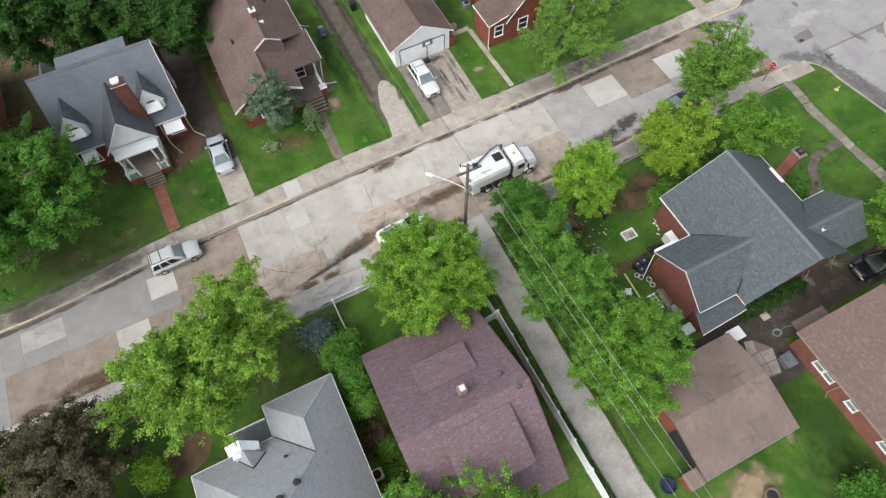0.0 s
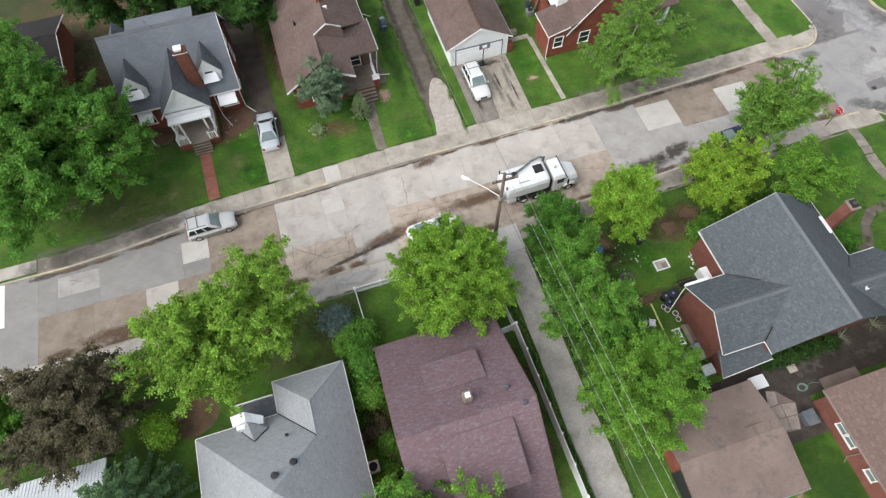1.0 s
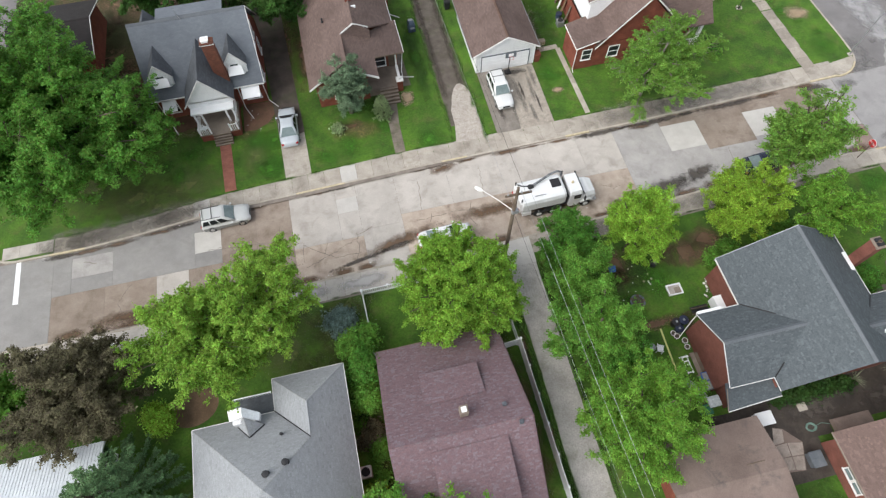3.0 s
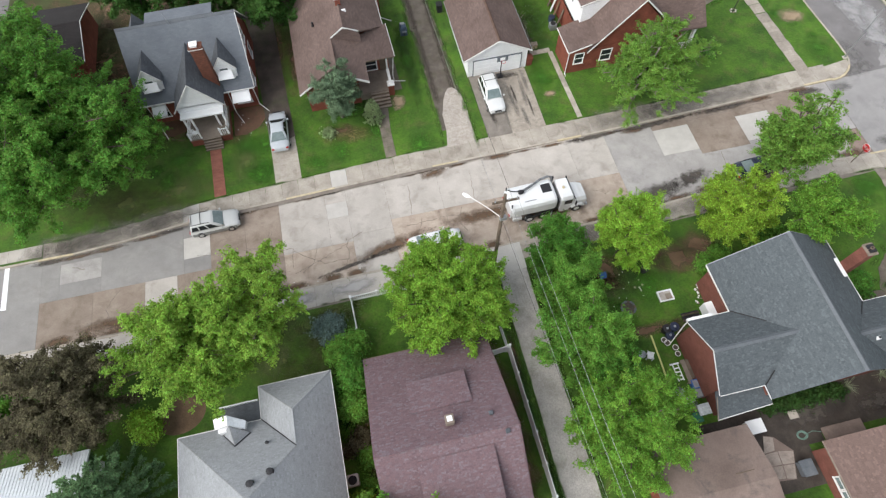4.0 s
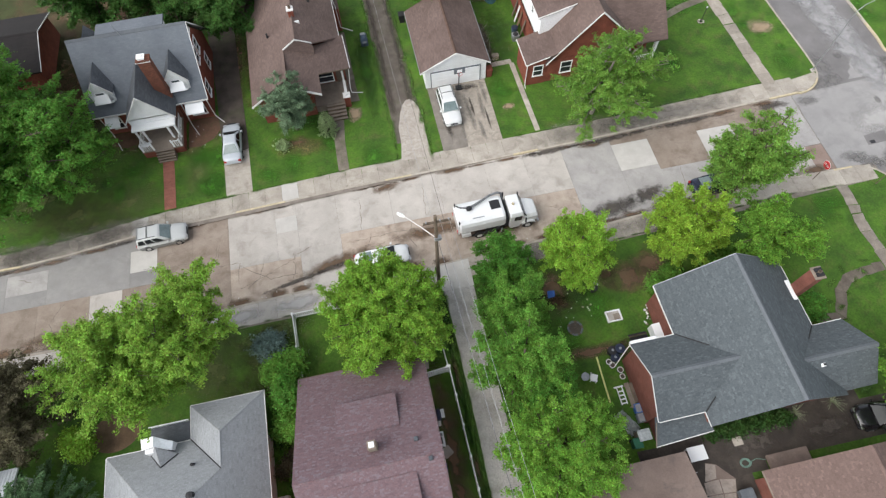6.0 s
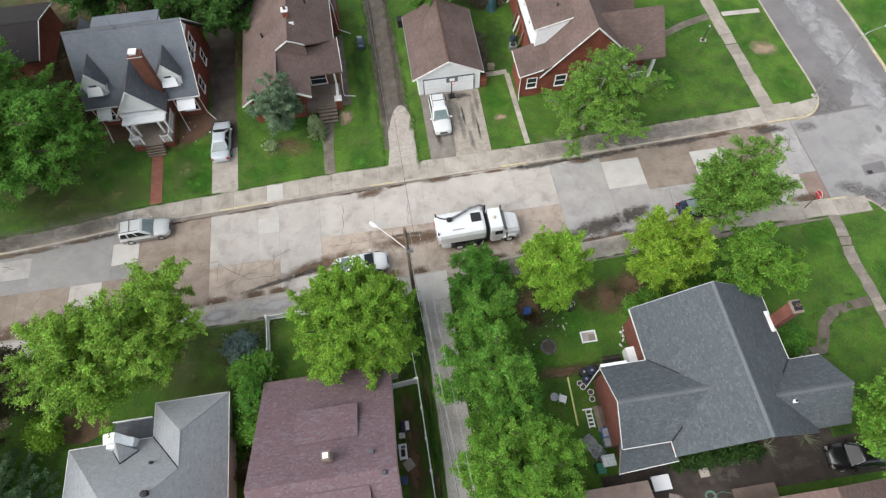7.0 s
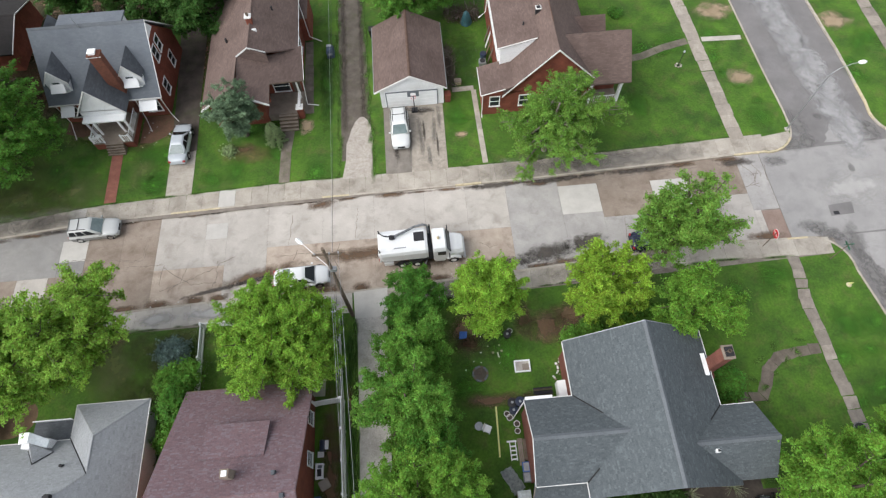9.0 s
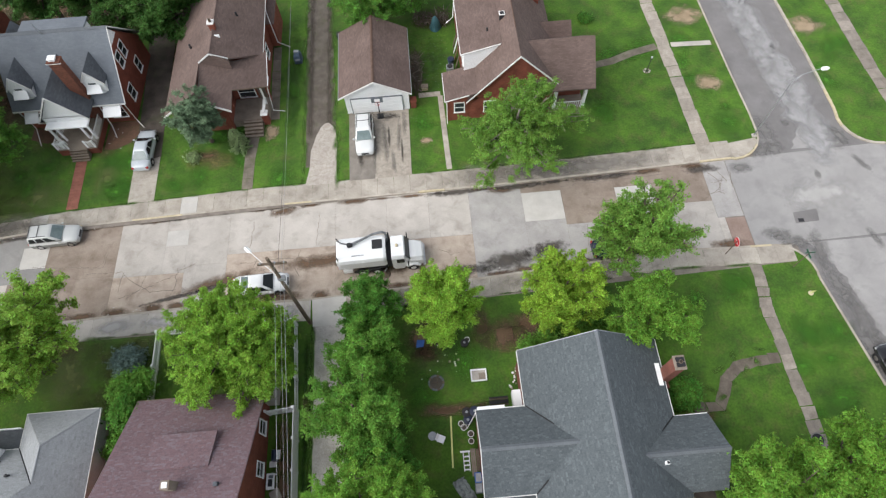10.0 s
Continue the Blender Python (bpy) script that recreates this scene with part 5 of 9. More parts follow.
def railing(house, a, b, z0, z1, n, material="white"):
    """A top rail from a to b and n upright balusters, each a piece."""
    a, b = Vector((a[0], a[1], z1)), Vector((b[0], b[1], z1))
    s = Vector((0.03, 0.03, 0))
    lo, hi = Vector((min(a.x, b.x), min(a.y, b.y), 0)) - s, Vector((max(a.x, b.x), max(a.y, b.y), 0)) + s
    rail = part("railing", box(lo.x, hi.x, lo.y, hi.y, z1 - 0.07, z1), M[material], house)
    for k in range(n):
        p = a.lerp(b, (k + 0.5) / n)
        part("baluster", box(p.x - 0.02, p.x + 0.02, p.y - 0.02, p.y + 0.02, z0, z1 - 0.07), M[material], rail)
    return rail


def house_cape():
    h = thing("house", "brick cottage with grey shingle roof, white dormers and front portico", "house", (-11.5, 47.5, 0.1))
    x0, x1, yr, zr, ze, ye = -17.05, -6.4, 47.4, 7.95, 3.0, 42.6
    s = (zr - ze) / (yr - ye)
    walls(h, x0 + 0.35, x1 - 0.3, ye + 0.35, 51.8, 2.9, M["brick"], ("x", zr - 0.3, yr))
    gable_roof(h, x0, x1, ye, 52.2, ze, zr, "x", M["roof_blue"], yr)
    trim_line(h, [(x1 + 0.02, ye, ze + 0.02), (x1 + 0.02, yr, zr + 0.02), (x1 + 0.02, 52.2, ze + 0.02)])
    trim_line(h, [(x0, ye - 0.03, ze), (x1, ye - 0.03, ze)], name="gutter")
    dormer(h, -15.35, 43.45, 1.95, 3.85, 5.1, 6.5, M["roof_dark"], M["siding"], s)
    dormer(h, -8.55, 43.45, 1.95, 3.85, 5.1, 6.5, M["roof_dark"], M["siding"], s)
    # front gable and portico
    gx, gy = -11.45, 40.75
    b = box(gx - 2.0, gx + 2.0, gy + 0.15, ye + 0.5, 3.0, 3.7)
    slab([(gx - 2.0, gy + 0.15, 3.6), (gx + 2.0, gy + 0.15, 3.6), (gx, gy + 0.15, 6.3)], 2.0, b, Vector((0, 1, 0)))
    p = part("portico_gable", b, M["siding"], h, "white-sided front gable")
    for sg in (-1, 1):
        pts = [(gx + sg * 2.25, gy - 0.1, 3.45), (gx, gy - 0.1, 6.5), (gx, 46.5, 6.5), (gx + sg * 2.25, 43.1, 3.45)]
        part("portico_roof", slab(pts if sg < 0 else pts[::-1], 0.13), M["roof_dark"], p)
    trim_line(p, [(gx - 2.3, gy - 0.13, 3.5), (gx, gy - 0.13, 6.56), (gx + 2.3, gy - 0.13, 3.5)], 0.1)
    part("porch_roof", box(-13.4, -9.45, 40.1, gy + 0.2, 2.86, 3.06, bevel=0.03), M["white"], h)
    part("porch_base", box(-13.3, -9.55, 39.25, 43, 0.05, 0.9), M["brick"], h)
    part("porch_floor", box(-13.35, -9.5, 39.2, 43, 0.9, 1.0, bevel=0.02), M["step"], h)
    for px in (-13.2, -9.65, -12.2, -10.35):
        part("newel_post", box(px - 0.06, px + 0.06, 39.24, 39.36, 1.0, 1.95), M["white"], h)
    for px in (-13.2, -12.55, -10.3, -9.65):
        part("post", box(px - 0.08, px + 0.08, 40.25, 40.41, 1.0, 2.9), M["white"], h)
    railing(h, (-13.2, 39.3), (-12.2, 39.3), 1.0, 1.83, 6)
    railing(h, (-10.35, 39.3), (-9.65, 39.3), 1.0, 1.83, 4)
    railing(h, (-13.2, 39.4), (-13.2, 42.6), 1.0, 1.83, 16)
    railing(h, (-9.65, 39.4), (-9.65, 42.6), 1.0, 1.83, 16)
    part("front_door", box(-11.9, -10.9, 42.88, 42.98, 1.0, 2.85), M["white"], h)
    steps(h, -12.1, -10.45, 39.2, 38.35, 0.95, 5, "step")
    c = chimney(h, -10.4, -9.35, 42.75, 43.45, 0, 8.3, "brick_brown", "brick_brown")
    part("chimney_hood", box(-10.3, -9.6, 42.8, 43.4, 8.62, 8.7, bevel=0.02), M["white"], c)
    part("hood_leg", box(-10.25, -9.7, 42.85, 43.3, 8.4, 8.62), M["white"], c)
    part("chimney_flashing", box(-10.5, -9.25, 42.68, 42.76, 8.25, 8.36), M["white"], c)
    part("gable_siding", slab([(x1 - 0.28, 46.3, 6.25), (x1 - 0.28, 48.5, 6.25), (x1 - 0.28, yr, zr - 0.15)], 0.06, None, Vector((1, 0, 0))), M["siding"], h)
    for bx, w in ((-7.85, 1.7), (-15.5, 1.3)):
        aw = bmesh.new()
        slab([(bx - w / 2, 41.75, 2.2), (bx + w / 2, 41.75, 2.2), (bx + w / 2, 42.95, 2.85), (bx - w / 2, 42.95, 2.85)], 0.06, aw)
        part("awning", aw, M["white"], h)
        window(h, bx, 42.95, 0.9, w - 0.4, 1.3, "s")
    for wy, z, w in ((45.1, 1.2, 1.0), (48.8, 1.2, 0.9), (46.6, 4.0, 0.9), (48.0, 4.0, 0.9)):
        window(h, x1 - 0.3, wy, z, w, 1.4, "e")
    downspout(h, [(x1 - 0.2, 42.7, 2.9), (x1 - 0.2, 42.8, 0.4), (x1 + 0.6, 41.9, 0.2)])
    downspout(h, [(-16.5, 42.6, 2.9), (-16.5, 42.7, 0.4), (-15.6, 40.6, 0.25)])
    downspout(h, [(-8.95, 42.7, 3.0), (-8.95, 42.3, 0.4), (-8.3, 40.9, 0.2)])
    part("rear_dormer_roof", slab([(-14.4, 47.42, 8.02), (-8.4, 47.42, 8.02), (-8.4, 48.9, 7.95), (-14.4, 48.9, 7.95)], 0.14), M["roof_blue"], h)
    part("rear_dormer_wall", box(-14.2, -8.6, 47.6, 48.7, 5.0, 7.8), M["siding"], h)
    gable_roof(h, -16.5, -14.7, 47.6, 49.2, 6.5, 7.9, "y", M["roof_dark"], name="rear_roof", cap=False)
    part("aerial", tube([(-12.2, 47.2, 7.4), (-12.4, 47.1, 9.0)], 0.025, seg=6), M["steel"], h)
    return h


def house_bungalow():
    h = thing("house", "brick bungalow with brown shingle roof and open corner porch", "house", (2.5, 47, 0.1))
    walls(h, -1.8, 6.4, 44.3, 55.5, 3.1, M["brick"], ("y", 5.0, 2.9))
    part("bay", box(6.38, 7.25, 51.7, 55.4, 0.0, 3.0), M["brick"], h, "low brick bay")
    part("bay_roof", slab([(6.3, 51.65, 3.12), (7.3, 51.65, 3.02), (7.3, 55.5, 3.02), (6.3, 55.5, 3.12)], 0.06), M["roof_brown"], h)
    walls(h, -1.8, 6.75, 43.9, 44.3, 3.1, M["brick"], None, "porch_wall")
    m = M["roof_brown"]
    part("gablet", slab([(1.72, 43.9, 5.97), (3.0, 43.9, 6.9), (4.4, 43.9, 5.9), (4.4, 43.9, 4.7), (1.72, 43.9, 5.7)], 0.12, None, Vector((0, 1, 0))), m, h)
    pieces("roof_slope", [[(-2.25, 40.3, 3.2), (1.7, 40.3, 6.02), (1.7, 43.9, 6.02), (3.0, 43.9, 6.95), (3.0, 56, 6.95), (-2.25, 56, 3.2)],
                          [(3.0, 43.9, 6.95), (4.35, 44.2, 5.99), (6.85, 46.3, 4.2), (6.62, 56, 4.37), (3.0, 56, 6.95)]], 0.16, m, h)
    part("ridge_cap", tube([(3.0, 43.95, 6.95), (3.0, 56, 6.95)], 0.07, seg=6), m, h)

    def low(x, y):
        return (x, y, 6.0 - 0.413 * (x - 1.7) + 0.167 * (y - 43.9))
    pieces("porch_roof", [[low(1.71, 39.95), low(4.4, 39.62), low(4.4, 41.75), low(7.3, 42.85), low(7.15, 46.6), low(4.6, 44.9), low(1.71, 44.3)]], 0.15, m, h)
    walls(h, -1.65, 3.35, 40.85, 43.6, 3.0, M["brick"], None, "front_wall")
    part("front_gable", slab([(-1.65, 40.85, 3.0), (-1.65, 40.85, 3.4), (1.6, 40.85, 5.2), (4.2, 40.85, 4.1), (4.2, 40.85, 3.0)], 0.25, None, Vector((0, 1, 0))), M["brick"], h)
    part("side_wall", box(3.1, 3.35, 40.85, 43.95, 3.0, 4.2), M["brick"], h)
    part("east_wall_top", box(6.05, 6.4, 47.3, 55.5, 3.1, 4.3), M["brick"], h)
    part("east_wall_top", box(6.05, 6.4, 44.3, 47.3, 3.1, 3.9), M["brick"], h)
    trim_line(h, [(1.65, 43.87, 6.08), (2.95, 43.87, 7.02), (4.35, 44.2, 6.06)], 0.08)
    trim_line(h, [(-2.25, 40.27, 3.22), (-0.9, 40.27, 4.18)], 0.1)
    trim_line(h, [low(2.5, 39.8), low(4.4, 39.57)], 0.12)
    trim_line(h, [low(4.4, 41.7), low(7.3, 42.8)], 0.06, "timber", "porch_fascia")
    part("porch_floor", box(3.36, 6.7, 41.1, 43.9, 0.05, 0.92, bevel=0.02), M["step"], h)
    pier = part("pier", box(6.2, 6.75, 41.05, 41.6, 0.05, 1.5), M["brick"], h)
    part("pier_cap", box(6.12, 6.83, 40.97, 41.68, 1.5, 1.6, bevel=0.02), M["trim"], pier)
    part("post", box(6.35, 6.6, 41.2, 43.1, 1.55, 1.75), M["trim"], h)
    part("post", box(6.4, 6.56, 42.95, 43.1, 0.9, 3.72), M["trim"], h)
    steps(h, 4.4, 6.15, 41.1, 39.6, 0.9, 5, "step")
    window(h, 4.75, 43.9, 1.2, 1.5, 1.3, "s")
    part("front_door", box(5.85, 6.6, 43.82, 43.92, 0.92, 2.9), M["timber"], h)
    window(h, 0.9, 40.85, 1.0, 1.8, 1.3, "s")
    for wy in (45.8, 49.2):
        window(h, 6.4, wy, 1.2, 0.9, 1.3, "e")
    chimney(h, 2.75, 3.25, 47.0, 47.5, 6, 7.5, "brick", "trim")
    part("flashing", box(2.9, 3.6, 46.3, 46.45, 6.5, 6.82), M["white"], h)
    downspout(h, [(7.2, 43.0, 3.4), (6.95, 43.0, 0.8), (7.0, 42.6, 0.4), (8.1, 42.5, 0.25)])
    downspout(h, [(6.7, 52.6, 4.2), (7.0, 51.6, 3.4), (7.1, 51.5, 0.8), (8.3, 51.2, 0.3)])
    trim_line(h, [(6.88, 46.6, 4.17), (6.65, 56, 4.34)], 0.04, name="gutter")
    trim_line(h, [low(7.33, 42.85), low(7.18, 46.6)], 0.04, name="gutter")
    for vx, vy in ((0.2, 47), (4.6, 50)):
        roof_vent(h, vx, vy, 5.1 if vx < 3 else 5.85, 0.08)
    return h


def garage_white():
    h = thing("garage", "white two-car garage with brown shingle roof", "garage", (17.4, 45, 0.1))
    walls(h, 14.4, 20.55, 41.6, 49.8, 2.55, M["siding"], ("y", 4.3, 17.42))
    ob = gable_roof(h, 13.9, 20.85, 41.27, 50.1, 2.62, 4.5, "y", M["roof_brown"], 17.42, cap=False)
    for sx in (-1, 1):
        part("ridge_cap", slab([(17.42, 41.27, 4.54), (17.42, 50.1, 4.54), (17.42 + sx * 0.14, 50.1, 4.475), (17.42 + sx * 0.14, 41.27, 4.475)], 0.04), M["ridge_rust"], ob, "rust-brown ridge cap")
    trim_line(h, [(13.86, 41.24, 2.66), (17.42, 41.24, 4.56), (20.89, 41.24, 2.66)], 0.09)
    for ex in (13.86, 20.89):
        trim_line(h, [(ex, 41.27, 2.6), (ex, 50.1, 2.6)], 0.022, "steel", name="gutter")
    d = part("garage_door", box(14.98, 19.9, 41.53, 41.62, 0.12, 2.15), M["white"], h, "white sectional garage door")
    for k in range(4):
        for j in range(6):
            part("door_panel", box(15.05 + 0.81 * j, 15.78 + 0.81 * j, 41.51, 41.56, 0.2 + 0.49 * k, 0.62 + 0.49 * k, bevel=0.008), M["white"], d)
    f = box(14.91, 14.98, 41.5, 41.62, 0.12, 2.22)
    box(19.9, 19.97, 41.5, 41.62, 0.12, 2.22, f)
    box(14.98, 19.9, 41.5, 41.62, 2.15, 2.22, f)
    part("door_frame", f, M["grey_plastic"], h)
    return h


def house_brick_corner():
    h = thing("house", "brick house with steep brown shingle roof and side porch", "house", (30.5, 45, 0.1))
    yf, zr, xr = 39.45, 8.1, 30.6
    b = box(26.0, 34.3, yf + 0.35, 54, 0.0, 3.0)
    slab([(26.0, yf + 0.35, 2.7), (34.3, yf + 0.35, 3.8), (xr, yf + 0.35, zr - 0.3)], 14, b, Vector((0, 1, 0)))
    part("wall", b, M["brick"], h)
    pieces("front_roof", [[(25.95, yf, 2.85), (xr, yf, zr), (xr, 42.75, zr), (25.95, 42.75, 2.85)], [(xr, yf, zr), (34.9, yf, 3.8), (34.9, 54.4, 3.8), (xr, 54.4, zr)]], 0.16, M["roof_brown"], h)
    r = slab([(25.7, 42.45, 5.85), (29.42, 42.45, 6.84), (29.42, 54.4, 6.84), (25.7, 54.4, 5.85)], 0.16)
    slab([(29.3, 42.7, 6.66), (xr, 42.7, zr + 0.004), (xr, 54.4, zr + 0.004), (29.3, 54.4, 6.66)], 0.16, r)
    part("upper_roof", r, M["roof_brown"], h)
    b = slab([(26.0, 42.55, 2.7), (29.3, 42.55, 6.55), (29.3, 42.55, 6.68), (26.0, 42.55, 5.8)], 11.5, None, Vector((0, 1, 0)))
    part("upper_wall", b, M["siding"], h, "white-sided upper wall")
    trim_line(h, [(25.66, 42.43, 5.87), (29.3, 42.43, 6.84)], 0.06)
    trim_line(h, [(25.66, 42.45, 5.86), (25.66, 54.4, 5.86)], 0.05)
    trim_line(h, [(25.93, yf - 0.03, 2.86), (xr, yf - 0.03, zr + 0.05), (34.95, yf - 0.03, 3.83)], 0.09)
    part("ridge_flashing", tube([(xr, 42.9, zr + 0.05), (xr, 54.3, zr + 0.05)], 0.06, seg=6), M["ridge_rust"], h, "rust-brown ridge cap")
    # low wing to the west
    part("wing_wall", box(24.2, 26.1, 39.72, 42.9, 0.0, 3.1), M["brick"], h)
    part("wing_roof", slab([(23.95, 39.42, 3.2), (27.03, 39.42, 4.07), (27.03, 43.0, 4.07), (23.95, 43.0, 3.2)], 0.14), M["roof_brown"], h)
    trim_line(h, [(23.92, 43.0, 3.2), (23.92, 39.4, 3.2), (26.2, 39.4, 3.84)], 0.05)
    downspout(h, [(24.1, 39.5, 3.1), (24.12, 39.62, 2.8), (24.12, 39.62, 0.25), (24.1, 39.3, 0.18)])
    downspout(h, [(25.75, 50.4, 5.7), (25.6, 50.4, 3.2), (25.2, 50.3, 2.9), (24.9, 50.2, 2.7)])
    # east wing with its open porch
    gable_roof(h, 31.5, 37.8, 38.95, 45.6, 4.0, 7.0, "x", M["roof_brown"], 42.35, name="porch_roof", cap=False)
    walls(h, 33.9, 37.3, 41.2, 45.2, 3.8, M["brick"], ("x", 6.6, 42.35), "porch_wall")
    part("porch_floor", box(34.0, 37.4, 39.4, 41.6, 0.05, 0.75, bevel=0.02), M["step"], h)
    for px in (34.4, 37.2):
        part("column", box(px - 0.14, px + 0.14, 39.5, 39.78, 0.7, 3.8), M["white"], h)
    railing(h, (34.5, 39.64), (37.1, 39.64), 0.75, 1.6, 13)
    walls(h, 34.0, 36.4, 45.25, 48.0, 3.5, M["brick"], ("x", 4.8, 46.7), "rear_wall")
    gable_roof(h, 33.0, 36.75, 44.9, 48.4, 3.5, 5.05, "x", M["roof_brown"], 46.7, name="rear_roof", cap=False)
    window(h, 25.3, 39.72, 1.35, 0.85, 1.2, "s")
    window(h, 28.2, yf + 0.35, 1.1, 1.0, 1.3, "s")
    window(h, 32.0, yf + 0.35, 1.1, 1.0, 1.3, "s")
    for wy in (45.0, 47.5):
        window(h, 26.0, wy, 4.3, 0.5, 0.9, "w")
    v = part("roof_vent", box(29.5, 29.95, 45.2, 45.65, 6.9, 7.55, bevel=0.03), M["dark"], h, "square dark roof vent with a pale rim")
    part("vent_rim", box(29.46, 29.99, 45.16, 45.69, 7.55, 7.61, bevel=0.01), M["trim"], v)
    part("vent_mouth", box(29.54, 29.91, 45.24, 45.61, 7.61, 7.63), M["dark"], v)
    roof_vent(h, 28.3, 44.5, 6.55, 0.06)
    chimney(h, 33.3, 34.0, 49.5, 50.3, 4, 8.4)
    return h


def house_slate():
    h = thing("house", "red brick house with blue-grey shingle roof and wings", "house", (32, 10, 0.1))
    m = M["roof_slate"]
    walls(h, 27.4, 37.15, 4.8, 14.85, 3.0, M["brick_orange"], ("y", 6.1, 32.6))
    gable_roof(h, 27.3, 37.55, 4.4, 15.25, 3.1, 6.4, "y", m, 32.6)
    walls(h, 23.88, 28.5, 5.9, 10.8, 3.0, M["brick_orange"], ("x", 4.75, 8.3), "wing_wall")
    gable_roof(h, 23.85, 30.6, 5.45, 11.2, 3.1, 5.0, "x", m, 8.3, name="wing_roof")
    part("lean_to_wall", box(24.2, 27.3, 4.5, 5.88, 0, 2.2), M["brick_orange"], h)
    pieces("lean_to_roof", [[(23.4, 4.0, 2.3), (27.69, 4.2, 2.3), (27.69, 5.89, 2.62), (23.88, 5.89, 2.62)]], 0.12, m, h)
    trim_line(h, [(23.85, 5.41, 3.14), (27.3, 5.41, 3.14)], 0.016, "trim")
    trim_line(h, [(27.26, 5.41, 3.14), (27.26, 4.38, 3.14)], 0.016, "trim")
    trim_line(h, [(23.36, 3.96, 2.34), (27.68, 4.16, 2.34)], 0.02, "trim", name="gutter")
    trim_line(h, [(23.36, 3.97, 2.36), (23.85, 5.5, 2.62)], 0.03, "step")
    walls(h, 35.5, 39.4, 5.1, 9.3, 3.0, M["brick_orange"], ("x", 4.95, 7.05), "east_wall")
    gable_roof(h, 34.0, 39.95, 4.7, 9.65, 3.1, 5.2, "x", m, 7.05, name="east_roof")
    trim_line(h, [(23.82, 11.22, 3.1), (23.82, 8.3, 5.02), (23.82, 5.45, 3.1)], 0.018, "trim")
    trim_line(h, [(23.85, 11.23, 3.12), (27.3, 11.23, 3.12), (27.27, 15.25, 3.1)], 0.07, name="gutter")
    trim_line(h, [(37.58, 15.25, 3.12), (37.58, 9.65, 3.12), (39.9, 9.68, 3.12)], 0.06, name="gutter")
    trim_line(h, [(27.3, 15.28, 3.1), (32.6, 15.28, 6.42), (37.5, 15.28, 3.1)], 0.06, "steel")
    part("white_bargeboard", box(23.95, 25.9, 11.2, 11.42, 2.85, 3.14), M["white"], h)
    c = chimney(h, 37.3, 37.95, 12.1, 12.95, 0, 6.3, "brick_orange", "step")
    part("flue_slab", box(37.36, 37.9, 12.2, 12.5, 6.44, 6.6, bevel=0.02), M["dark"], c)
    part("flue_slab", box(37.36, 37.9, 12.56, 12.86, 6.44, 6.6, bevel=0.02), M["dark"], c)
    part("chimney_shoulder", box(37.5, 38.0, 11.7, 13.4, 0, 2.6, bevel=0.03), M["brick_orange"], c)
    part("chimney_flashing", box(36.95, 37.3, 11.75, 13.35, 3.15, 3.5), M["white"], c)
    part("bulkhead", slab([(26.78, 11.62, 1.15), (27.69, 11.62, 1.3), (27.69, 12.85, 1.3), (26.78, 12.85, 1.15)], 1.1), M["white"], h, "white cellar bulkhead")
    for wx in (29.6, 32.6, 35.2):
        window(h, wx, 14.85, 1.1, 1.0, 1.3, "n")
    for line in ([(27.35, 11.22, 3.16), (29.0, 9.64, 4.2)], [(27.32, 5.42, 3.18), (28.15, 6.2, 3.7)], [(37.5, 9.65, 3.16), (36.2, 8.6, 4.03)]):
        part("valley", tube(line, 0.045, seg=6), M["dark"], h, "dark valley flashing")
    v = part("roof_vent", box(35.62, 35.92, 6.4, 6.64, 4.3, 4.86, bevel=0.02), M["white"], h, "small white roof vent")
    part("vent_mouth", box(35.74, 35.9, 6.44, 6.6, 4.86, 4.875), M["dark"], v)
    downspout(h, [(23.95, 11.2, 3.0), (23.8, 11.1, 2.4), (23.2, 10.5, 0.4), (22.9, 10.4, 0.2)])
    return h


def house_red():
    h = thing("house", "house with mottled dark red shingle roof and shed dormers", "house", (4, 7, 0.1))
    m = M["roof_red"]
    walls(h, -0.15, 8.25, 0.3, 13.4, 2.8, M["brick"], ("x", 6.9, 6.25))
    gable_roof(h, -0.65, 8.7, -0.2, 13.95, 2.8, 7.3, "x", m, 6.25, cap=False)
    for x0, x1, y0, y1, z0, z1 in ((2.1, 6.3, 11.0, 8.6, 4.98, 5.99), (1.9, 6.9, 1.6, 5.5, 5.3, 6.84)):
        d = pieces("shed_dormer", [[(x0, y0, z0), (x1, y0, z0), (x1, y1, z1), (x0, y1, z1)]], 0.12, m, h)
        ins = 0.2 if y0 > y1 else -0.2
        part("dormer_face", box(x0 + 0.2, x1 - 0.2, min(y0 - ins, y1), max(y0 - ins, y1), 3.4, z0 - 0.1), m, d)
    part("north_eave_board", box(-0.65, 8.7, 13.95, 14.02, 2.6, 2.78), M["timber"], h)
    trim_line(h, [(8.74, 13.95, 2.8), (8.74, 6.25, 7.32), (8.74, -0.2, 2.8)], 0.06, "roof_red")
    c = part("vent_stack", box(4.2, 4.75, 7.2, 7.75, 6.2, 7.75, bevel=0.02), M["step"], h)
    part("stack_cap", box(4.3, 4.65, 7.3, 7.65, 7.75, 7.8, bevel=0.015), M["white"], c)
    for vx, vy, vz in ((7.2, 7.4, 6.6), (7.9, 6.0, 7.05), (0.9, 3.2, 5.1)):
        part("vent_box", box(vx - 0.13, vx + 0.13, vy - 0.13, vy + 0.13, vz - 0.2, vz + 0.3, bevel=0.02), M["roof_slate"], h)
    for wy in (11.6, 8.7, 5.0):
        window(h, 8.25, wy, 1.0, 0.9, 1.3, "e")
    return h


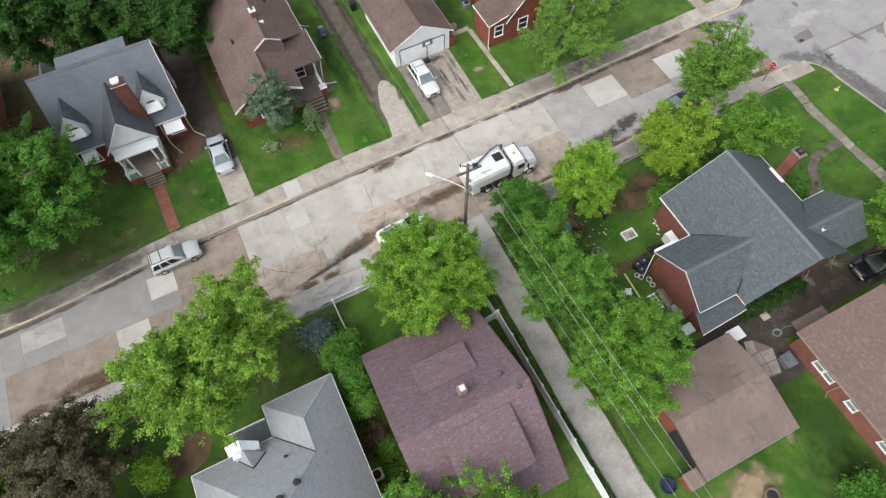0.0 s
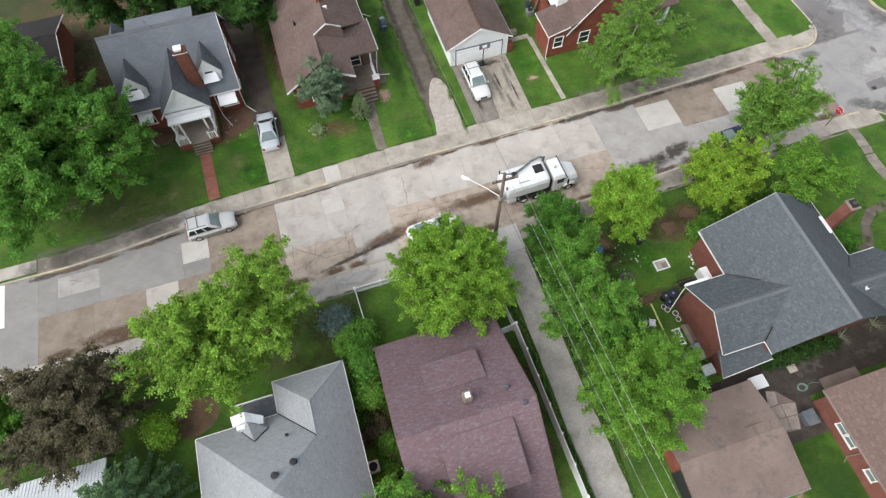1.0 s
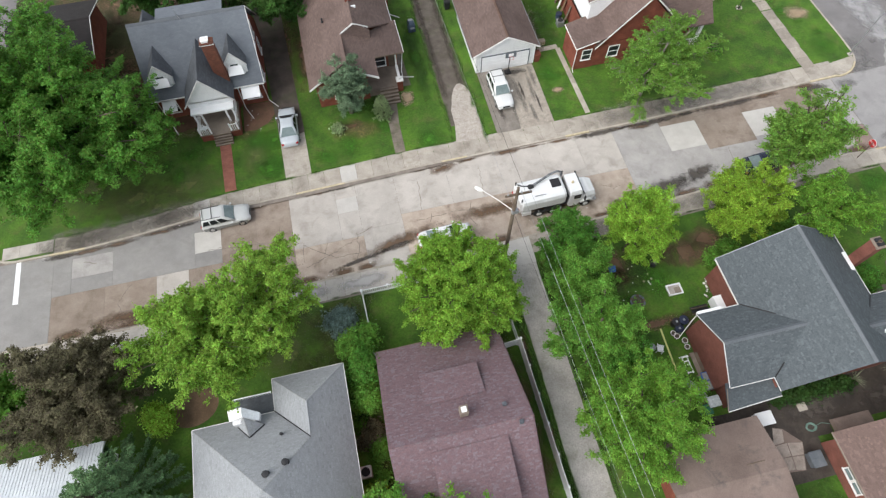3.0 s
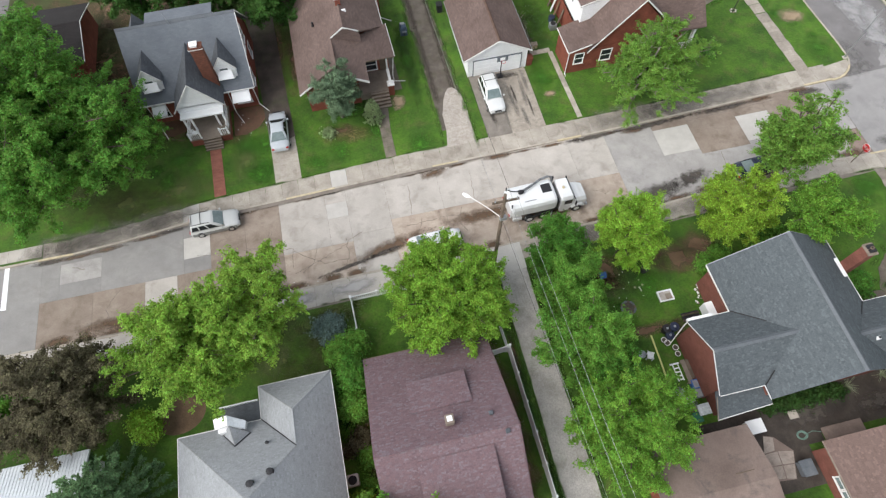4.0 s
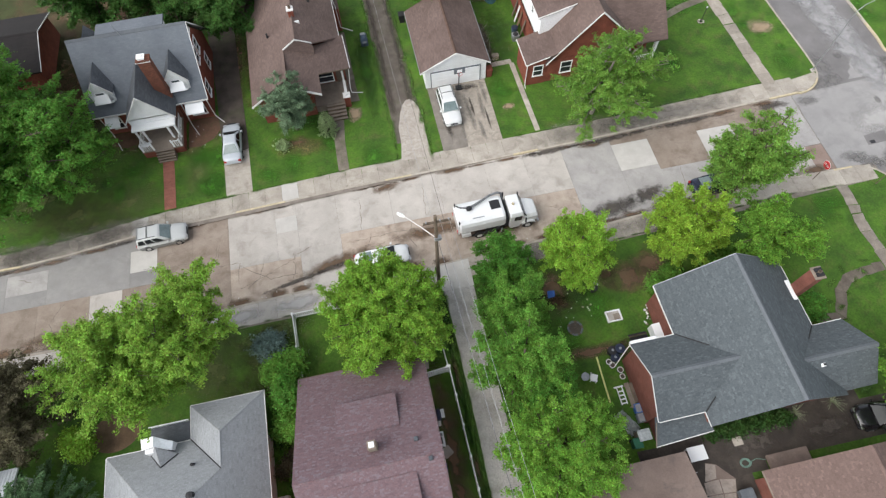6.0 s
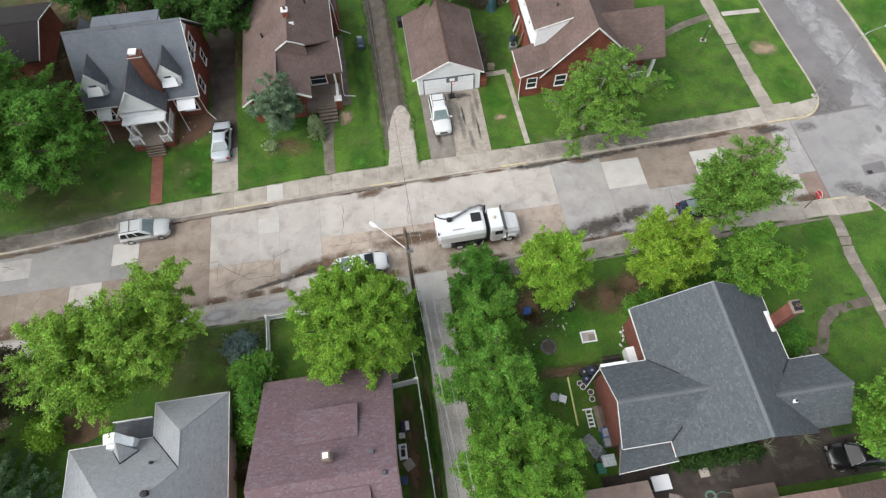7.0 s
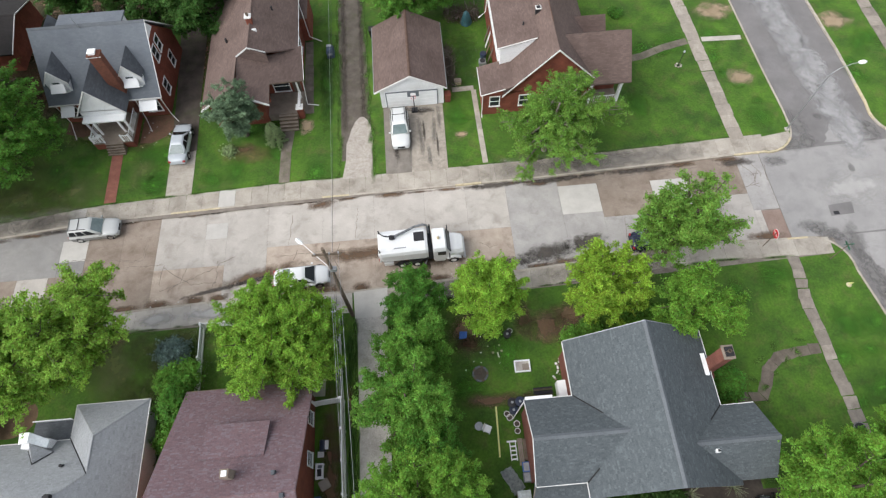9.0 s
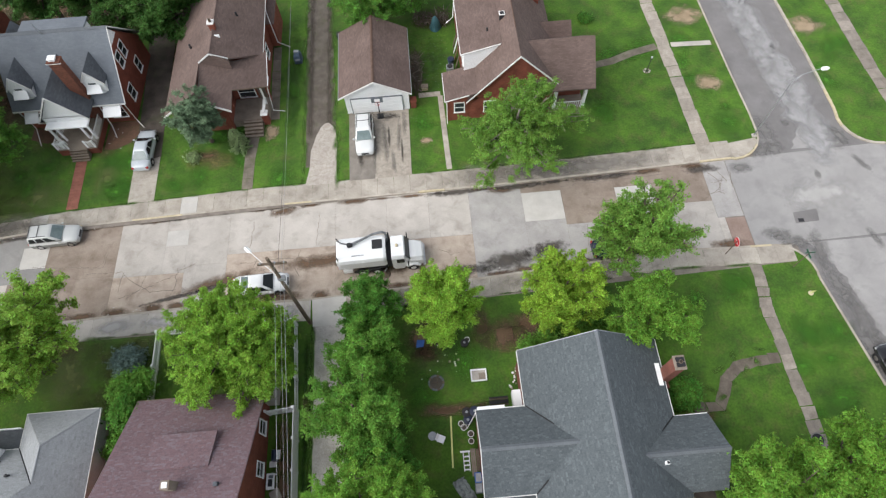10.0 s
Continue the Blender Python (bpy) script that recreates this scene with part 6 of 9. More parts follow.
def house_grey():
    h = thing("house", "house with light grey hipped shingle roof", "house", (-8.6, 6, 0.1))
    m = M["roof_grey"]
    walls(h, -13.7, -3.5, 0.6, 10.8, 3.0, M["siding"])
    walls(h, -7.95, -3.9, 10.5, 13.2, 3.0, M["siding"], name="wing_wall")
    x0, x1, y0, y1, ze, s = -14.15, -3.1, 0.2, 11.25, 3.1, 0.68
    xm, ym = (x0 + x1) / 2, (y0 + y1) / 2
    za = ze + (x1 - x0) / 2 * s
    for p, q in (((x0, y0), (x1, y0)), ((x1, y0), (x1, y1)), ((x1, y1), (x0, y1)), ((x0, y1), (x0, y0))):
        pieces("roof_slope", [[(*p, ze), (*q, ze), (xm, ym, za)]], 0.14, m, h)
    wx0, wx1, wy = -8.35, -3.12, 13.65
    wm, hw = (wx0 + wx1) / 2, (wx1 - wx0) / 2
    zw = ze + hw * s
    w = pieces("wing_roof", [[(wx0, wy, ze), (wx1, wy, ze), (wm, wy - hw, zw)], [(wx1, wy, ze), (wx1, 8.6, ze), (wm, 8.6, zw), (wm, wy - hw, zw)], [(wx0, 8.6, ze), (wx0, wy, ze), (wm, wy - hw, zw), (wm, 8.6, zw)]], 0.14, m, h)
    part("ridge_cap", tube([(wx1, wy, ze - 0.03), (wm, wy - hw, zw - 0.03), (wm, 8.9, zw - 0.03)], 0.08, seg=8), TABS[m][0], w)
    trim_line(h, [(x0, y1 + 0.03, ze), (wx0, y1 + 0.03, ze), (wx0 - 0.02, wy + 0.02, ze), (wx1 + 0.03, wy + 0.02, ze), (x1 + 0.03, y0, ze)], 0.06, name="gutter")
    trim_line(h, [(x0 - 0.03, y1, ze), (x0 - 0.03, y0, ze)], 0.06, name="gutter")
    p = part("porch_roof", box(-11.2, -8.4, 11.3, 12.7, 2.85, 2.98), M["roof_dark"], h, "dark flat porch roof")
    railing(h, (-11.15, 12.67), (-8.45, 12.67), 2.98, 3.4, 15)
    d = part("dormer", box(-11.0, -9.3, 10.7, 11.3, 3.0, 4.2), M["siding"], h, "white gabled dormer")
    part("dormer_roof", slab([(-11.3, 11.75, 4.25), (-10.15, 11.62, 4.9), (-10.15, 10.95, 4.9), (-11.2, 11.0, 4.25)], 0.07), M["white"], d, "white metal roof sheet")
    # same white metal; its greyer material paints the slope's shade
    part("dormer_roof", slab([(-10.15, 11.62, 4.9), (-9.08, 11.15, 4.25), (-9.18, 10.6, 4.25), (-10.15, 10.95, 4.9)], 0.07), M["ribbed"], d, "white metal roof sheet, east slope greyed for shade")
    saddle = [(-10.12, 10.97, 4.72), (-9.9, 9.6, 4.26), (-10.85, 10.65, 3.55), (-8.95, 10.4, 3.72)]
    pieces("saddle_roof", [[saddle[0], saddle[1], saddle[2]], [saddle[0], saddle[3], saddle[1]]], 0.1, m, d)
    for a, c in ((saddle[2], saddle[1]), (saddle[1], saddle[3])):
        part("valley", tube([Vector(a) + Vector((0, 0, 0.05)), Vector(c) + Vector((0, 0, 0.05))], 0.035, seg=6), M["dark"], d, "dark valley flashing")
    part("valley", tube([(wx0, y1 + 0.05, ze + 0.04), (wm, y1 - hw, zw + 0.04)], 0.035, seg=6), M["dark"], h, "dark valley flashing")
    for vx, vy in ((-7.3, 7.2), (-8.5, 6.7)):
        roof_vent(h, vx, vy, 5.84 if vx > -8 else 6.18, 0.16)
    roof_vent(h, -7.7, 9.3, 4.4, 0.08)
    return h


def house_ribbed():
    h = thing("house", "low house with white ribbed metal roof", "house", (-26, 7, 0.1))
    walls(h, -32, -20.7, 2.5, 11.6, 2.9, M["siding"], ("x", 4.3, 7))
    r = gable_roof(h, -32.5, -20.25, 2, 12.0, 3.0, 4.5, "x", M["ribbed"], 7)
    for k in range(53):
        x = -32.4 + 0.23 * k
        part("rib", slab([(x, 7, 4.518), (x + 0.035, 7, 4.518), (x + 0.035, 12.02, 3.018), (x, 12.02, 3.018)], 0.03), M["ribbed"], r)
    return h


def house_pink():
    h = thing("house", "brick house with faded pinkish-brown shingle roof", "house", (35.5, -6, 0.1))
    walls(h, 30.05, 41.0, -14.5, 0.55, 2.8, M["brick_orange"], ("y", 5.4, 35.5))
    gable_roof(h, 29.6, 41.4, -15, 1.0, 2.75, 5.7, "y", M["roof_pink"], 35.5)
    trim_line(h, [(29.57, 1.0, 2.75), (29.57, -15, 2.75)], 0.06, "step", name="gutter")
    for wy in (-1.8, -2.75, -5.1, -8.3):
        window(h, 30.05, wy, 1.3, 0.75, 0.95, "w", "trim", 2, "sky_tint_glass")
    part("porch", box(31.5, 34.5, 0.55, 1.9, 0.05, 0.55, bevel=0.03), M["pad"], h)
    downspout(h, [(30.0, -3.6, 2.6), (29.95, -3.6, 0.5), (29.6, -3.9, 0.3)], "step")
    roof_vent(h, 31.6, -5.5, 3.7, 0.1)
    return h


def garage_flat():
    h = thing("garage", "garage with low stained brown membrane roof", "garage", (21, -0.6, 0.1))
    walls(h, 17.5, 24.7, -4.1, 2.9, 2.3, M["brick"], ("x", 3.1, -0.35))
    gable_roof(h, 17.1, 25.15, -4.45, 3.3, 2.4, 3.3, "x", M["roof_flat"], -0.35, cap=False)
    trim_line(h, [(17.1, -4.48, 2.42), (25.15, -4.48, 2.42)], 0.05, "steel", name="gutter")
    trim_line(h, [(17.07, -4.45, 2.4), (17.07, -0.35, 3.3)], 0.06, "timber")
    part("side_door", box(17.42, 17.52, -3.4, -0.8, 0.1, 2.1), M["dark"], h)
    part("side_bunker", box(16.3, 17.4, -4.6, -3.6, 0.1, 1.2), M["brick"], h)
    part("bunker_top", box(16.2, 17.45, -4.7, -3.5, 1.2, 1.3, bevel=0.02), M["pad"], h)
    part("roof_seam", box(22.6, 23.9, 0.35, 0.42, 3.12, 3.17), M["timber"], h)
    return h


def garage_dark():
    h = thing("garage", "dark-roofed brick garage at the back of a yard", "garage", (-26.7, 54.5, 0.1))
    walls(h, -30.4, -23.0, 50.6, 58.4, 2.6, M["brick"], ("x", 3.75, 54.5))
    gable_roof(h, -30.8, -22.65, 50.2, 58.8, 2.7, 4.0, "x", M["roof_black"], 54.5)
    trim_line(h, [(-22.62, 50.2, 2.72), (-22.62, 54.5, 4.02), (-22.62, 58.8, 2.72)], 0.05)
    return h


for build in (house_cape, house_bungalow, garage_white, house_brick_corner, house_slate, house_red, house_grey, house_ribbed, house_pink, garage_flat, garage_dark):
    build()

# ---- trees and shrubs ----
def leaf_mesh(name, p, nrm, size, material, rng):
    """Small pointed leaves at the points p, facing nrm, as one mesh."""
    count = len(p)
    nrm = nrm / np.linalg.norm(nrm, axis=1)[:, None]
    a = np.cross(nrm, rng.normal(size=(count, 3)))
    a /= np.linalg.norm(a, axis=1)[:, None] + 1e-9
    b = np.cross(nrm, a)
    s = size * (0.55 + 0.9 * rng.random(count))[:, None]
    v = np.empty((count, 3, 3))
    v[:, 0] = p + a * s * 1.1
    v[:, 1], v[:, 2] = p - a * s * 0.75 - b * s * 0.66 - nrm * s * 0.15, p - a * s * 0.75 + b * s * 0.66 - nrm * s * 0.15
    me = bpy.data.meshes.new(name)
    me.vertices.add(3 * count)
    me.vertices.foreach_set("co", v.ravel())
    me.loops.add(3 * count)
    me.loops.foreach_set("vertex_index", np.arange(3 * count))
    me.polygons.add(count)
    me.polygons.foreach_set("loop_start", np.arange(0, 3 * count, 3))
    me.update(calc_edges=True)
    me.materials.append(material)
    return me


def leaf_cloud(name, centres, radii, count, size, material, seed, flat=0.75, droop=0.0):
    """Leaves in small clusters on the shells of lobes, as one mesh."""
    rng = np.random.default_rng(seed)
    centres, radii = np.array(centres, float), np.array(radii, float)
    share = radii ** 2 / (radii ** 2).sum()
    twigs = max(40, count // 26)
    pick = rng.choice(len(radii), twigs, p=share)
    d = rng.normal(size=(twigs, 3))
    d[:, 2] = d[:, 2] * 0.85 + 0.3
    d /= np.linalg.norm(d, axis=1)[:, None]
    r = radii[pick] * (0.5 + 0.65 * rng.random(twigs) ** 0.7)
    tip = centres[pick] + d * r[:, None] * np.array([1, 1, flat])
    tip[:, 2] -= droop * rng.random(twigs) * np.linalg.norm(d[:, :2], axis=1)
    which = rng.integers(0, twigs, count)
    spread = (size * 2.3 * (0.6 + 0.8 * rng.random(twigs)))[which]
    p = tip[which] + rng.normal(size=(count, 3)) * spread[:, None] * np.array([1, 1, 0.6])
    return leaf_mesh(name, p, d[which] * 0.6 + rng.normal(size=(count, 3)) * 0.5 + np.array([0, 0, 0.8]), size, material, rng)


FINER = (1.7, 0.84)


def tree(x, y, h, r, material, label, seed, count=26000, low=0.28, size=0.15, lobes=16, lean=(0, 0), squash=1.0, name="tree", bark="bark", bare=0.0, ragged=0.2, masses=None):
    """A broadleaf tree: trunk, limbs of uneven length, side branches on each limb, leafy sprays along the branches."""
    rng = np.random.default_rng(seed)
    t = thing(name, label, name.replace("_", " "), (x, y, 0.1))
    cx, cy = x + lean[0], y + lean[1]
    z0, z1 = h * low, h
    cz, rz = z0 + (z1 - z0) * 0.42, (z1 - z0) * 0.58
    centre, axes = np.array([cx, cy, cz]), np.array([r, r * squash, rz])
    top = np.array([cx, cy, h * 0.78])
    trunk = tube([(x, y, 0.0), (x + lean[0] * 0.15, y + lean[1] * 0.15, h * 0.2), (x + lean[0] * 0.5, y + lean[1] * 0.5, h * 0.45), tuple(top)], 0.03 * h, 0.008 * h, 9)
    tr = part("trunk", trunk, M[bark], t)
    masses = [(np.array(m[:3], float), np.array(m[3:], float)) for m in masses] if masses else [(centre, axes)]
    count, size = int(count * FINER[0]), size * FINER[1]
    share = [sum((m[1] ** 2).sum() for m in masses[:k + 1]) / sum((m[1] ** 2).sum() for m in masses) for k in range(len(masses))]
    starts, dirs, lens = [], [], []
    twig_mesh = bmesh.new()
    for i in range(lobes):
        centre, axes = masses[next(k for k, q in enumerate(share) if (i * 0.7549) % 1 <= q)]
        a = i * 2.399 + rng.uniform(-0.45, 0.45)
        zz = 0.97 - 1.5 * (i + 0.5) / lobes + rng.uniform(-0.12, 0.12)
        k = math.sqrt(max(0.03, 1 - min(1, zz * zz)))
        reach = rng.uniform(0.84 - ragged, 0.84) if i % 3 else rng.uniform(0.8, 0.95)
        out = np.array([math.cos(a) * k, math.sin(a) * k, zz])
        end = centre + out * axes * reach
        f = rng.uniform(0.2, 0.55)
        s = np.array([x + lean[0] * f, y + lean[1] * f, min(h * f, end[2] - 0.02 * h)])
        mid = (s + end) / 2 + np.array([0, 0, 0.05 * h]) + rng.normal(size=3) * 0.03 * r
        part("limb", tube([s, mid, end], 0.010 * h, 0.003 * h, 6), M[bark], tr)
        for j in range(12):
            u = rng.uniform(0.3, 1.0)
            p = (1 - u) ** 2 * s + 2 * u * (1 - u) * mid + u * u * end
            d = out * 0.75 + rng.normal(size=3) * np.array([0.85, 0.85, 0.6]) + np.array([0, 0, 0.15])
            d /= np.linalg.norm(d)
            ln = min(r, 1.3 * axes[0]) * rng.uniform(0.18, 0.42)
            q = p + d * ln
            over = np.linalg.norm((q - centre) / axes)
            if over > 1.1:
                ln *= 0.6
                q = p + d * ln
            tube([p, (p + q) / 2 + rng.normal(size=3) * 0.04 * ln, q], 0.014 + 0.001 * h, 0.006, 4, twig_mesh)
            if rng.random() >= bare:
                starts.append(p)
                dirs.append(d)
                lens.append(ln)
    part("branchwork", twig_mesh, M[bark], tr)["kind"] = "stuff"
    starts, dirs, lens = np.array(starts), np.array(dirs), np.array(lens)
    sprays = max(60, count // 20)
    b = rng.choice(len(lens), sprays, p=lens / lens.sum())
    u = 0.15 + 0.95 * rng.random(sprays)
    foot = starts[b] + dirs[b] * (lens[b] * u)[:, None]
    sd = dirs[b] * 0.6 + rng.normal(size=(sprays, 3)) * np.array([0.75, 0.75, 0.35])
    sd /= np.linalg.norm(sd, axis=1)[:, None]
    sl = (2.5 + 4.0 * rng.random(sprays)) * size
    w = rng.integers(0, sprays, count)
    along_ = rng.random(count)
    p = foot[w] + sd[w] * (sl[w] * along_)[:, None] + rng.normal(size=(count, 3)) * size * np.array([1.5, 1.5, 0.6])
    p[:, 2] -= 0.25 * sl[w] * along_ ** 2
    me = leaf_mesh("crown", p, sd[w] * 0.35 + rng.normal(size=(count, 3)) * 0.45 + np.array([0, 0, 1.0]), size, M[material], rng)
    me.transform(Matrix.Translation((-x, -y, -0.1)))
    ob = new("crown", me)
    ob.parent = t
    return t


def conifer(x, y, h, r, material, label, seed, count=16000, size=0.13, name="conifer"):
    """Tiers of drooping branches, each feathered with short sprays."""
    rng = np.random.default_rng(seed)
    t = thing(name, label, name, (x, y, 0.1))
    tr = part("trunk", tube([(x, y, 0), (x, y, h * 0.5), (x, y, h * 0.96)], 0.03 * h, 0.006 * h, 8), M["bark"], t)
    n = 120
    count, size = int(count * 1.5), size * 0.82
    foot, tips = [], []
    for i in range(n):
        u = (i + 0.5) / n
        k = r * (1 - u) ** 0.75 * rng.uniform(0.75, 1.1) + 0.15
        a = i * 2.399 + rng.uniform(-0.3, 0.3)
        z = h * (0.14 + 0.84 * u)
        foot.append((x, y, z))
        tips.append((x + math.cos(a) * k, y + math.sin(a) * k, z - 0.12 * k + 0.1))
        if i % 3 == 0:
            part("limb", tube([foot[-1], tips[-1]], 0.03, 0.008, 5), M["bark"], tr)
    foot, tips = np.array(foot), np.array(tips)
    ln = np.linalg.norm(tips - foot, axis=1)
    sprays = count // 16
    b = rng.choice(n, sprays, p=ln / ln.sum())
    u = 0.25 + 0.75 * rng.random(sprays) ** 0.7
    d = (tips - foot)[b] / ln[b][:, None]
    o = foot[b] + (tips - foot)[b] * u[:, None]
    side = np.cross(d, np.array([0, 0, 1.0])) * rng.choice((-1, 1), sprays)[:, None]
    sd = d * 0.8 + side * rng.uniform(0.2, 1.0, sprays)[:, None] + np.array([0, 0, 1.0]) * rng.normal(0, 0.2, sprays)[:, None]
    sl = size * rng.uniform(2.5, 5.0, sprays)
    w = rng.integers(0, sprays, count)
    s = rng.random(count)
    p = o[w] + sd[w] * (sl[w] * s)[:, None] + rng.normal(size=(count, 3)) * size * 0.45
    me = leaf_mesh("crown", p, sd[w] * 0.2 + rng.normal(size=(count, 3)) * 0.5 + np.array([0, 0, 0.9]), size, M[material], rng)
    me.transform(Matrix.Translation((-x, -y, -0.1)))
    ob = new("crown", me)
    ob.parent = t
    return t


def shrub(x, y, h, r, material, label, seed, count=3500, size=0.09, squash=1.0):
    rng = random.Random(seed)
    t = thing("shrub", label, "shrub", (x, y, 0.1))
    cs = [(x + rng.uniform(-0.5, 0.5) * r, y + rng.uniform(-0.5, 0.5) * r * squash, h * rng.uniform(0.35, 0.68)) for _ in range(9)]
    rs = [min(r, h) * rng.uniform(0.38, 0.58) for _ in cs]
    for c in cs[:5]:
        s = part("stem", tube([(x, y, 0.05), ((x + c[0]) / 2, (y + c[1]) / 2, h * 0.35), c], 0.03, 0.012, 5), M["bark"], t)
    me = leaf_cloud("foliage", cs, rs, count, size, M[material], seed, 0.95)
    me.transform(Matrix.Translation((-x, -y, -0.1)))
    ob = new("foliage", me)
    ob.parent = t
    return t


tree(-22.6, 37.5, 13.5, 8.5, "leaf_maple", "large dark green maple tree over the front lawn", 1, 205000, 0.15, 0.122, 116, ragged=0.1, masses=((-18.3, 38.0, 5.6, 4.4, 5.6, 4.4), (-21.9, 36.6, 7.0, 7.6, 8.4, 6.6), (-27.8, 42.0, 9.2, 7.4, 8.8, 6.4), (-24.6, 35.6, 9.0, 7.0, 7.0, 4.6)))
tree(-27.6, 16.2, 7.5, 3.0, "leaf_mid", "green tree beside the ribbed-roofed house", 26, 24000, 0.15, 0.1, 18)
tree(-9.8, 17.7, 10.4, 6.2, "leaf_spring", "broad fresh green tree with yellowish new leaves", 2, 90000, 0.3, 0.1, 66, squash=0.9, bare=0.06, ragged=0.22, masses=((-7.5, 19.2, 7.0, 4.5, 3.7, 3.3), (-12.6, 16.0, 6.2, 5.1, 4.2, 3.2), (-9.6, 16.8, 7.0, 5.0, 4.4, 3.2)))
tree(6.65, 16.85, 9.0, 4.6, "leaf_sun", "dense rounded green tree before the red-roofed house", 3, 78000, 0.2, 0.088, 52, ragged=0.07)
tree(16.5, 19.8, 5.6, 2.6, "leaf_vine", "dense green bushy tree at the alley's mouth", 4, 30000, 0.08, 0.073, 18)
tree(16.2, 15.8, 7.0, 2.8, "leaf_mid", "tall green hedge tree along the alley", 5, 37500, 0.1, 0.077, 20)
tree(15.6, 11.6, 8.2, 3.5, "leaf_mid", "green hedge tree leaning over the alley", 6, 47500, 0.12, 0.082, 22)
tree(16.3, 4.7, 9.6, 4.0, "leaf_fresh", "rounded fresh green tree beside the alley", 7, 70000, 0.15, 0.078, 44, ragged=0.05)
tree(17.2, 8.2, 6.2, 2.4, "leaf_vine", "dark green hedge tree behind the alley", 8, 27500, 0.1, 0.077, 18)
tree(21.9, 18.9, 8.4, 2.8, "leaf_bright", "slender bright green tree in the side yard", 9, 36000, 0.2, 0.082, 30, ragged=0.08, lean=(0.25, 0.1))
tree(31.1, 19.1, 8.0, 3.15, "leaf_lime", "round yellow-green tree beside the pavement", 10, 46000, 0.2, 0.082, 44, ragged=0.04, lean=(0.2, 0.0))
tree(38.0, 22.9, 10.0, 3.6, "leaf_olive", "tall loose-crowned green street tree", 12, 27000, 0.32, 0.1, 34, ragged=0.3, masses=((35.3, 23.4, 6.4, 2.5, 2.1, 1.9), (38.5, 23.3, 7.2, 3.6, 2.9, 2.8), (36.4, 22.4, 6.4, 2.9, 2.7, 2.3)))
tree(38.0, 17.3, 7.2, 3.2, "leaf_fresh", "loose green tree behind the slate-roofed house", 13, 26000, 0.2, 0.095, 26, ragged=0.2, masses=((36.2, 17.3, 4.5, 2.6, 2.5, 2.0), (38.4, 16.8, 5.0, 2.7, 2.6, 2.1)))
tree(29.5, 34.9, 9.4, 5.1, "leaf_olive", "open-crowned green tree on the corner house's lawn", 14, 52000, 0.25, 0.088, 62, lean=(0.3, -0.6), squash=1.15, bark="bark_pale", bare=0.14, ragged=0.32, masses=((30.6, 35.3, 6.0, 4.3, 3.2, 2.7), (30.3, 32.2, 4.6, 3.5, 2.8, 2.2), (33.6, 34.9, 5.4, 2.8, 2.1, 1.7), (27.9, 33.9, 4.8, 2.6, 2.5, 1.9), (28.2, 31.4, 4.2, 3.0, 2.2, 1.9), (26.9, 34.9, 5.0, 2.4, 2.8, 2.0)))
tree(-21.7, 15.4, 8.8, 4.7, "leaf_plum", "dark purple-brown leaved tree", 15, 46000, 0.15, 0.095, 28, bare=0.12)
tree(3.0, -0.2, 9.2, 3.6, "leaf_fresh", "light green tree behind the red-roofed house", 16, 7000, 0.3, 0.095, 18, ragged=0.4)
tree(-1.6, 1.8, 8.2, 2.5, "leaf_mid", "light green tree between two houses", 17, 17000, 0.3, 0.1, 16)
tree(42.2, 3.6, 10.2, 3.5, "leaf_fresh", "light green tree at the end of the drive", 18, 34000, 0.25, 0.095, 24)
tree(47.0, 5.2, 10.2, 3.3, "leaf_fresh", "light green tree beside the side street's walk", 19, 30000, 0.25, 0.095, 22)
tree(17.4, 53.2, 8.4, 4.3, "leaf_maple", "green tree hanging over the white garage", 20, 36000, 0.2, 0.1, 30)
tree(21.6, 56.0, 8.0, 3.6, "leaf_maple", "green tree behind the corner house", 21, 24000, 0.15, 0.1, 24)
tree(-3.4, 53.8, 10.0, 4.4, "leaf_deep", "dark green tree behind the houses", 22, 36000, 0.12, 0.13, 24)
tree(-10.0, 57.0, 10.5, 4.8, "leaf_deep", "dark green tree behind the houses", 23, 36000, 0.12, 0.13, 24)
tree(-17.2, 58.0, 12.0, 4.8, "leaf_deep", "dark green tree behind the houses", 24, 32000, 0.15, 0.14, 24)
tree(-31.0, 43.6, 12.5, 6.0, "leaf_maple", "large dark green tree in the side yard", 25, 40000, 0.2, 0.14, 27)
tree(1.15, 39.5, 7.2, 2.3, "leaf_spruce", "grey-green rounded conifer on the bungalow's lawn", 30, 30000, 0.3, 0.075, 24, lean=(-0.1, -0.3), ragged=0.2)
conifer(-19.0, 7.7, 8.6, 4.9, "leaf_fir", "dense dark green fir beside the grey-roofed house", 31, 66000, 0.08)
conifer(4.15, 38.3, 2.9, 0.95, "leaf_pale", "small pale green pointed conifer beside the steps", 40, 12000, 0.05)
shrub(-3.1, 17.7, 1.9, 1.5, "leaf_blue", "low blue-grey juniper shrub", 41, 5000)
shrub(-0.4, 37.7, 0.8, 0.35, "leaf_pale", "small yellow-green shrub on the lawn", 42, 1400)
shrub(-17.0, 13.0, 3.0, 1.25, "leaf_bright", "rounded yellow-green shrub beside the dark tree", 43, 7000)
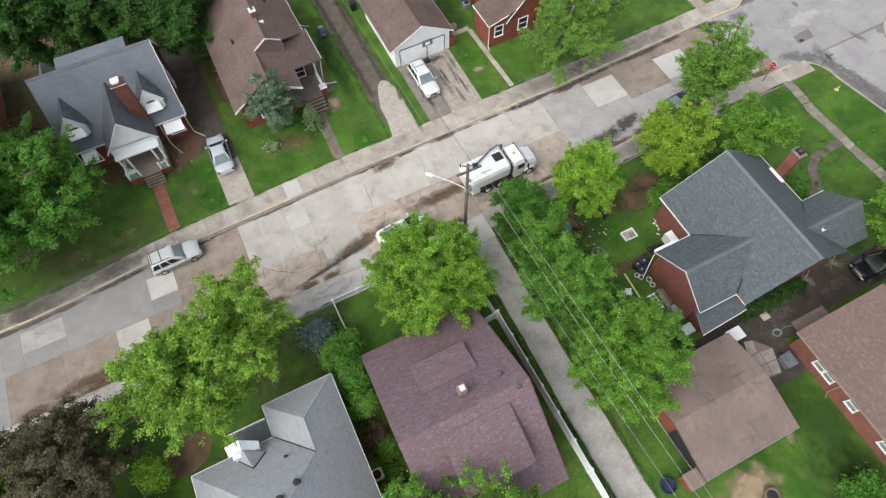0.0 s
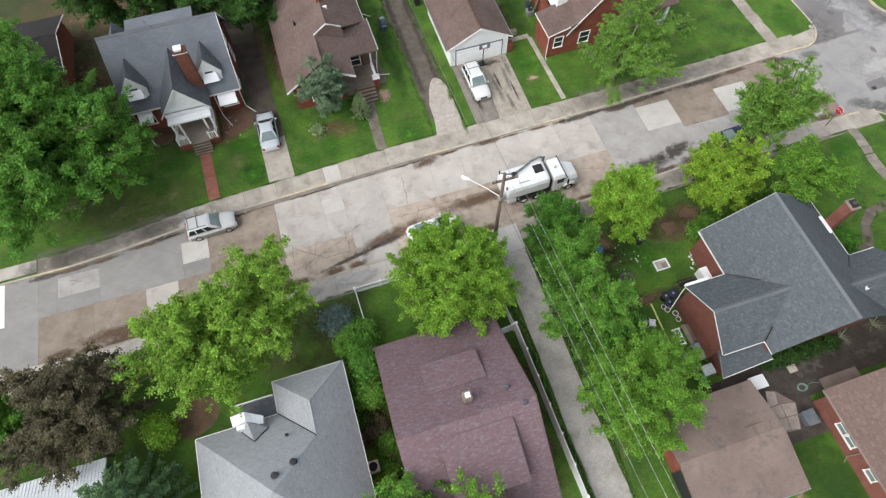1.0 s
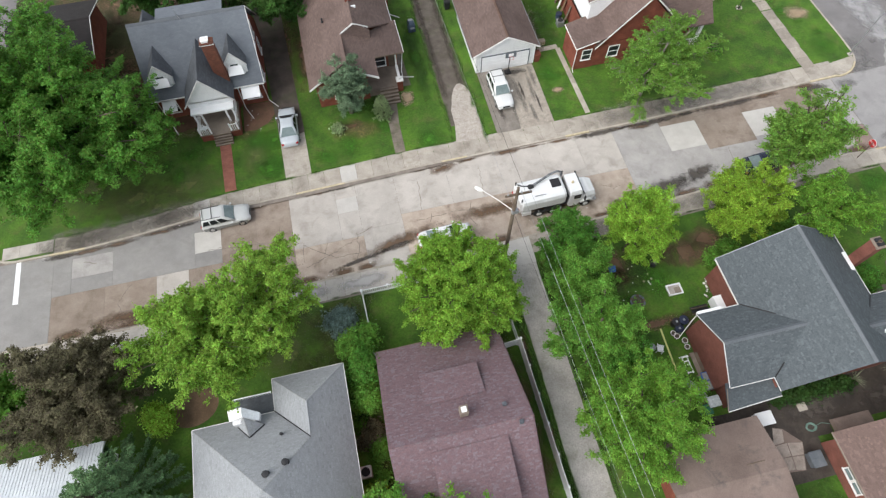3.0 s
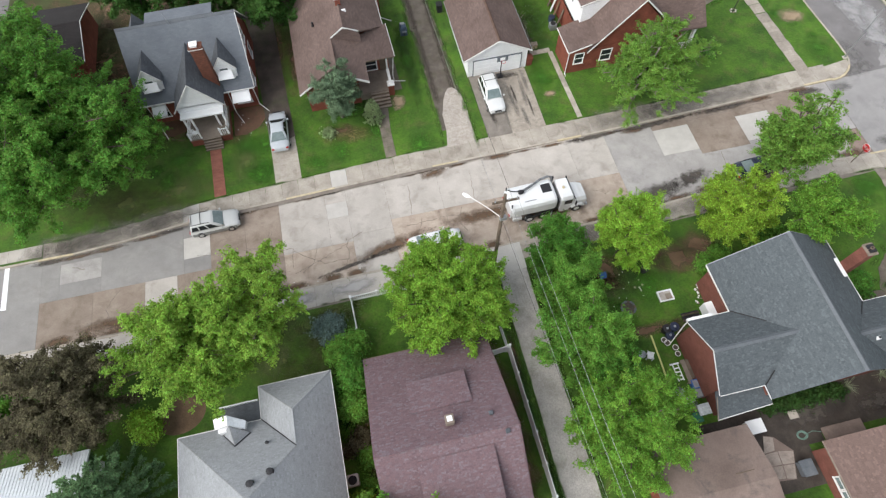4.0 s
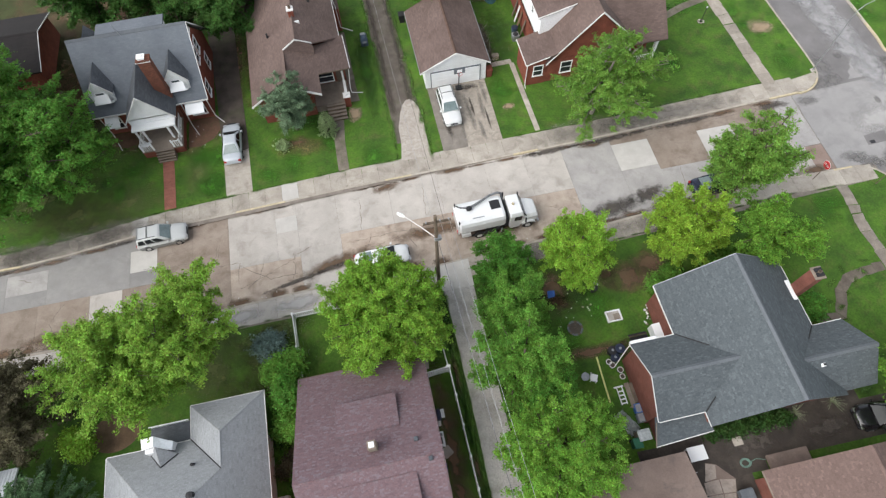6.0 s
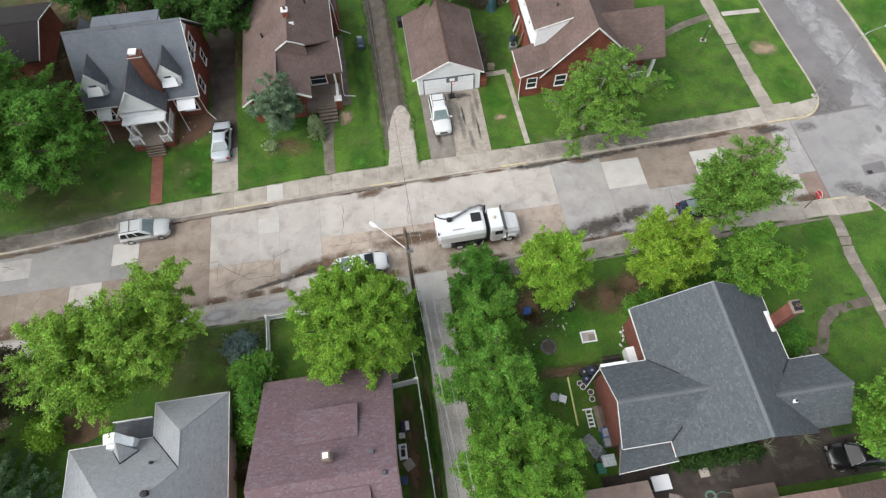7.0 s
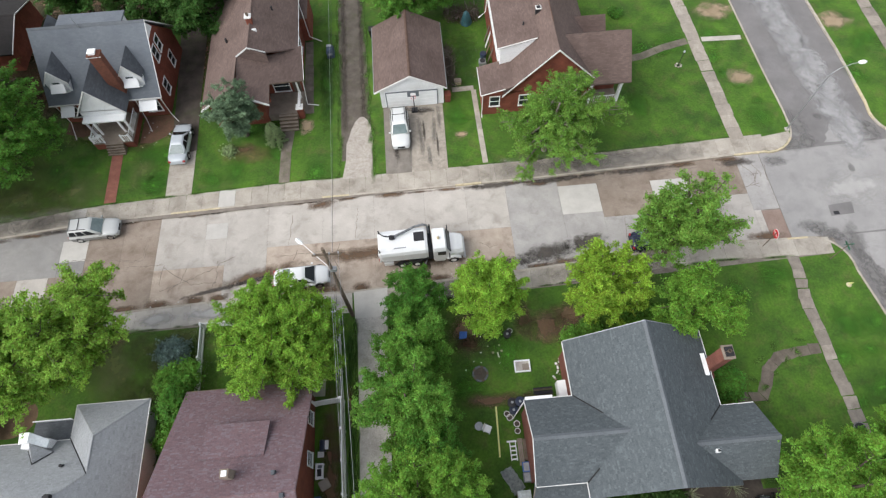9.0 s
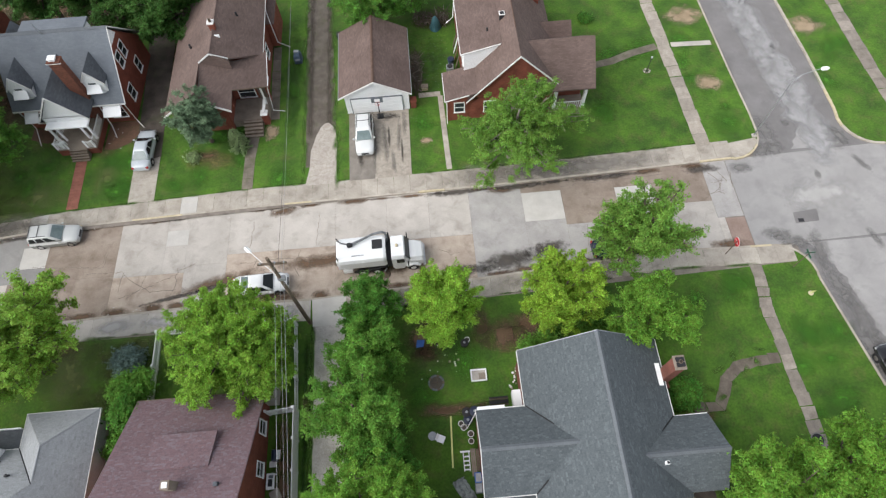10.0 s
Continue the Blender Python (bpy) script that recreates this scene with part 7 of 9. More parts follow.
for i, (sx, sy, sh, sr, sm) in enumerate(((-1.9, 15.6, 3.2, 1.5, "leaf_mid"), (-1.7, 13.2, 4.0, 1.4, "leaf_vine"), (-2.0, 11.2, 3.2, 1.1, "leaf_mid"), (-2.0, 8.8, 1.0, 0.6, "leaf_plum"), (-1.5, 7.4, 0.9, 0.6, "leaf_mid"),
                                          (-2.4, 4.0, 2.6, 1.0, "leaf_lime"))):
    tagged(shrub(sx, sy, sh, sr, sm, "leafy green shrub in the gap between two houses", 50 + i, 8500, 0.085), group="shrubs between the houses")
for i, (sx, sy, sm) in enumerate(((-2.9, 9.7, "leaf_mid"), (-2.95, 8.1, "leaf_plum"), (-1.9, 7.0, "leaf_mid"), (-2.1, 8.7, "leaf_fresh"), (-1.8, 5.6, "leaf_mid"), (-2.8, 10.4, "leaf_dark"))):
    tagged(shrub(sx, sy, 0.55, 0.5, sm, "low leafy weeds in the gap between two houses", 90 + i, 900, 0.075), group="weeds between the houses")
shrub(39.5, 11.5, 1.9, 1.35, "leaf_vine", "dense green rounded bush beside the chimney", 60, 11000, 0.085)
for i, sx in enumerate((28.3, 29.5, 30.6, 31.7, 32.7, 33.8)):
    tagged(shrub(sx, 4.15, 0.75, 0.6, "leaf_dark", "low dark green bush under the eave", 61 + i, 1100), group="bushes along the wall")
shrub(40.0, 52.0, 0.7, 0.7, "leaf_vine", "low dark green bush on the back lawn", 83, 2500, 0.07)
for i, (sx, sy) in enumerate(((33.8, 17.2), (35.6, 17.4), (28.9, 16.1), (30.1, 16.7))):
    tagged(shrub(sx, sy, 1.3, 0.95, "leaf_mid", "green bush behind the house", 70 + i, 3200), group="bushes behind the house")
shrub(27.0, -10.4, 1.5, 1.6, "leaf_vine", "low green bush at the lawn's edge", 80, 5000)


# ---- vehicles ----
def car(length, width, height, body_material, label, kind="sedan", name="car", front_glass="car_glass", sill="grey_plastic"):
    """A car in its own space: nose to +x, wheels on z = 0."""
    t = thing(name, label, "car")
    L, W = length / 2, width / 2
    belt = height * (0.57 if kind == "suv" else 0.60)

    def ring(x, w, z0, z1, crown=0.05):
        return [(x, -w * 0.93, z0), (x, -w, z0 + (z1 - z0) * 0.35), (x, -w * 0.99, z1 - 0.12), (x, -w * 0.90, z1 - 0.02), (x, -w * 0.45, z1 + crown * 0.7), (x, 0, z1 + crown),
                (x, w * 0.45, z1 + crown * 0.7), (x, w * 0.90, z1 - 0.02), (x, w * 0.99, z1 - 0.12), (x, w, z0 + (z1 - z0) * 0.35), (x, w * 0.93, z0)]
    hood = belt * (0.94 if kind != "suv" else 0.97)
    tail = belt * (1.0 if kind != "suv" else 1.0)
    k = (0.88, 0.97, 0.99, 0.98, 0.92, 0.76) if kind == "suv" else (0.60, 0.80, 0.92, 0.95, 0.82, 0.56)
    secs = [ring(-L, W * k[0], 0.38, tail * 0.78, 0), ring(-L + 0.09, W * k[1], 0.27, tail * 0.93, 0.02), ring(-L + 0.26, W * k[2], 0.25, tail * 0.985, 0.03), ring(-L + 0.6, W, 0.24, tail, 0.03), ring(-L * 0.4, W, 0.22, belt, 0.03),
            ring(L * 0.2, W, 0.22, belt, 0.03), ring(L * 0.42, W, 0.22, hood, 0.05), ring(L - 0.6, W * k[3], 0.24, hood * 0.95, 0.05), ring(L - 0.22, W * k[4], 0.27, hood * 0.86, 0.03), ring(L - 0.06, W * (k[4] + k[5]) / 2, 0.3, hood * 0.74, 0.01), ring(L, W * k[5], 0.36, hood * 0.62, 0)]
    body = part("body", loft(secs), M[body_material], t, smooth=True)
    if kind == "suv":
        (rb, rt), (fb, ft) = (-L + 0.10, -L + 0.34), (L * 0.43, L * 0.05)
        cuts = ((0.05, 0.27), (0.31, 0.56), (0.60, 0.84))
    else:
        (rb, rt), (fb, ft) = (-L + 0.72, -L + 1.6), (L * 0.52, L * 0.16)
        cuts = ((0.12, 0.46), (0.51, 0.86))
    wb, wt, zb, top = W * 0.93, W * (0.76 if kind == "suv" else 0.63), belt - 0.04, height - 0.08

    def shell(v, grow=0.0, z=None, r=0.16):
        """A rounded outline of the cabin at the height share v."""
        xr, xf, w = rb + (rt - rb) * v - grow, fb + (ft - fb) * v + grow, wb + (wt - wb) * v + grow
        ring_ = []
        for ox, oy, a0 in ((xf - r, w - r, 0), (xr + r, w - r, 90), (xr + r, -w + r, 180), (xf - r, -w + r, 270)):
            for q in range(5):
                a = radians(a0 + 22.5 * q)
                ring_.append((ox + r * math.cos(a), oy + r * math.sin(a), zb + (top - zb) * v if z is None else z))
        return ring_
    cabin = part("cabin", loft([shell(0, r=0.10), shell(0.5, 0.02, r=0.12), shell(1, 0.015), shell(1, -0.05, top + 0.045, 0.18), shell(1, -0.16, top + 0.07, 0.18), shell(1, -0.34, top + 0.08, 0.1)]), M[body_material], t, smooth=True)

    def pane(name, pts, out, material):
        part(name, slab([Vector(p) + Vector(out) * 0.035 for p in pts], 0.03, None, -Vector(out)), M[material], cabin)

    def at(u, v):
        return (rb + (fb - rb) * u) * (1 - v) + (rt + (ft - rt) * u) * v, wb + (wt - wb) * v, zb + (top - zb) * v
    for sgn in (-1, 1):
        for u0, u1 in cuts:
            pts = [at(u0, 0.2), at(u1 + (0.05 if u1 > 0.8 else 0), 0.2), at(u1, 0.88), at(u0 + 0.02, 0.88)]
            pane("side_window", [(a, sgn * b, c) for a, b, c in pts], (0, sgn, 0.25), "car_glass")
    for name_, u, sg in (("windscreen", 1, 1), ("rear_window", 0, -1)):
        lo, hi = at(u, 0.12), at(u, 0.93)
        k0, k1 = wb - 0.12, wt - 0.10
        pane(name_, [(lo[0], -k0, lo[2]), (lo[0], k0, lo[2]), (hi[0], k1, hi[2]), (hi[0], -k1, hi[2])], Vector((sg * (hi[2] - lo[2]), 0, abs(hi[0] - lo[0]))).normalized(), front_glass if u else ("car_glass" if kind == "suv" else "sky_tint_glass"))
    if kind == "suv":
        for xx in (rt + 0.12, (rt + ft) / 2 - 0.05):
            part("roof_bar", tube([(xx, -wt * 0.86, top + 0.11), (xx, wt * 0.86, top + 0.11)], 0.028, seg=5), M["dark"], cabin)
    for sgn in (-1, 1):
        if kind == "suv":
            part("roof_rail", tube([(rt + 0.05, sgn * wt * 0.88, top + 0.08), ((rt + ft) / 2, sgn * wt * 0.88, top + 0.11), (ft - 0.3, sgn * wt * 0.88, top + 0.08)], 0.028, seg=5), M["dark"], cabin)
        part("mirror", box(fb - 0.35, fb - 0.2, sgn * (W + 0.1) - 0.09, sgn * (W + 0.1) + 0.09, belt - 0.02, belt + 0.12, bevel=0.02), M[body_material], t)
        part("headlight", box(L - 0.28, L - 0.06, sgn * W * 0.66 - 0.17, sgn * W * 0.66 + 0.17, hood * 0.62, hood * 0.78, bevel=0.02), M["chrome"], t)
        part("tail_light", box(-L - 0.01, -L + 0.14, sgn * W * 0.74 - 0.12, sgn * W * 0.74 + 0.12, tail * 0.66, tail * 0.88, bevel=0.02), M["red_light"], t)
        for wx in (-L * 0.60, L * 0.62):
            y0 = sgn * (W - 0.075)
            part("wheel_arch", lathe([(0.0, -0.09), (0.385, -0.09), (0.385, 0.09), (0.0, 0.09)], 20, "y", (wx, sgn * (W - 0.085), 0.34)), M["dark"], t)
            wheel = part("wheel", lathe([(0.0, -0.1), (0.27, -0.1), (0.32, -0.06), (0.32, 0.06), (0.27, 0.1), (0.0, 0.1)], 18, "y", (wx, y0, 0.32)), M["rubber"], t)
            part("rim", lathe([(0.0, -0.115), (0.19, -0.112), (0.2, 0.112), (0.0, 0.115)], 14, "y", (wx, y0, 0.32)), M["chrome"], wheel)
    part("bumper", box(L - 0.16, L + 0.02, -W * 0.78, W * 0.78, 0.3, 0.5, bevel=0.04), M[sill if kind == "suv" else body_material], t)
    part("bumper", box(-L - 0.03, -L + 0.14, -W * 0.82, W * 0.82, 0.32, 0.52, bevel=0.04), M[sill if kind == "suv" else body_material], t)
    part("grille", box(L - 0.06, L + 0.012, -W * 0.4, W * 0.4, 0.5, 0.66), M["chrome" if body_material == "paint_black" else "dark"], t)
    if kind == "suv":
        for sgn in (-1, 1):
            part("cladding", box(-L * 0.92, L * 0.86, min(sgn * (W - 0.06), sgn * (W + 0.012)), max(sgn * (W - 0.06), sgn * (W + 0.012)), 0.24, 0.66, bevel=0.02), M[sill], t, "darker lower body side")
    return t


suv = car(4.3, 1.78, 1.66, "paint_silver", "silver-beige estate car with roof rails parked at the kerb", "suv", front_glass="sky_tint_glass", sill="paint_pewter")
suv.matrix_world = pose(-11.6, 30.0, 0.0, 0, 0, 2)
sedan = car(4.6, 1.8, 1.42, "paint_steel", "silver-blue saloon car parked on the driveway")
sedan.matrix_world = pose(-5.05, 38.75, 0.15, 0, 0, 89)
estate = car(4.45, 1.76, 1.6, "paint_pearl", "pearl white estate car with roof rails parked before the garage", "suv", front_glass="sky_tint_glass", sill="paint_pewter")
estate.matrix_world = pose(16.05, 38.3, 0.15, 0, 0, -89)
white_car = car(4.7, 1.8, 1.42, "paint_white", "white saloon car parked at the kerb under a tree")
white_car.matrix_world = pose(7.0, 23.6, 0.0, 0, 0, 2)
dark_car = car(4.5, 1.8, 1.45, "paint_navy", "dark blue car parked under a street tree")
dark_car.matrix_world = pose(37.5, 24.35, 0.0, 0, 0, 3)
black_car = car(4.5, 1.82, 1.45, "paint_black", "black car parked at the side street's kerb")
black_car.matrix_world = pose(56.2, 11.8, 0.0, 0, 0, 98)
drive_car = car(4.7, 1.86, 1.5, "paint_black", "glossy black saloon car on the dark driveway")
drive_car.matrix_world = pose(41.15, 2.7, 0.15, 0, 0, 176)


def sweeper():
    """A street sweeper lorry: nose to +x."""
    t = thing("street_sweeper", "white street sweeper lorry with a dark suction boom on top", "lorry")
    part("chassis", box(-3.3, 3.2, -0.45, 0.45, 0.55, 0.85), M["dark"], t)

    def ring(x, w, z0, z1):
        return [(x, -w, z0), (x, -w, z1 - 0.45), (x, -w * 0.9, z1 - 0.14), (x, -w * 0.66, z1), (x, w * 0.66, z1), (x, w * 0.9, z1 - 0.14), (x, w, z1 - 0.45), (x, w, z0)]
    hop = part("hopper", loft([ring(-3.5, 1.1, 1.6, 2.6), ring(-3.35, 1.18, 1.5, 2.8), ring(0.3, 1.18, 1.5, 2.9), ring(0.5, 1.12, 1.58, 2.8)]), M["paint_white"], t)
    part("hatch", box(-0.6, 0.25, -0.25, 0.6, 2.88, 2.94, bevel=0.02), M["dark"], hop)
    part("hatch_bar", box(-2.3, -1.3, -0.75, -0.66, 2.80, 2.87), M["steel"], hop)
    part("rear_door", box(-3.62, -3.46, -1.02, 1.02, 1.1, 2.5, bevel=0.04), M["paint_white"], hop)
    for y in (-0.85, 0.95):
        part("rear_lamp_post", tube([(-3.45, y, 2.3), (-3.5, y, 3.0)], 0.06, seg=6), M["dark"], hop)
        part("tail_light", box(-3.68, -3.6, y - 0.1, y + 0.1, 1.3, 1.5), M["red_light"], hop)
    part("rear_hose", tube([(-3.4, 0.8, 2.85), (-3.1, 0.5, 2.95), (-2.6, 0.35, 2.98)], 0.05, seg=6), M["dark"], hop)
    boom = part("boom", tube([(-2.3, 0.3, 3.02), (-1.5, 0.55, 3.1), (-0.5, 0.95, 3.2), (0.25, 1.08, 3.22), (0.55, 1.02, 3.1), (0.62, 0.9, 2.6), (0.62, 0.8, 1.6)], 0.1, seg=10), M["boom_grey"], t)
    part("boom_head", lathe([(0.18, 0), (0.22, 0.2), (0.15, 0.45)], 12, "x", (-2.62, 0.25, 3.0)), M["dark"], boom)
    part("engine_box", box(0.5, 0.85, -1.0, 1.0, 0.8, 2.1, bevel=0.05), M["dark"], t)

    def cabring(x, w, z0, z1):
        return [(x, -w, z0), (x, -w, z1 - 0.3), (x, -w * 0.86, z1), (x, w * 0.86, z1), (x, w, z1 - 0.3), (x, w, z0)]
    cab = part("cab", loft([cabring(0.9, 1.05, 0.75, 2.5), cabring(1.0, 1.1, 0.75, 2.6), cabring(1.95, 1.08, 0.75, 2.6), cabring(2.05, 1.05, 0.75, 2.45), cabring(2.3, 1.02, 0.75, 1.8)]), M["paint_white"], t)
    part("windscreen", slab([(2.04, -0.92, 2.42), (2.36, -0.96, 1.8), (2.36, 0.96, 1.8), (2.04, 0.92, 2.42)], 0.06, None, Vector((0.85, 0, 0.5))), M["car_glass"], cab)
    for sgn in (-1, 1):
        part("side_window", box(1.3, 1.95, min(sgn * 1.03, sgn * 1.12), max(sgn * 1.03, sgn * 1.12), 1.6, 2.15), M["car_glass"], cab)
        part("mirror", box(2.2, 2.28, sgn * 1.34 - 0.12, sgn * 1.34 + 0.12, 1.5, 2.1, bevel=0.02), M["dark"], cab)
        part("step_tank", box(1.0, 1.9, min(sgn * 0.75, sgn * 1.08), max(sgn * 0.75, sgn * 1.08), 0.4, 0.85, bevel=0.05), M["paint_white"], t)
        part("headlight", box(3.48, 3.57, sgn * 0.66 - 0.15, sgn * 0.66 + 0.15, 0.95, 1.2, bevel=0.02), M["chrome"], t)
        for wx, wy in ((2.6, 1.0), (-1.75, 1.04), (-0.5, 1.04)):
            w = part("wheel", lathe([(0.0, -0.14), (0.4, -0.14), (0.47, -0.08), (0.47, 0.08), (0.4, 0.14), (0.0, 0.14)], 20, "y", (wx, sgn * wy, 0.47)), M["rubber"], t)
            part("rim", lathe([(0.0, -0.16), (0.24, -0.15), (0.26, 0.15), (0.0, 0.16)], 14, "y", (wx, sgn * wy, 0.47)), M["paint_white"], w)
        part("fender", loft([[(2.05, sgn * 0.98 + a, 0.77), (2.05, sgn * 0.98 + a, 0.9), (2.32, sgn * 0.98 + a, 1.1), (2.65, sgn * 0.98 + a, 1.18), (3.0, sgn * 0.98 + a, 1.1), (3.25, sgn * 0.98 + a, 0.85), (3.15, sgn * 0.98 + a, 0.8), (2.65, sgn * 0.98 + a, 1.04)] for a in (-0.2, 0.14)]), M["paint_white"], t)
        broom = part("gutter_broom", lathe([(0.05, 0.5), (0.12, 0.3), (0.42, 0.06), (0.45, 0.02), (0.0, 0.02)], 18, at=(0.15, sgn * 1.25, 0)), M["timber"], t)
        part("broom_arm", tube([(0.6, sgn * 0.6, 0.8), (0.15, sgn * 1.25, 0.52)], 0.06, seg=6), M["steel"], broom)
    part("bonnet", loft([[(2.15, -1.02, 0.8), (2.15, -1.02, 1.55), (2.15, -0.82, 1.9), (2.15, 0.82, 1.9), (2.15, 1.02, 1.55), (2.15, 1.02, 0.8)], [(2.9, -1.0, 0.78), (2.9, -0.98, 1.5), (2.9, -0.76, 1.8), (2.9, 0.76, 1.8), (2.9, 0.98, 1.5), (2.9, 1.0, 0.78)],
                         [(3.4, -0.92, 0.75), (3.4, -0.9, 1.35), (3.4, -0.66, 1.6), (3.4, 0.66, 1.6), (3.4, 0.9, 1.35), (3.4, 0.92, 0.75)], [(3.55, -0.8, 0.75), (3.55, -0.74, 1.2), (3.55, -0.5, 1.36), (3.55, 0.5, 1.36), (3.55, 0.74, 1.2), (3.55, 0.8, 0.75)]]), M["paint_white"], t)
    part("grille", box(3.53, 3.58, -0.42, 0.42, 0.75, 1.2), M["chrome"], t)
    part("front_bumper", box(3.42, 3.66, -1.02, 1.02, 0.4, 0.68, bevel=0.05), M["chrome"], t)
    for sgn in (-1, 1):
        part("side_locker", box(-3.3, -2.5, min(sgn * 0.7, sgn * 1.12), max(sgn * 0.7, sgn * 1.12), 0.55, 1.0, bevel=0.03), M["paint_white"], t)
        part("suction_gear", box(-1.2, 0.45, min(sgn * 0.5, sgn * 1.0), max(sgn * 0.5, sgn * 1.0), 0.6, 1.3, bevel=0.04), M["dark"], t)
        part("suction_hose", tube([(-2.4, sgn * 1.0, 0.4), (-1.3, sgn * 1.2, 0.9), (-0.2, sgn * 1.15, 1.1), (0.4, sgn * 1.0, 1.4)], 0.09, seg=8), M["rubber"], t)
    part("exhaust_stack", tube([(0.75, 1.08, 0.9), (0.75, 1.08, 3.0)], 0.08, seg=8), M["dark"], t)
    part("beacon", lathe([(0.12, 0), (0.12, 0.14), (0.05, 0.2)], 12, at=(1.4, 0, 2.6)), M["yellow_kerb"], t)
    return t


sweeper().matrix_world = pose(17.35, 25.1, 0.0, 0, 0, 1)

# ---- street furniture ----
def utility_pole():
    x, y = 11.2, 19.95
    t = thing("utility_pole", "brown timber utility pole with a street lamp arm", "utility pole", (x, y, 0.1))
    p = part("pole", tube([(x, y, 0), (x, y, 6), (x + 0.05, y, 12.2)], 0.17, 0.11, 12), M["timber"], t)
    arm = part("crossarm", box(x - 0.8, x + 1.1, y - 0.06, y + 0.06, 11.3, 11.45), M["timber"], t)
    for dx in (-0.6, 0.35, 0.95):
        part("insulator", lathe([(0.05, 0), (0.07, 0.05), (0.04, 0.12), (0.05, 0.18)], 8, at=(x + dx, y, 11.45)), M["steel"], arm)
    lamp = part("lamp_arm", tube([(x, y, 9.2), (x - 0.9, y + 0.8, 9.7), (x - 1.9, y + 1.8, 9.9)], 0.036, 0.03, 8), M["trim"], t)
    part("lamp_head", loft([[(x - 1.85 - d * 0.7 - w * 0.7, y + 1.75 + d * 0.7 - w * 0.7, 9.85), (x - 1.85 - d * 0.7, y + 1.75 + d * 0.7, 10.0), (x - 1.85 - d * 0.7 + w * 0.7, y + 1.75 + d * 0.7 + w * 0.7, 9.85)] for d, w in ((0, 0.06), (0.25, 0.16), (0.6, 0.12))]), M["white"], lamp)
    part("transformer_bracket", box(x - 0.12, x + 0.4, y - 0.15, y + 0.15, 8.9, 9.3, bevel=0.03), M["steel"], t)
    return t


utility_pole()


def wire(p, q, sag, r=0.014, material="dark"):
    p, q = Vector(p), Vector(q)
    pts = [p.lerp(q, i / 14) - Vector((0, 0, sag * 4 * (i / 14) * (1 - i / 14))) for i in range(15)]
    w = part("overhead_wire", tube(pts, r, seg=5), M[material])
    return tagged(w, "thin overhead power line along the alley", "power line", "overhead wires")


for dx, z, m, r in ((0.35, 11.6, "steel", 0.009), (0.95, 11.6, "steel", 0.009), (0.1, 9.3, "steel", 0.007), (0.15, 8.6, "dark", 0.012)):
    wire((11.2 + dx, 19.95, z), (14.0 + dx * 1.05, -34, z + 0.2), 0.9, r, m)
for dx, z, m, r in ((0.1, 9.3, "steel", 0.009), (0.6, 11.6, "dark", 0.011)):
    wire((11.2 + dx, 19.95, z), (9.9 + dx * 1.6, 72, z), 0.9, r, m)
far_pole = thing("utility_pole", "brown timber utility pole at the alley's far end", "utility pole", (14.0, -34, 0.1))
part("pole", tube([(14.0, -34, 0), (14.0, -34, 12.2)], 0.17, 0.11, 12), M["timber"], far_pole)
part("crossarm", box(13.0, 15.2, -34.06, -33.94, 11.3, 11.45), M["timber"], far_pole)
far_pole = thing("utility_pole", "brown timber utility pole behind the houses", "utility pole", (9.3, 72, 0.1))
part("pole", tube([(9.3, 72, 0), (9.3, 72, 12.2)], 0.17, 0.11, 12), M["timber"], far_pole)
part("crossarm", box(8.3, 10.3, 71.94, 72.06, 11.3, 11.45), M["timber"], far_pole)


def street_lamp(x, y, h, dx, dy):
    t = thing("street_lamp", "slim grey steel street lamp with a curved arm", "street lamp", (x, y, 0.1))
    part("pole", tube([(x, y, 0.05), (x, y, h - 0.6)], 0.065, 0.045, 10), M["steel"], t)
    arm = part("arm", tube([(x, y, h - 0.65), (x + dx * 0.25, y + dy * 0.25, h - 0.1), (x + dx * 0.7, y + dy * 0.7, h + 0.1), (x + dx, y + dy, h + 0.1)], 0.04, 0.03, 8), M["steel"], t)
    part("lamp_head", lathe([(0.06, 0), (0.16, 0.15), (0.17, 0.5), (0.08, 0.7)], 10, "x", (x + dx - 0.1, y + dy, h + 0.1)), M["white"], arm)
    part("base_plate", box(x - 0.2, x + 0.2, y - 0.2, y + 0.2, 0.05, 0.2, bevel=0.03), M["concrete"], t)
    return t


street_lamp(52.85, 35.0, 8.0, 2.2, 0.4)


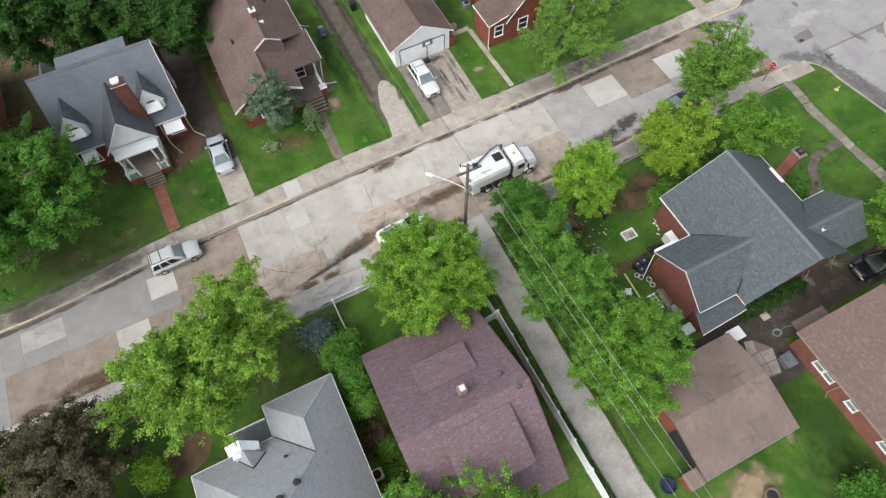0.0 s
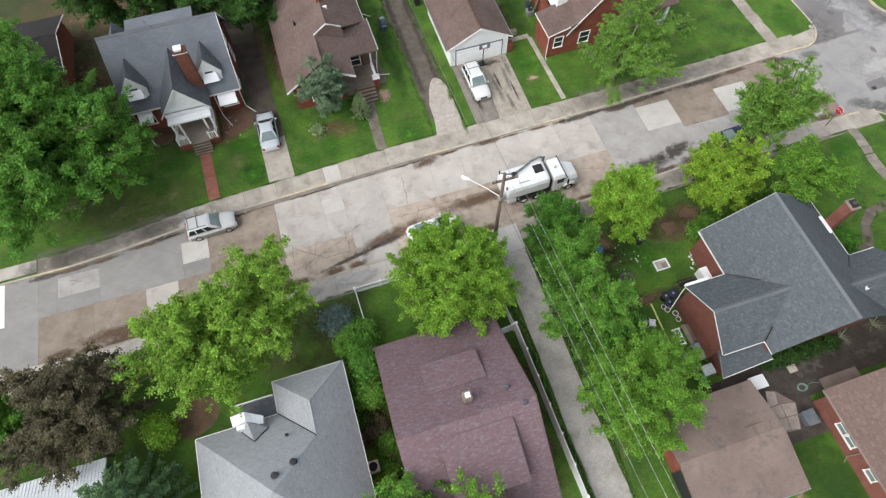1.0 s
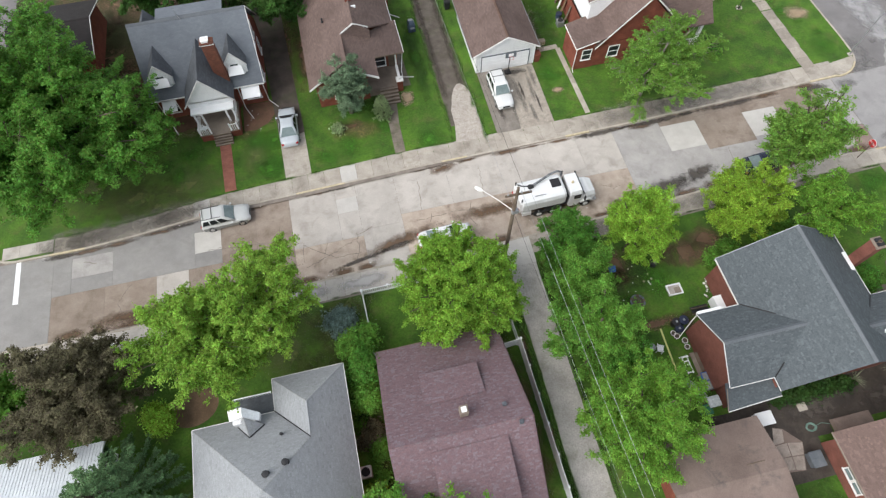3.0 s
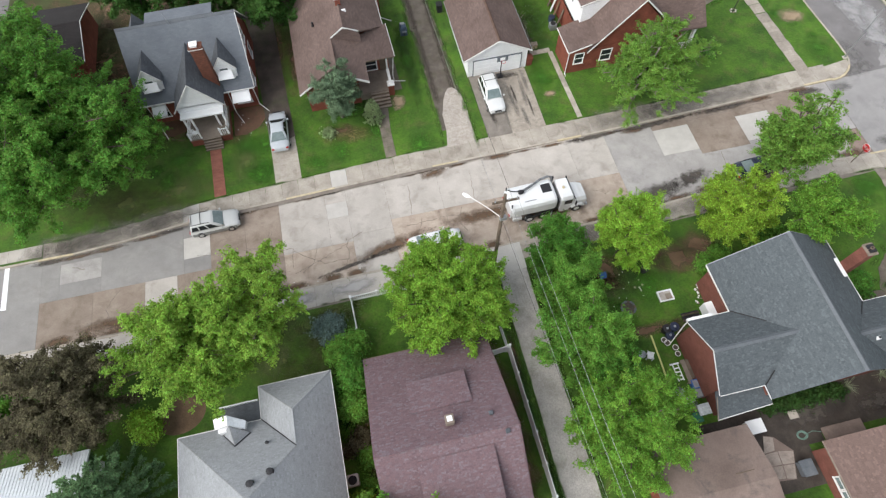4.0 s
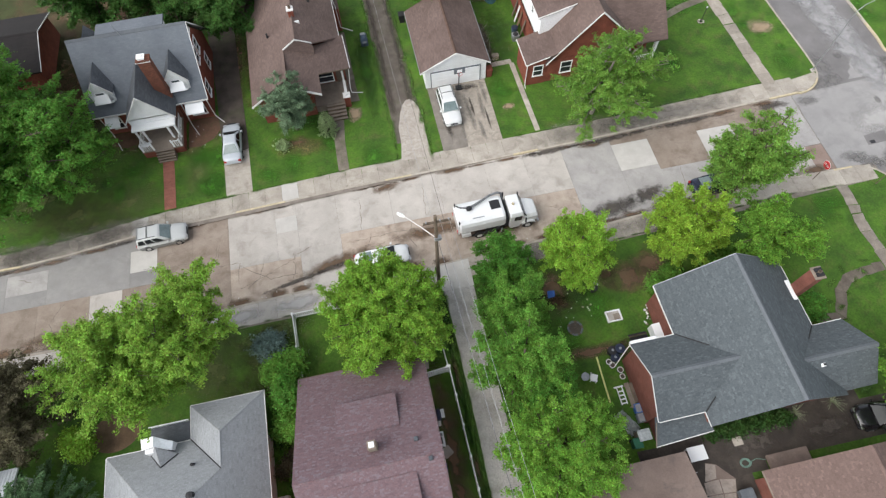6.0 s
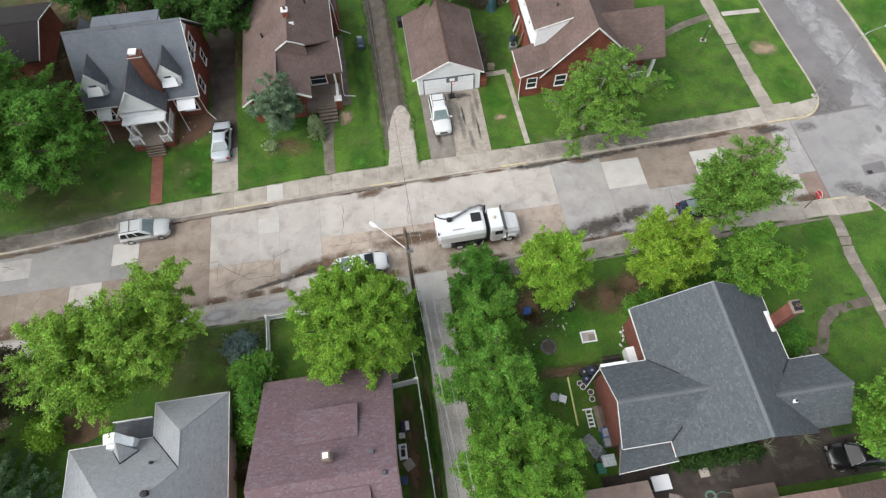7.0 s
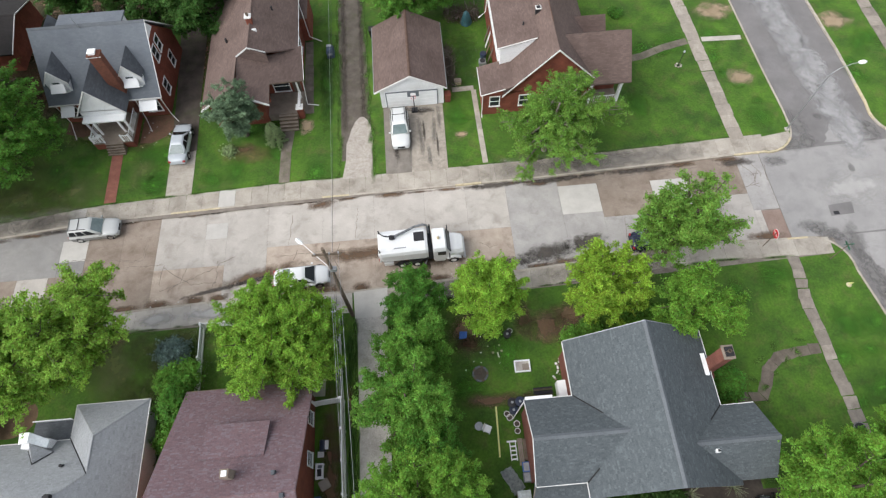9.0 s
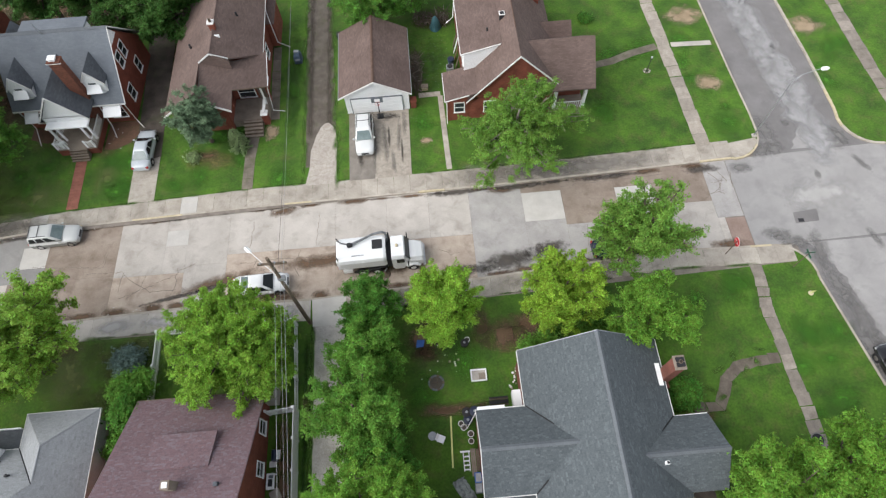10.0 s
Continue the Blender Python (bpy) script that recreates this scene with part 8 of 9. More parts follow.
def stop_sign(x, y):
    t = thing("stop_sign", "red octagonal stop sign on a steel post", "stop sign", (x, y, 0.1))
    part("post", tube([(x, y, 0.05), (x, y, 2.55)], 0.04, seg=6), M["timber"], t)
    b = bmesh.new()
    o = [Vector((x + 0.05, y + 0.40 * math.cos(radians(22.5 + 45 * i)), 2.3 + 0.40 * math.sin(radians(22.5 + 45 * i)))) for i in range(8)]
    slab(o, 0.02, b, Vector((-1, 0, 0)))
    p = part("plate", b, M["stop_red"], t)
    rim = bmesh.new()
    o2 = [Vector((x + 0.075, y + 0.43 * math.cos(radians(22.5 + 45 * i)), 2.3 + 0.43 * math.sin(radians(22.5 + 45 * i)))) for i in range(8)]
    slab(o2, 0.02, rim, Vector((-1, 0, 0)))
    part("rim", rim, M["white"], p)
    word = bpy.data.curves.new("lettering", "FONT")
    word.body, word.size, word.align_x, word.align_y, word.extrude = "STOP", 0.27, "CENTER", "CENTER", 0.004
    word.materials.append(M["white"])
    ob = new("lettering", word)
    ob.matrix_world = Matrix(((0, 0, -1, x + 0.02), (-1, 0, 0, y), (0, 1, 0, 2.3), (0, 0, 0, 1)))
    ob.parent = p
    ob.matrix_parent_inverse = (Matrix.Translation((x, y, 0.1))).inverted()
    return t


stop_sign(46.5, 23.0).rotation_euler[2] = 0
sign = thing("street_sign", "thin street sign post with green blades", "street sign", (51.7, 21.3, 0.1))
part("post", tube([(51.7, 21.3, 0.05), (51.7, 21.3, 2.9)], 0.035, seg=6), M["timber"], sign)
part("blade", box(51.3, 52.1, 21.29, 21.31, 2.7, 2.88), M["green_plastic"], sign)
part("blade", box(51.69, 51.71, 20.9, 21.7, 2.5, 2.68), M["green_plastic"], sign)


# ---- white fence round the red-roofed house ----
def fence(path, label, h=1.05, gap=0.16, solid=False):
    x0, y0 = path[0]
    t = thing("fence", label, "fence", (x0, y0, 0.1))
    pk = None
    for (xa, ya), (xb, yb) in zip(path, path[1:]):
        length = math.hypot(xb - xa, yb - ya)
        ang = math.atan2(yb - ya, xb - xa)
        ux, uy = math.cos(ang), math.sin(ang)
        n = max(1, round(length / 2.2))
        for i in range(n + 1):
            px, py = xa + ux * length * i / n, ya + uy * length * i / n
            post = part("post", box(px - 0.065, px + 0.065, py - 0.065, py + 0.065, 0.05, h + 0.15), M["white"], t)
            part("post_cap", box(px - 0.09, px + 0.09, py - 0.09, py + 0.09, h + 0.15, h + 0.22, bevel=0.025), M["white"], post)
        for z in (0.3, h - 0.02):
            b = slab([(xa - uy * 0.025, ya + ux * 0.025, z + 0.1), (xb - uy * 0.025, yb + ux * 0.025, z + 0.1), (xb + uy * 0.025, yb - ux * 0.025, z + 0.1), (xa + uy * 0.025, ya - ux * 0.025, z + 0.1)], 0.1)
            part("rail", b, M["white"], t)
        k = int(length / gap)
        for i in range(k):
            d = (i + 0.5) * length / k
            px, py = xa + ux * d, ya + uy * d
            if pk is None:
                hw = 0.04 if not solid else gap / 2
                bm = box(x0 - hw, x0 + hw, y0 - 0.012, y0 + 0.012, 0.16, h + 0.1, bevel=0.006)
                ob = part("picket", bm, M["white"], t)
                pk = ob.data
            else:
                ob = new("picket", pk)
                ob.parent = t
            ob.matrix_basis = Matrix.Translation((px - x0, py - y0, -0.1)) @ Matrix.Rotation(ang, 4, "Z")
    return t


fence([(-0.8, 14.4), (-0.95, 19.85)], "white vinyl picket fence between two front lawns")
fence([(-0.95, 19.95), (9.9, 20.0)], "white vinyl picket fence along the pavement")
fence([(10.15, 19.85), (10.45, 12.95)], "white vinyl picket fence along the alley")
fence([(10.5, 12.85), (10.75, -2.6), (10.9, -12)], "tall solid white vinyl fence along the alley", 1.75, 0.17, True)
fence([(10.35, 12.9), (8.35, 12.75)], "white vinyl gate panel between fence and house", 1.5, 0.17, True)


# ---- loose things in the yards ----
def simple(name, label, category, parts_, at, group=""):
    """A thing from a few shaped parts: (name, bmesh, material)."""
    t = thing(name, label, category, at, group)
    for nm, b, m in parts_:
        part(nm, b, M[m], t)
    return t


def bin_at(x, y, material, label, z=0.12):
    return simple("wheelie_bin", label, "bin", [("body", loft([[(x - 0.24, y - 0.26, z), (x + 0.24, y - 0.26, z), (x + 0.24, y + 0.26, z), (x - 0.24, y + 0.26, z)], [(x - 0.3, y - 0.34, z + 0.95), (x + 0.3, y - 0.34, z + 0.95), (x + 0.3, y + 0.34, z + 0.95), (x - 0.3, y + 0.34, z + 0.95)]]), material),
                                                 ("lid", box(x - 0.33, x + 0.33, y - 0.38, y + 0.38, z + 0.95, z + 1.03, bevel=0.03), material),
                                                 ("wheel", lathe([(0.0, -0.3), (0.1, -0.3), (0.1, 0.3), (0.0, 0.3)], 12, "x", (x, y + 0.3, z + 0.1)), "rubber")], (x, y, z))


x, y = 9.25, 49.3
cover = [[(x - 0.4 * a_, y - 0.46 * c_, z_), (x + 0.38 * a_, y - 0.44 * c_, z_), (x + 0.4 * c_, y + 0.45 * a_, z_), (x - 0.38 * c_, y + 0.47 * a_, z_)] for a_, c_, z_ in ((1.0, 1.0, 0.12), (0.9, 0.97, 0.5), (0.95, 0.9, 0.85), (0.8, 0.84, 1.1), (0.5, 0.6, 1.25))]
simple("covered_barbecue", "barbecue under a dark blue weather cover on the side lawn", "barbecue", [("cover", loft(cover), "cover_blue"), ("lid_top", box(x - 0.3, x + 0.2, y + 0.02, y + 0.36, 1.2, 1.29, bevel=0.03), "steel"), ("side_shelf", box(x - 0.2, x + 0.25, y - 0.72, y - 0.44, 0.75, 0.8, bevel=0.015), "grey_plastic"), ("leg", box(x - 0.02, x + 0.03, y - 0.7, y - 0.66, 0.12, 0.75), "dark")], (x, y, 0.12))
bin_at(13.7, 51.6, "dark", "dark wheeled bin behind the garage")
x, y = 23.85, 52.4
drape = [[(x + r_ * (1 + 0.16 * math.sin(5 * q + 2 * z_)) * math.cos(q), y + 0.8 * r_ * (1 + 0.16 * math.cos(4 * q + z_)) * math.sin(q), z_) for q in (2 * math.pi * k / 18 for k in range(18))] for r_, z_ in ((0.62, 0.12), (0.5, 0.6), (0.38, 1.15), (0.26, 1.55), (0.08, 1.75))]
simple("draped_sheet", "teal plastic sheet draped over garden gear", "plastic sheet", [("sheet", loft(drape), "teal_sheet"), ("board", slab([(x - 0.8, y + 0.2, 0.9), (x - 0.7, y + 0.25, 0.9), (x - 0.25, y + 0.2, 0.13), (x - 0.35, y + 0.15, 0.13)], 0.05, None, Vector((0, 1, 0))), "timber")], (x, y, 0.12))


def brush_pile(x0, x1, y0, y1, h, n, seed, label):
    """Cut branches heaped on the ground: single thick ones and a tangle of twigs."""
    rng = random.Random(seed)
    t = thing("brush_pile", label, "brush pile", ((x0 + x1) / 2, (y0 + y1) / 2, 0.12))
    tangle = bmesh.new()
    for k in range(n):
        p = Vector((rng.uniform(x0, x1), rng.uniform(y0, y1), 0.14 + rng.uniform(0, h)))
        a, ln = rng.uniform(0, 6.28), rng.uniform(0.4, 1.3)
        q = p + Vector((math.cos(a) * ln * 0.7, math.sin(a) * ln, rng.uniform(-0.1, 0.25)))
        q.z = max(q.z, 0.14)
        if k % 8 == 0:
            part("branch", tube([p, (p + q) / 2 + Vector((0, 0, 0.08)), q], 0.04, 0.02, 5), M["bark_pale" if k % 16 else "bark"], t)
        else:
            tube([p, (p + q) / 2 + Vector((rng.gauss(0, 0.08), rng.gauss(0, 0.08), 0.05)), q], 0.02, 0.008, 4, tangle)
    part("tangle", tangle, M["bark"], t)["kind"] = "stuff"
    return t


brush_pile(20.95, 21.9, 43.4, 48.8, 0.5, 420, 71, "dark heap of cut branches beside the garage wall")
brush_pile(21.6, 25.4, 52.6, 54.8, 0.6, 460, 72, "dark heap of cut branches behind the garden")
x, y = 24.92, 46.15
simple("air_conditioner", "grey box air conditioner beside the brick wall", "air conditioner", [("case", box(x - 0.36, x + 0.36, y - 0.36, y + 0.36, 0.12, 0.8, bevel=0.04), "steel"), ("fan_grille", lathe([(0.0, 0.8), (0.27, 0.8), (0.29, 0.83), (0.0, 0.84)], 18, at=(x, y, 0)), "dark")], (x, y, 0.12))
x, y = 25.1, 47.2
simple("tub", "round dark plastic tub with a lid", "tub", [("tub", lathe([(0.28, 0), (0.33, 0.6), (0.0, 0.6)], 16, at=(x, y, 0.12)), "cover_blue"), ("lid", lathe([(0.35, 0.6), (0.35, 0.65), (0.0, 0.69)], 16, at=(x, y, 0.12)), "navy_plastic")], (x, y, 0.12), "dark tubs")
for k, (yy, m, lb) in enumerate(((46.3, "timber", "weathered brown board leaning on the wall"), (47.6, "soil", "orange-brown board leaning on the wall"), (48.5, "trim", "pale board leaning on the wall"), (49.4, "timber", "weathered brown board leaning on the wall"))):
    simple("leaning_board", lb, "board", [("plank", slab([(25.94, yy, 2.1), (25.94, yy + 0.3, 2.1), (25.5, yy + 0.34, 0.12), (25.5, yy + 0.04, 0.12)], 0.05, None, Vector((1, 0, 0))), m)], (25.6, yy, 0.12), "leaning boards")
x, y = 52.3, 18.85
simple("utility_marker", "small yellow utility marker standing on the lawn", "marker", [("stake", box(x - 0.02, x + 0.02, y - 0.02, y + 0.02, 0.12, 0.5), "trim"), ("plate", box(x - 0.16, x + 0.16, y - 0.03, y + 0.01, 0.3, 0.62, bevel=0.01), "bright_yellow"), ("base", lathe([(0.22, 0), (0.2, 0.08), (0.0, 0.1)], 12, at=(x, y, 0.12)), "sand_plastic")], (x, y, 0.12))
x, y = -21.1, 20.15
simple("yard_sign", "small white yard sign on a wire stake", "sign", [("board", box(x - 0.26, x + 0.26, y - 0.012, y + 0.012, 0.35, 0.75, bevel=0.004), "white"), ("stake", box(x - 0.2, x - 0.18, y - 0.01, y + 0.01, 0.1, 0.36), "steel"), ("stake", box(x + 0.18, x + 0.2, y - 0.01, y + 0.01, 0.1, 0.36), "steel"), ("print_bar", box(x - 0.2, x + 0.2, y - 0.016, y - 0.012, 0.5, 0.56), "green_plastic")], (x, y, 0.12))
x, y = 44.8, 44.0
simple("garden_lamp", "slim dark lamp post with a pale globe on the lawn", "garden lamp", [("base", lathe([(0.12, 0), (0.1, 0.08), (0.04, 0.14)], 12, at=(x, y, 0.12)), "dark"), ("post", tube([(x, y, 0.2), (x, y, 1.85)], 0.035, seg=8), "dark"), ("collar", lathe([(0.04, 1.8), (0.1, 1.86), (0.1, 1.9), (0.0, 1.9)], 12, at=(x, y, 0)), "dark"), ("globe", lathe([(0.06, 1.9), (0.11, 1.98), (0.11, 2.03), (0.06, 2.12), (0.0, 2.14)], 14, at=(x, y, 0)), "pale_plastic")], (x, y, 0.12))
for k in range(7):
    simple("rubble_stone", "pale stone at the lamp post's foot", "stone", [("stone", lathe([(0.07, 0), (0.11, 0.05), (0.08, 0.1), (0.0, 0.12)], 7, at=(x + 0.3 * math.cos(k * 0.9), y + 0.25 * math.sin(k * 0.9), 0.12)), "step" if k % 2 else "concrete")], (x, y, 0.12), "lamp post stones")
x, y = 48.6, 7.6
simple("manhole_cover", "round dark cover set in the old walk", "drain cover", [("frame", lathe([(0.5, 0), (0.5, 0.05), (0.42, 0.055), (0.42, 0.0)], 24, at=(x, y, 0.13)), "asphalt_dark"), ("cover", lathe([(0.41, 0), (0.41, 0.045), (0.0, 0.05)], 24, at=(x, y, 0.13)), "dark")], (x, y, 0.13))
random.seed(19)
for k in range(14):
    px, py, q = 26.98 + 0.028 * k + random.gauss(0, 0.1), 13.2 + 0.12 * k, random.uniform(0.06, 0.13)
    simple("rubble_stone", "pale broken stone along the brick wall", "stone", [("stone", lathe([(q * 0.7, 0), (q, q * 0.5), (q * 0.7, q), (0.0, q * 1.2)], 7, at=(px, py, 0.12)), "trim" if k % 3 else "step")], (px, py, 0.12), "wall stones")
simple("cool_box", "pale yellow cool box with a white lid on the path", "cool box", [("body", box(21.85, 22.5, 43.75, 44.25, 0.12, 0.5, bevel=0.03), "sand_plastic"), ("lid", box(21.82, 22.53, 43.72, 44.28, 0.5, 0.6, bevel=0.03), "step")], (22.2, 44, 0.12))
bin_at(20.95, 41.9, "brick", "dark red bin beside the garage")
bin_at(22.6, 4.6, "green_plastic", "green bin beside the lean-to")
def planter(x0, x1, y0, y1):
    t = thing("planter_box", "white plastic planter tray lying on the lawn", "planter", ((x0 + x1) / 2, (y0 + y1) / 2, 0.12))
    part("base", box(x0, x1, y0, y1, 0.12, 0.2), M["concrete"], t)
    for a, b, c, d in ((x0, x1, y0, y0 + 0.1), (x0, x1, y1 - 0.1, y1), (x0, x0 + 0.1, y0 + 0.1, y1 - 0.1), (x1 - 0.1, x1, y0 + 0.1, y1 - 0.1)):
        part("side", box(a, b, c, d, 0.12, 0.36, bevel=0.025), M["white"], t)
    part("insert", box(x0 + 0.62, x1 - 0.12, y0 + 0.12, y1 - 0.3, 0.2, 0.25, bevel=0.01), M["step"], t)


planter(23.85, 25.1, 13.95, 14.9)
simple("board", "long pale yellow board lying on the grass", "board", [("plank", slab([(21.98, 11.5, 0.2), (22.1, 11.5, 0.2), (21.95, 7.85, 0.2), (21.83, 7.85, 0.2)], 0.08), "bright_yellow")], (21.97, 9.7, 0.12))
fx, fy = 21.14, 14.12
fire = thing("fire_pit", "round fire pit of dark stones full of ash", "fire pit", (fx, fy, 0.12))
part("ash_bed", lathe([(0.0, 0.03), (0.5, 0.04), (0.62, 0.0), (0.0, 0.0)], 20, at=(fx, fy, 0.12)), M["drive_dirt"], fire)
for k in range(15):
    a = 2 * math.pi * k / 15
    st = box(-0.12, 0.12, -0.08, 0.08, 0, 0.13, bevel=0.035)
    bmesh.ops.transform(st, matrix=pose(fx + 0.56 * math.cos(a), fy + 0.56 * math.sin(a), 0.12, 0, 0, math.degrees(a) + 90), verts=st.verts[:])
    part("stone", st, M["grey_plastic" if k % 3 else "timber"], fire)
for k, (lx, ly, ang) in enumerate(((0.1, 0.1, 30), (-0.12, 0.02, 110))):
    part("burnt_log", tube([(fx + lx - 0.25 * math.cos(ang), fy + ly - 0.25 * math.sin(ang), 0.2), (fx + lx + 0.25 * math.cos(ang), fy + ly + 0.25 * math.sin(ang), 0.22)], 0.05, 0.04, 7), M["bark"], fire)
random.seed(31)
for k in range(5):
    px, py = 22.8 + random.gauss(0, 0.45), 15.8 + random.gauss(0, 0.3)
    s = random.uniform(0.07, 0.16)
    simple("rubble_stone", "pale broken stone lying on bare soil", "stone", [("stone", lathe([(s * 0.6, 0), (s, s * 0.4), (s * 0.7, s * 0.9), (0.0, s)], 7, at=(px, py, 0.12)), "concrete" if k % 2 else "step")], (px, py, 0.12), "rubble stones")


def garden_chair(x, y, rz, material="white", label="white plastic garden chair on the grass", z=0.12):
    t = thing("garden_chair", label, "chair")
    part("seat", box(-0.25, 0.25, -0.25, 0.25, 0.4, 0.45, bevel=0.02), M[material], t)
    part("backrest", slab([(-0.25, 0.23, 0.45), (0.25, 0.23, 0.45), (0.25, 0.35, 0.9), (-0.25, 0.35, 0.9)], 0.03, None, Vector((0, 1, 0))), M[material], t)
    for sx in (-0.22, 0.22):
        part("armrest", box(sx - 0.03, sx + 0.03, -0.22, 0.25, 0.62, 0.66), M[material], t)
        for sy in (-0.22, 0.22):
            part("leg", box(sx - 0.025, sx + 0.025, sy - 0.025, sy + 0.025, 0, 0.62 if sy < 0 else 0.42), M[material], t)
    t.matrix_world = pose(x, y, z, 0, 0, rz)
    return t


garden_chair(-12.75, 39.75, 150, "white", "white garden chair on the front porch", 1.0)
garden_chair(-9.95, 39.8, 200, "step", "grey garden chair on the front porch", 1.0)
garden_chair(21.2, 9.85, 65)
x, y = 20.58, 10.1
simple("side_table", "small round grey garden table beside the chair", "table", [("tabletop", lathe([(0.0, 0.5), (0.3, 0.5), (0.32, 0.54), (0.0, 0.55)], 20, at=(x, y, 0.12)), "steel"), ("leg", lathe([(0.04, 0), (0.04, 0.5)], 8, at=(x, y, 0.12)), "steel"), ("foot", lathe([(0.2, 0), (0.18, 0.04), (0.04, 0.06)], 14, at=(x, y, 0.12)), "steel")], (x, y, 0.12))
random.seed(5)
for i, (px, py, r) in enumerate(((22.77, 10.85, 0.2), (22.95, 10.57, 0.22), (23.42, 10.07, 0.22), (23.4, 9.55, 0.2), (23.85, 17.3, 0.2))):
    m = "soil" if i < 4 else "dark"
    simple("flower_pot", "round plant pot with a pale rim beside the house" if i < 4 else "dark round plant pot with a pale rim", "plant pot", [("pot", lathe([(r * 0.7, 0.0), (r * 0.92, 0.3), (r * 0.8, 0.3), (r * 0.75, 0.22)], 16, at=(px, py, 0.12)), m),
           ("rim", tube([(px + r * math.cos(q), py + r * math.sin(q), 0.45) for q in (2 * math.pi * k / 16 for k in range(17))], 0.03, seg=6), "trim"), ("soil", lathe([(0.0, 0.26), (r * 0.82, 0.27), (0.0, 0.29)], 12, at=(px, py, 0.12)), "drive_dirt")], (px, py, 0.12), "plant pots")
for px, py, r, hh, m in ((23.25, 11.6, 0.34, 0.62, "dark"), (23.85, 11.6, 0.36, 0.7, "navy_plastic"), (23.3, 11.05, 0.33, 0.55, "navy_plastic"), (23.6, 17.0, 0.3, 0.5, "dark")):
    simple("tub", "round dark plastic tub with a lid", "tub", [("tub", lathe([(r * 0.85, 0), (r, hh), (0.0, hh)], 18, at=(px, py, 0.12)), m), ("lid", lathe([(r * 1.05, hh), (r * 1.05, hh + 0.05), (r * 0.5, hh + 0.09), (0.0, hh + 0.09)], 18, at=(px, py, 0.12)), m),
           ("lid_knob", lathe([(0.11, hh + 0.09), (0.09, hh + 0.13), (0.0, hh + 0.13)], 10, at=(px, py, 0.12)), "steel")], (px, py, 0.12), "dark tubs")
simple("bin_lid", "blue plastic sheet folded under the tree", "plastic sheet", [("sheet", slab([(19.75, 17.05, 0.3), (20.35, 17.1, 0.24), (20.45, 17.6, 0.3), (19.85, 17.65, 0.36)], 0.12), "bright_blue")], (20.1, 17.3, 0.12))
x, y = 22.93, 8.2
simple("ladder", "white step ladder lying on the grass", "ladder", [("rail", box(x - 0.24, x - 0.18, y - 0.68, y + 0.7, 0.14, 0.24), "white"), ("rail", box(x + 0.18, x + 0.24, y - 0.68, y + 0.7, 0.14, 0.24), "white"), ("top_step", box(x - 0.42, x + 0.3, y + 0.62, y + 0.74, 0.16, 0.27), "white")]
       + [("rung", box(x - 0.19, x + 0.19, y - 0.62 + 0.3 * k, y - 0.52 + 0.3 * k, 0.17, 0.23), "white") for k in range(4)], (x, y, 0.12))
for x, y, ln, m, lb in ((23.4, 8.05, 0.95, "step", "weathered grey plank trestle beside the wall"), (23.78, 8.2, 0.75, "timber", "brown timber trestle against the brick wall")):
    simple("trestle", lb, "trestle", [("plank", box(x - 0.15 + 0.12 * k, x - 0.05 + 0.12 * k, y - ln, y + ln, 0.55, 0.6), m) for k in range(3)] + [("leg", box(x - 0.14, x + 0.18, y + s * ln * 0.85 - 0.04, y + s * ln * 0.85 + 0.04, 0.12, 0.55), m) for s in (-1, 1)], (x, y, 0.12), "trestles")
for x, y, m, lb in ((23.65, 7.0, "bright_blue", "blue plastic crate beside the wall"), (23.62, 6.3, "grey_plastic", "blue-grey plastic crate beside the wall")):
    simple("crate", lb, "crate", [("body", box(x - 0.24, x + 0.24, y - 0.32, y + 0.32, 0.12, 0.62, bevel=0.03), m), ("rim", box(x - 0.27, x + 0.27, y - 0.35, y + 0.35, 0.62, 0.67, bevel=0.01), m), ("content", box(x - 0.2, x + 0.2, y - 0.28, y + 0.28, 0.66, 0.69), "steel")], (x, y, 0.12), "crates")


def tarp(x, y, sx, sy, rz, material, label):
    """A crumpled sheet lying on the ground."""
    rng = random.Random(77)
    b = bmesh.new()
    n = 11
    g = [[b.verts.new((sx * (i / (n - 1) - 0.5) + rng.gauss(0, 0.03), sy * (j / (n - 1) - 0.5) + rng.gauss(0, 0.03), 0.04 + abs(rng.gauss(0, 0.07)))) for j in range(n)] for i in range(n)]
    for i in range(n - 1):
        for j in range(n - 1):
            b.faces.new((g[i][j], g[i + 1][j], g[i + 1][j + 1], g[i][j + 1]))
    bmesh.ops.solidify(b, geom=b.faces[:], thickness=0.015)
    bmesh.ops.transform(b, matrix=pose(x, y, 0.12, 0, 0, rz), verts=b.verts[:])
    return simple("tarpaulin", label, "tarpaulin", [("sheet", b, material)], (x, y, 0.12))


tarp(22.6, 6.2, 1.0, 1.8, 28, "pale_plastic", "crumpled pale grey plastic sheet on the grass")
x, y = 25.75, 12.3
simple("log_stack", "low stack of dark firewood beside the wall", "firewood", [("log", tube([(x - 0.7, y - 0.28 + 0.14 * k, 0.2 + 0.13 * (k % 2)), (x + 0.75, y - 0.26 + 0.14 * k, 0.2 + 0.13 * (k % 2))], 0.075, seg=7), "dark" if k % 3 else "bark") for k in range(5)], (x, y, 0.12))


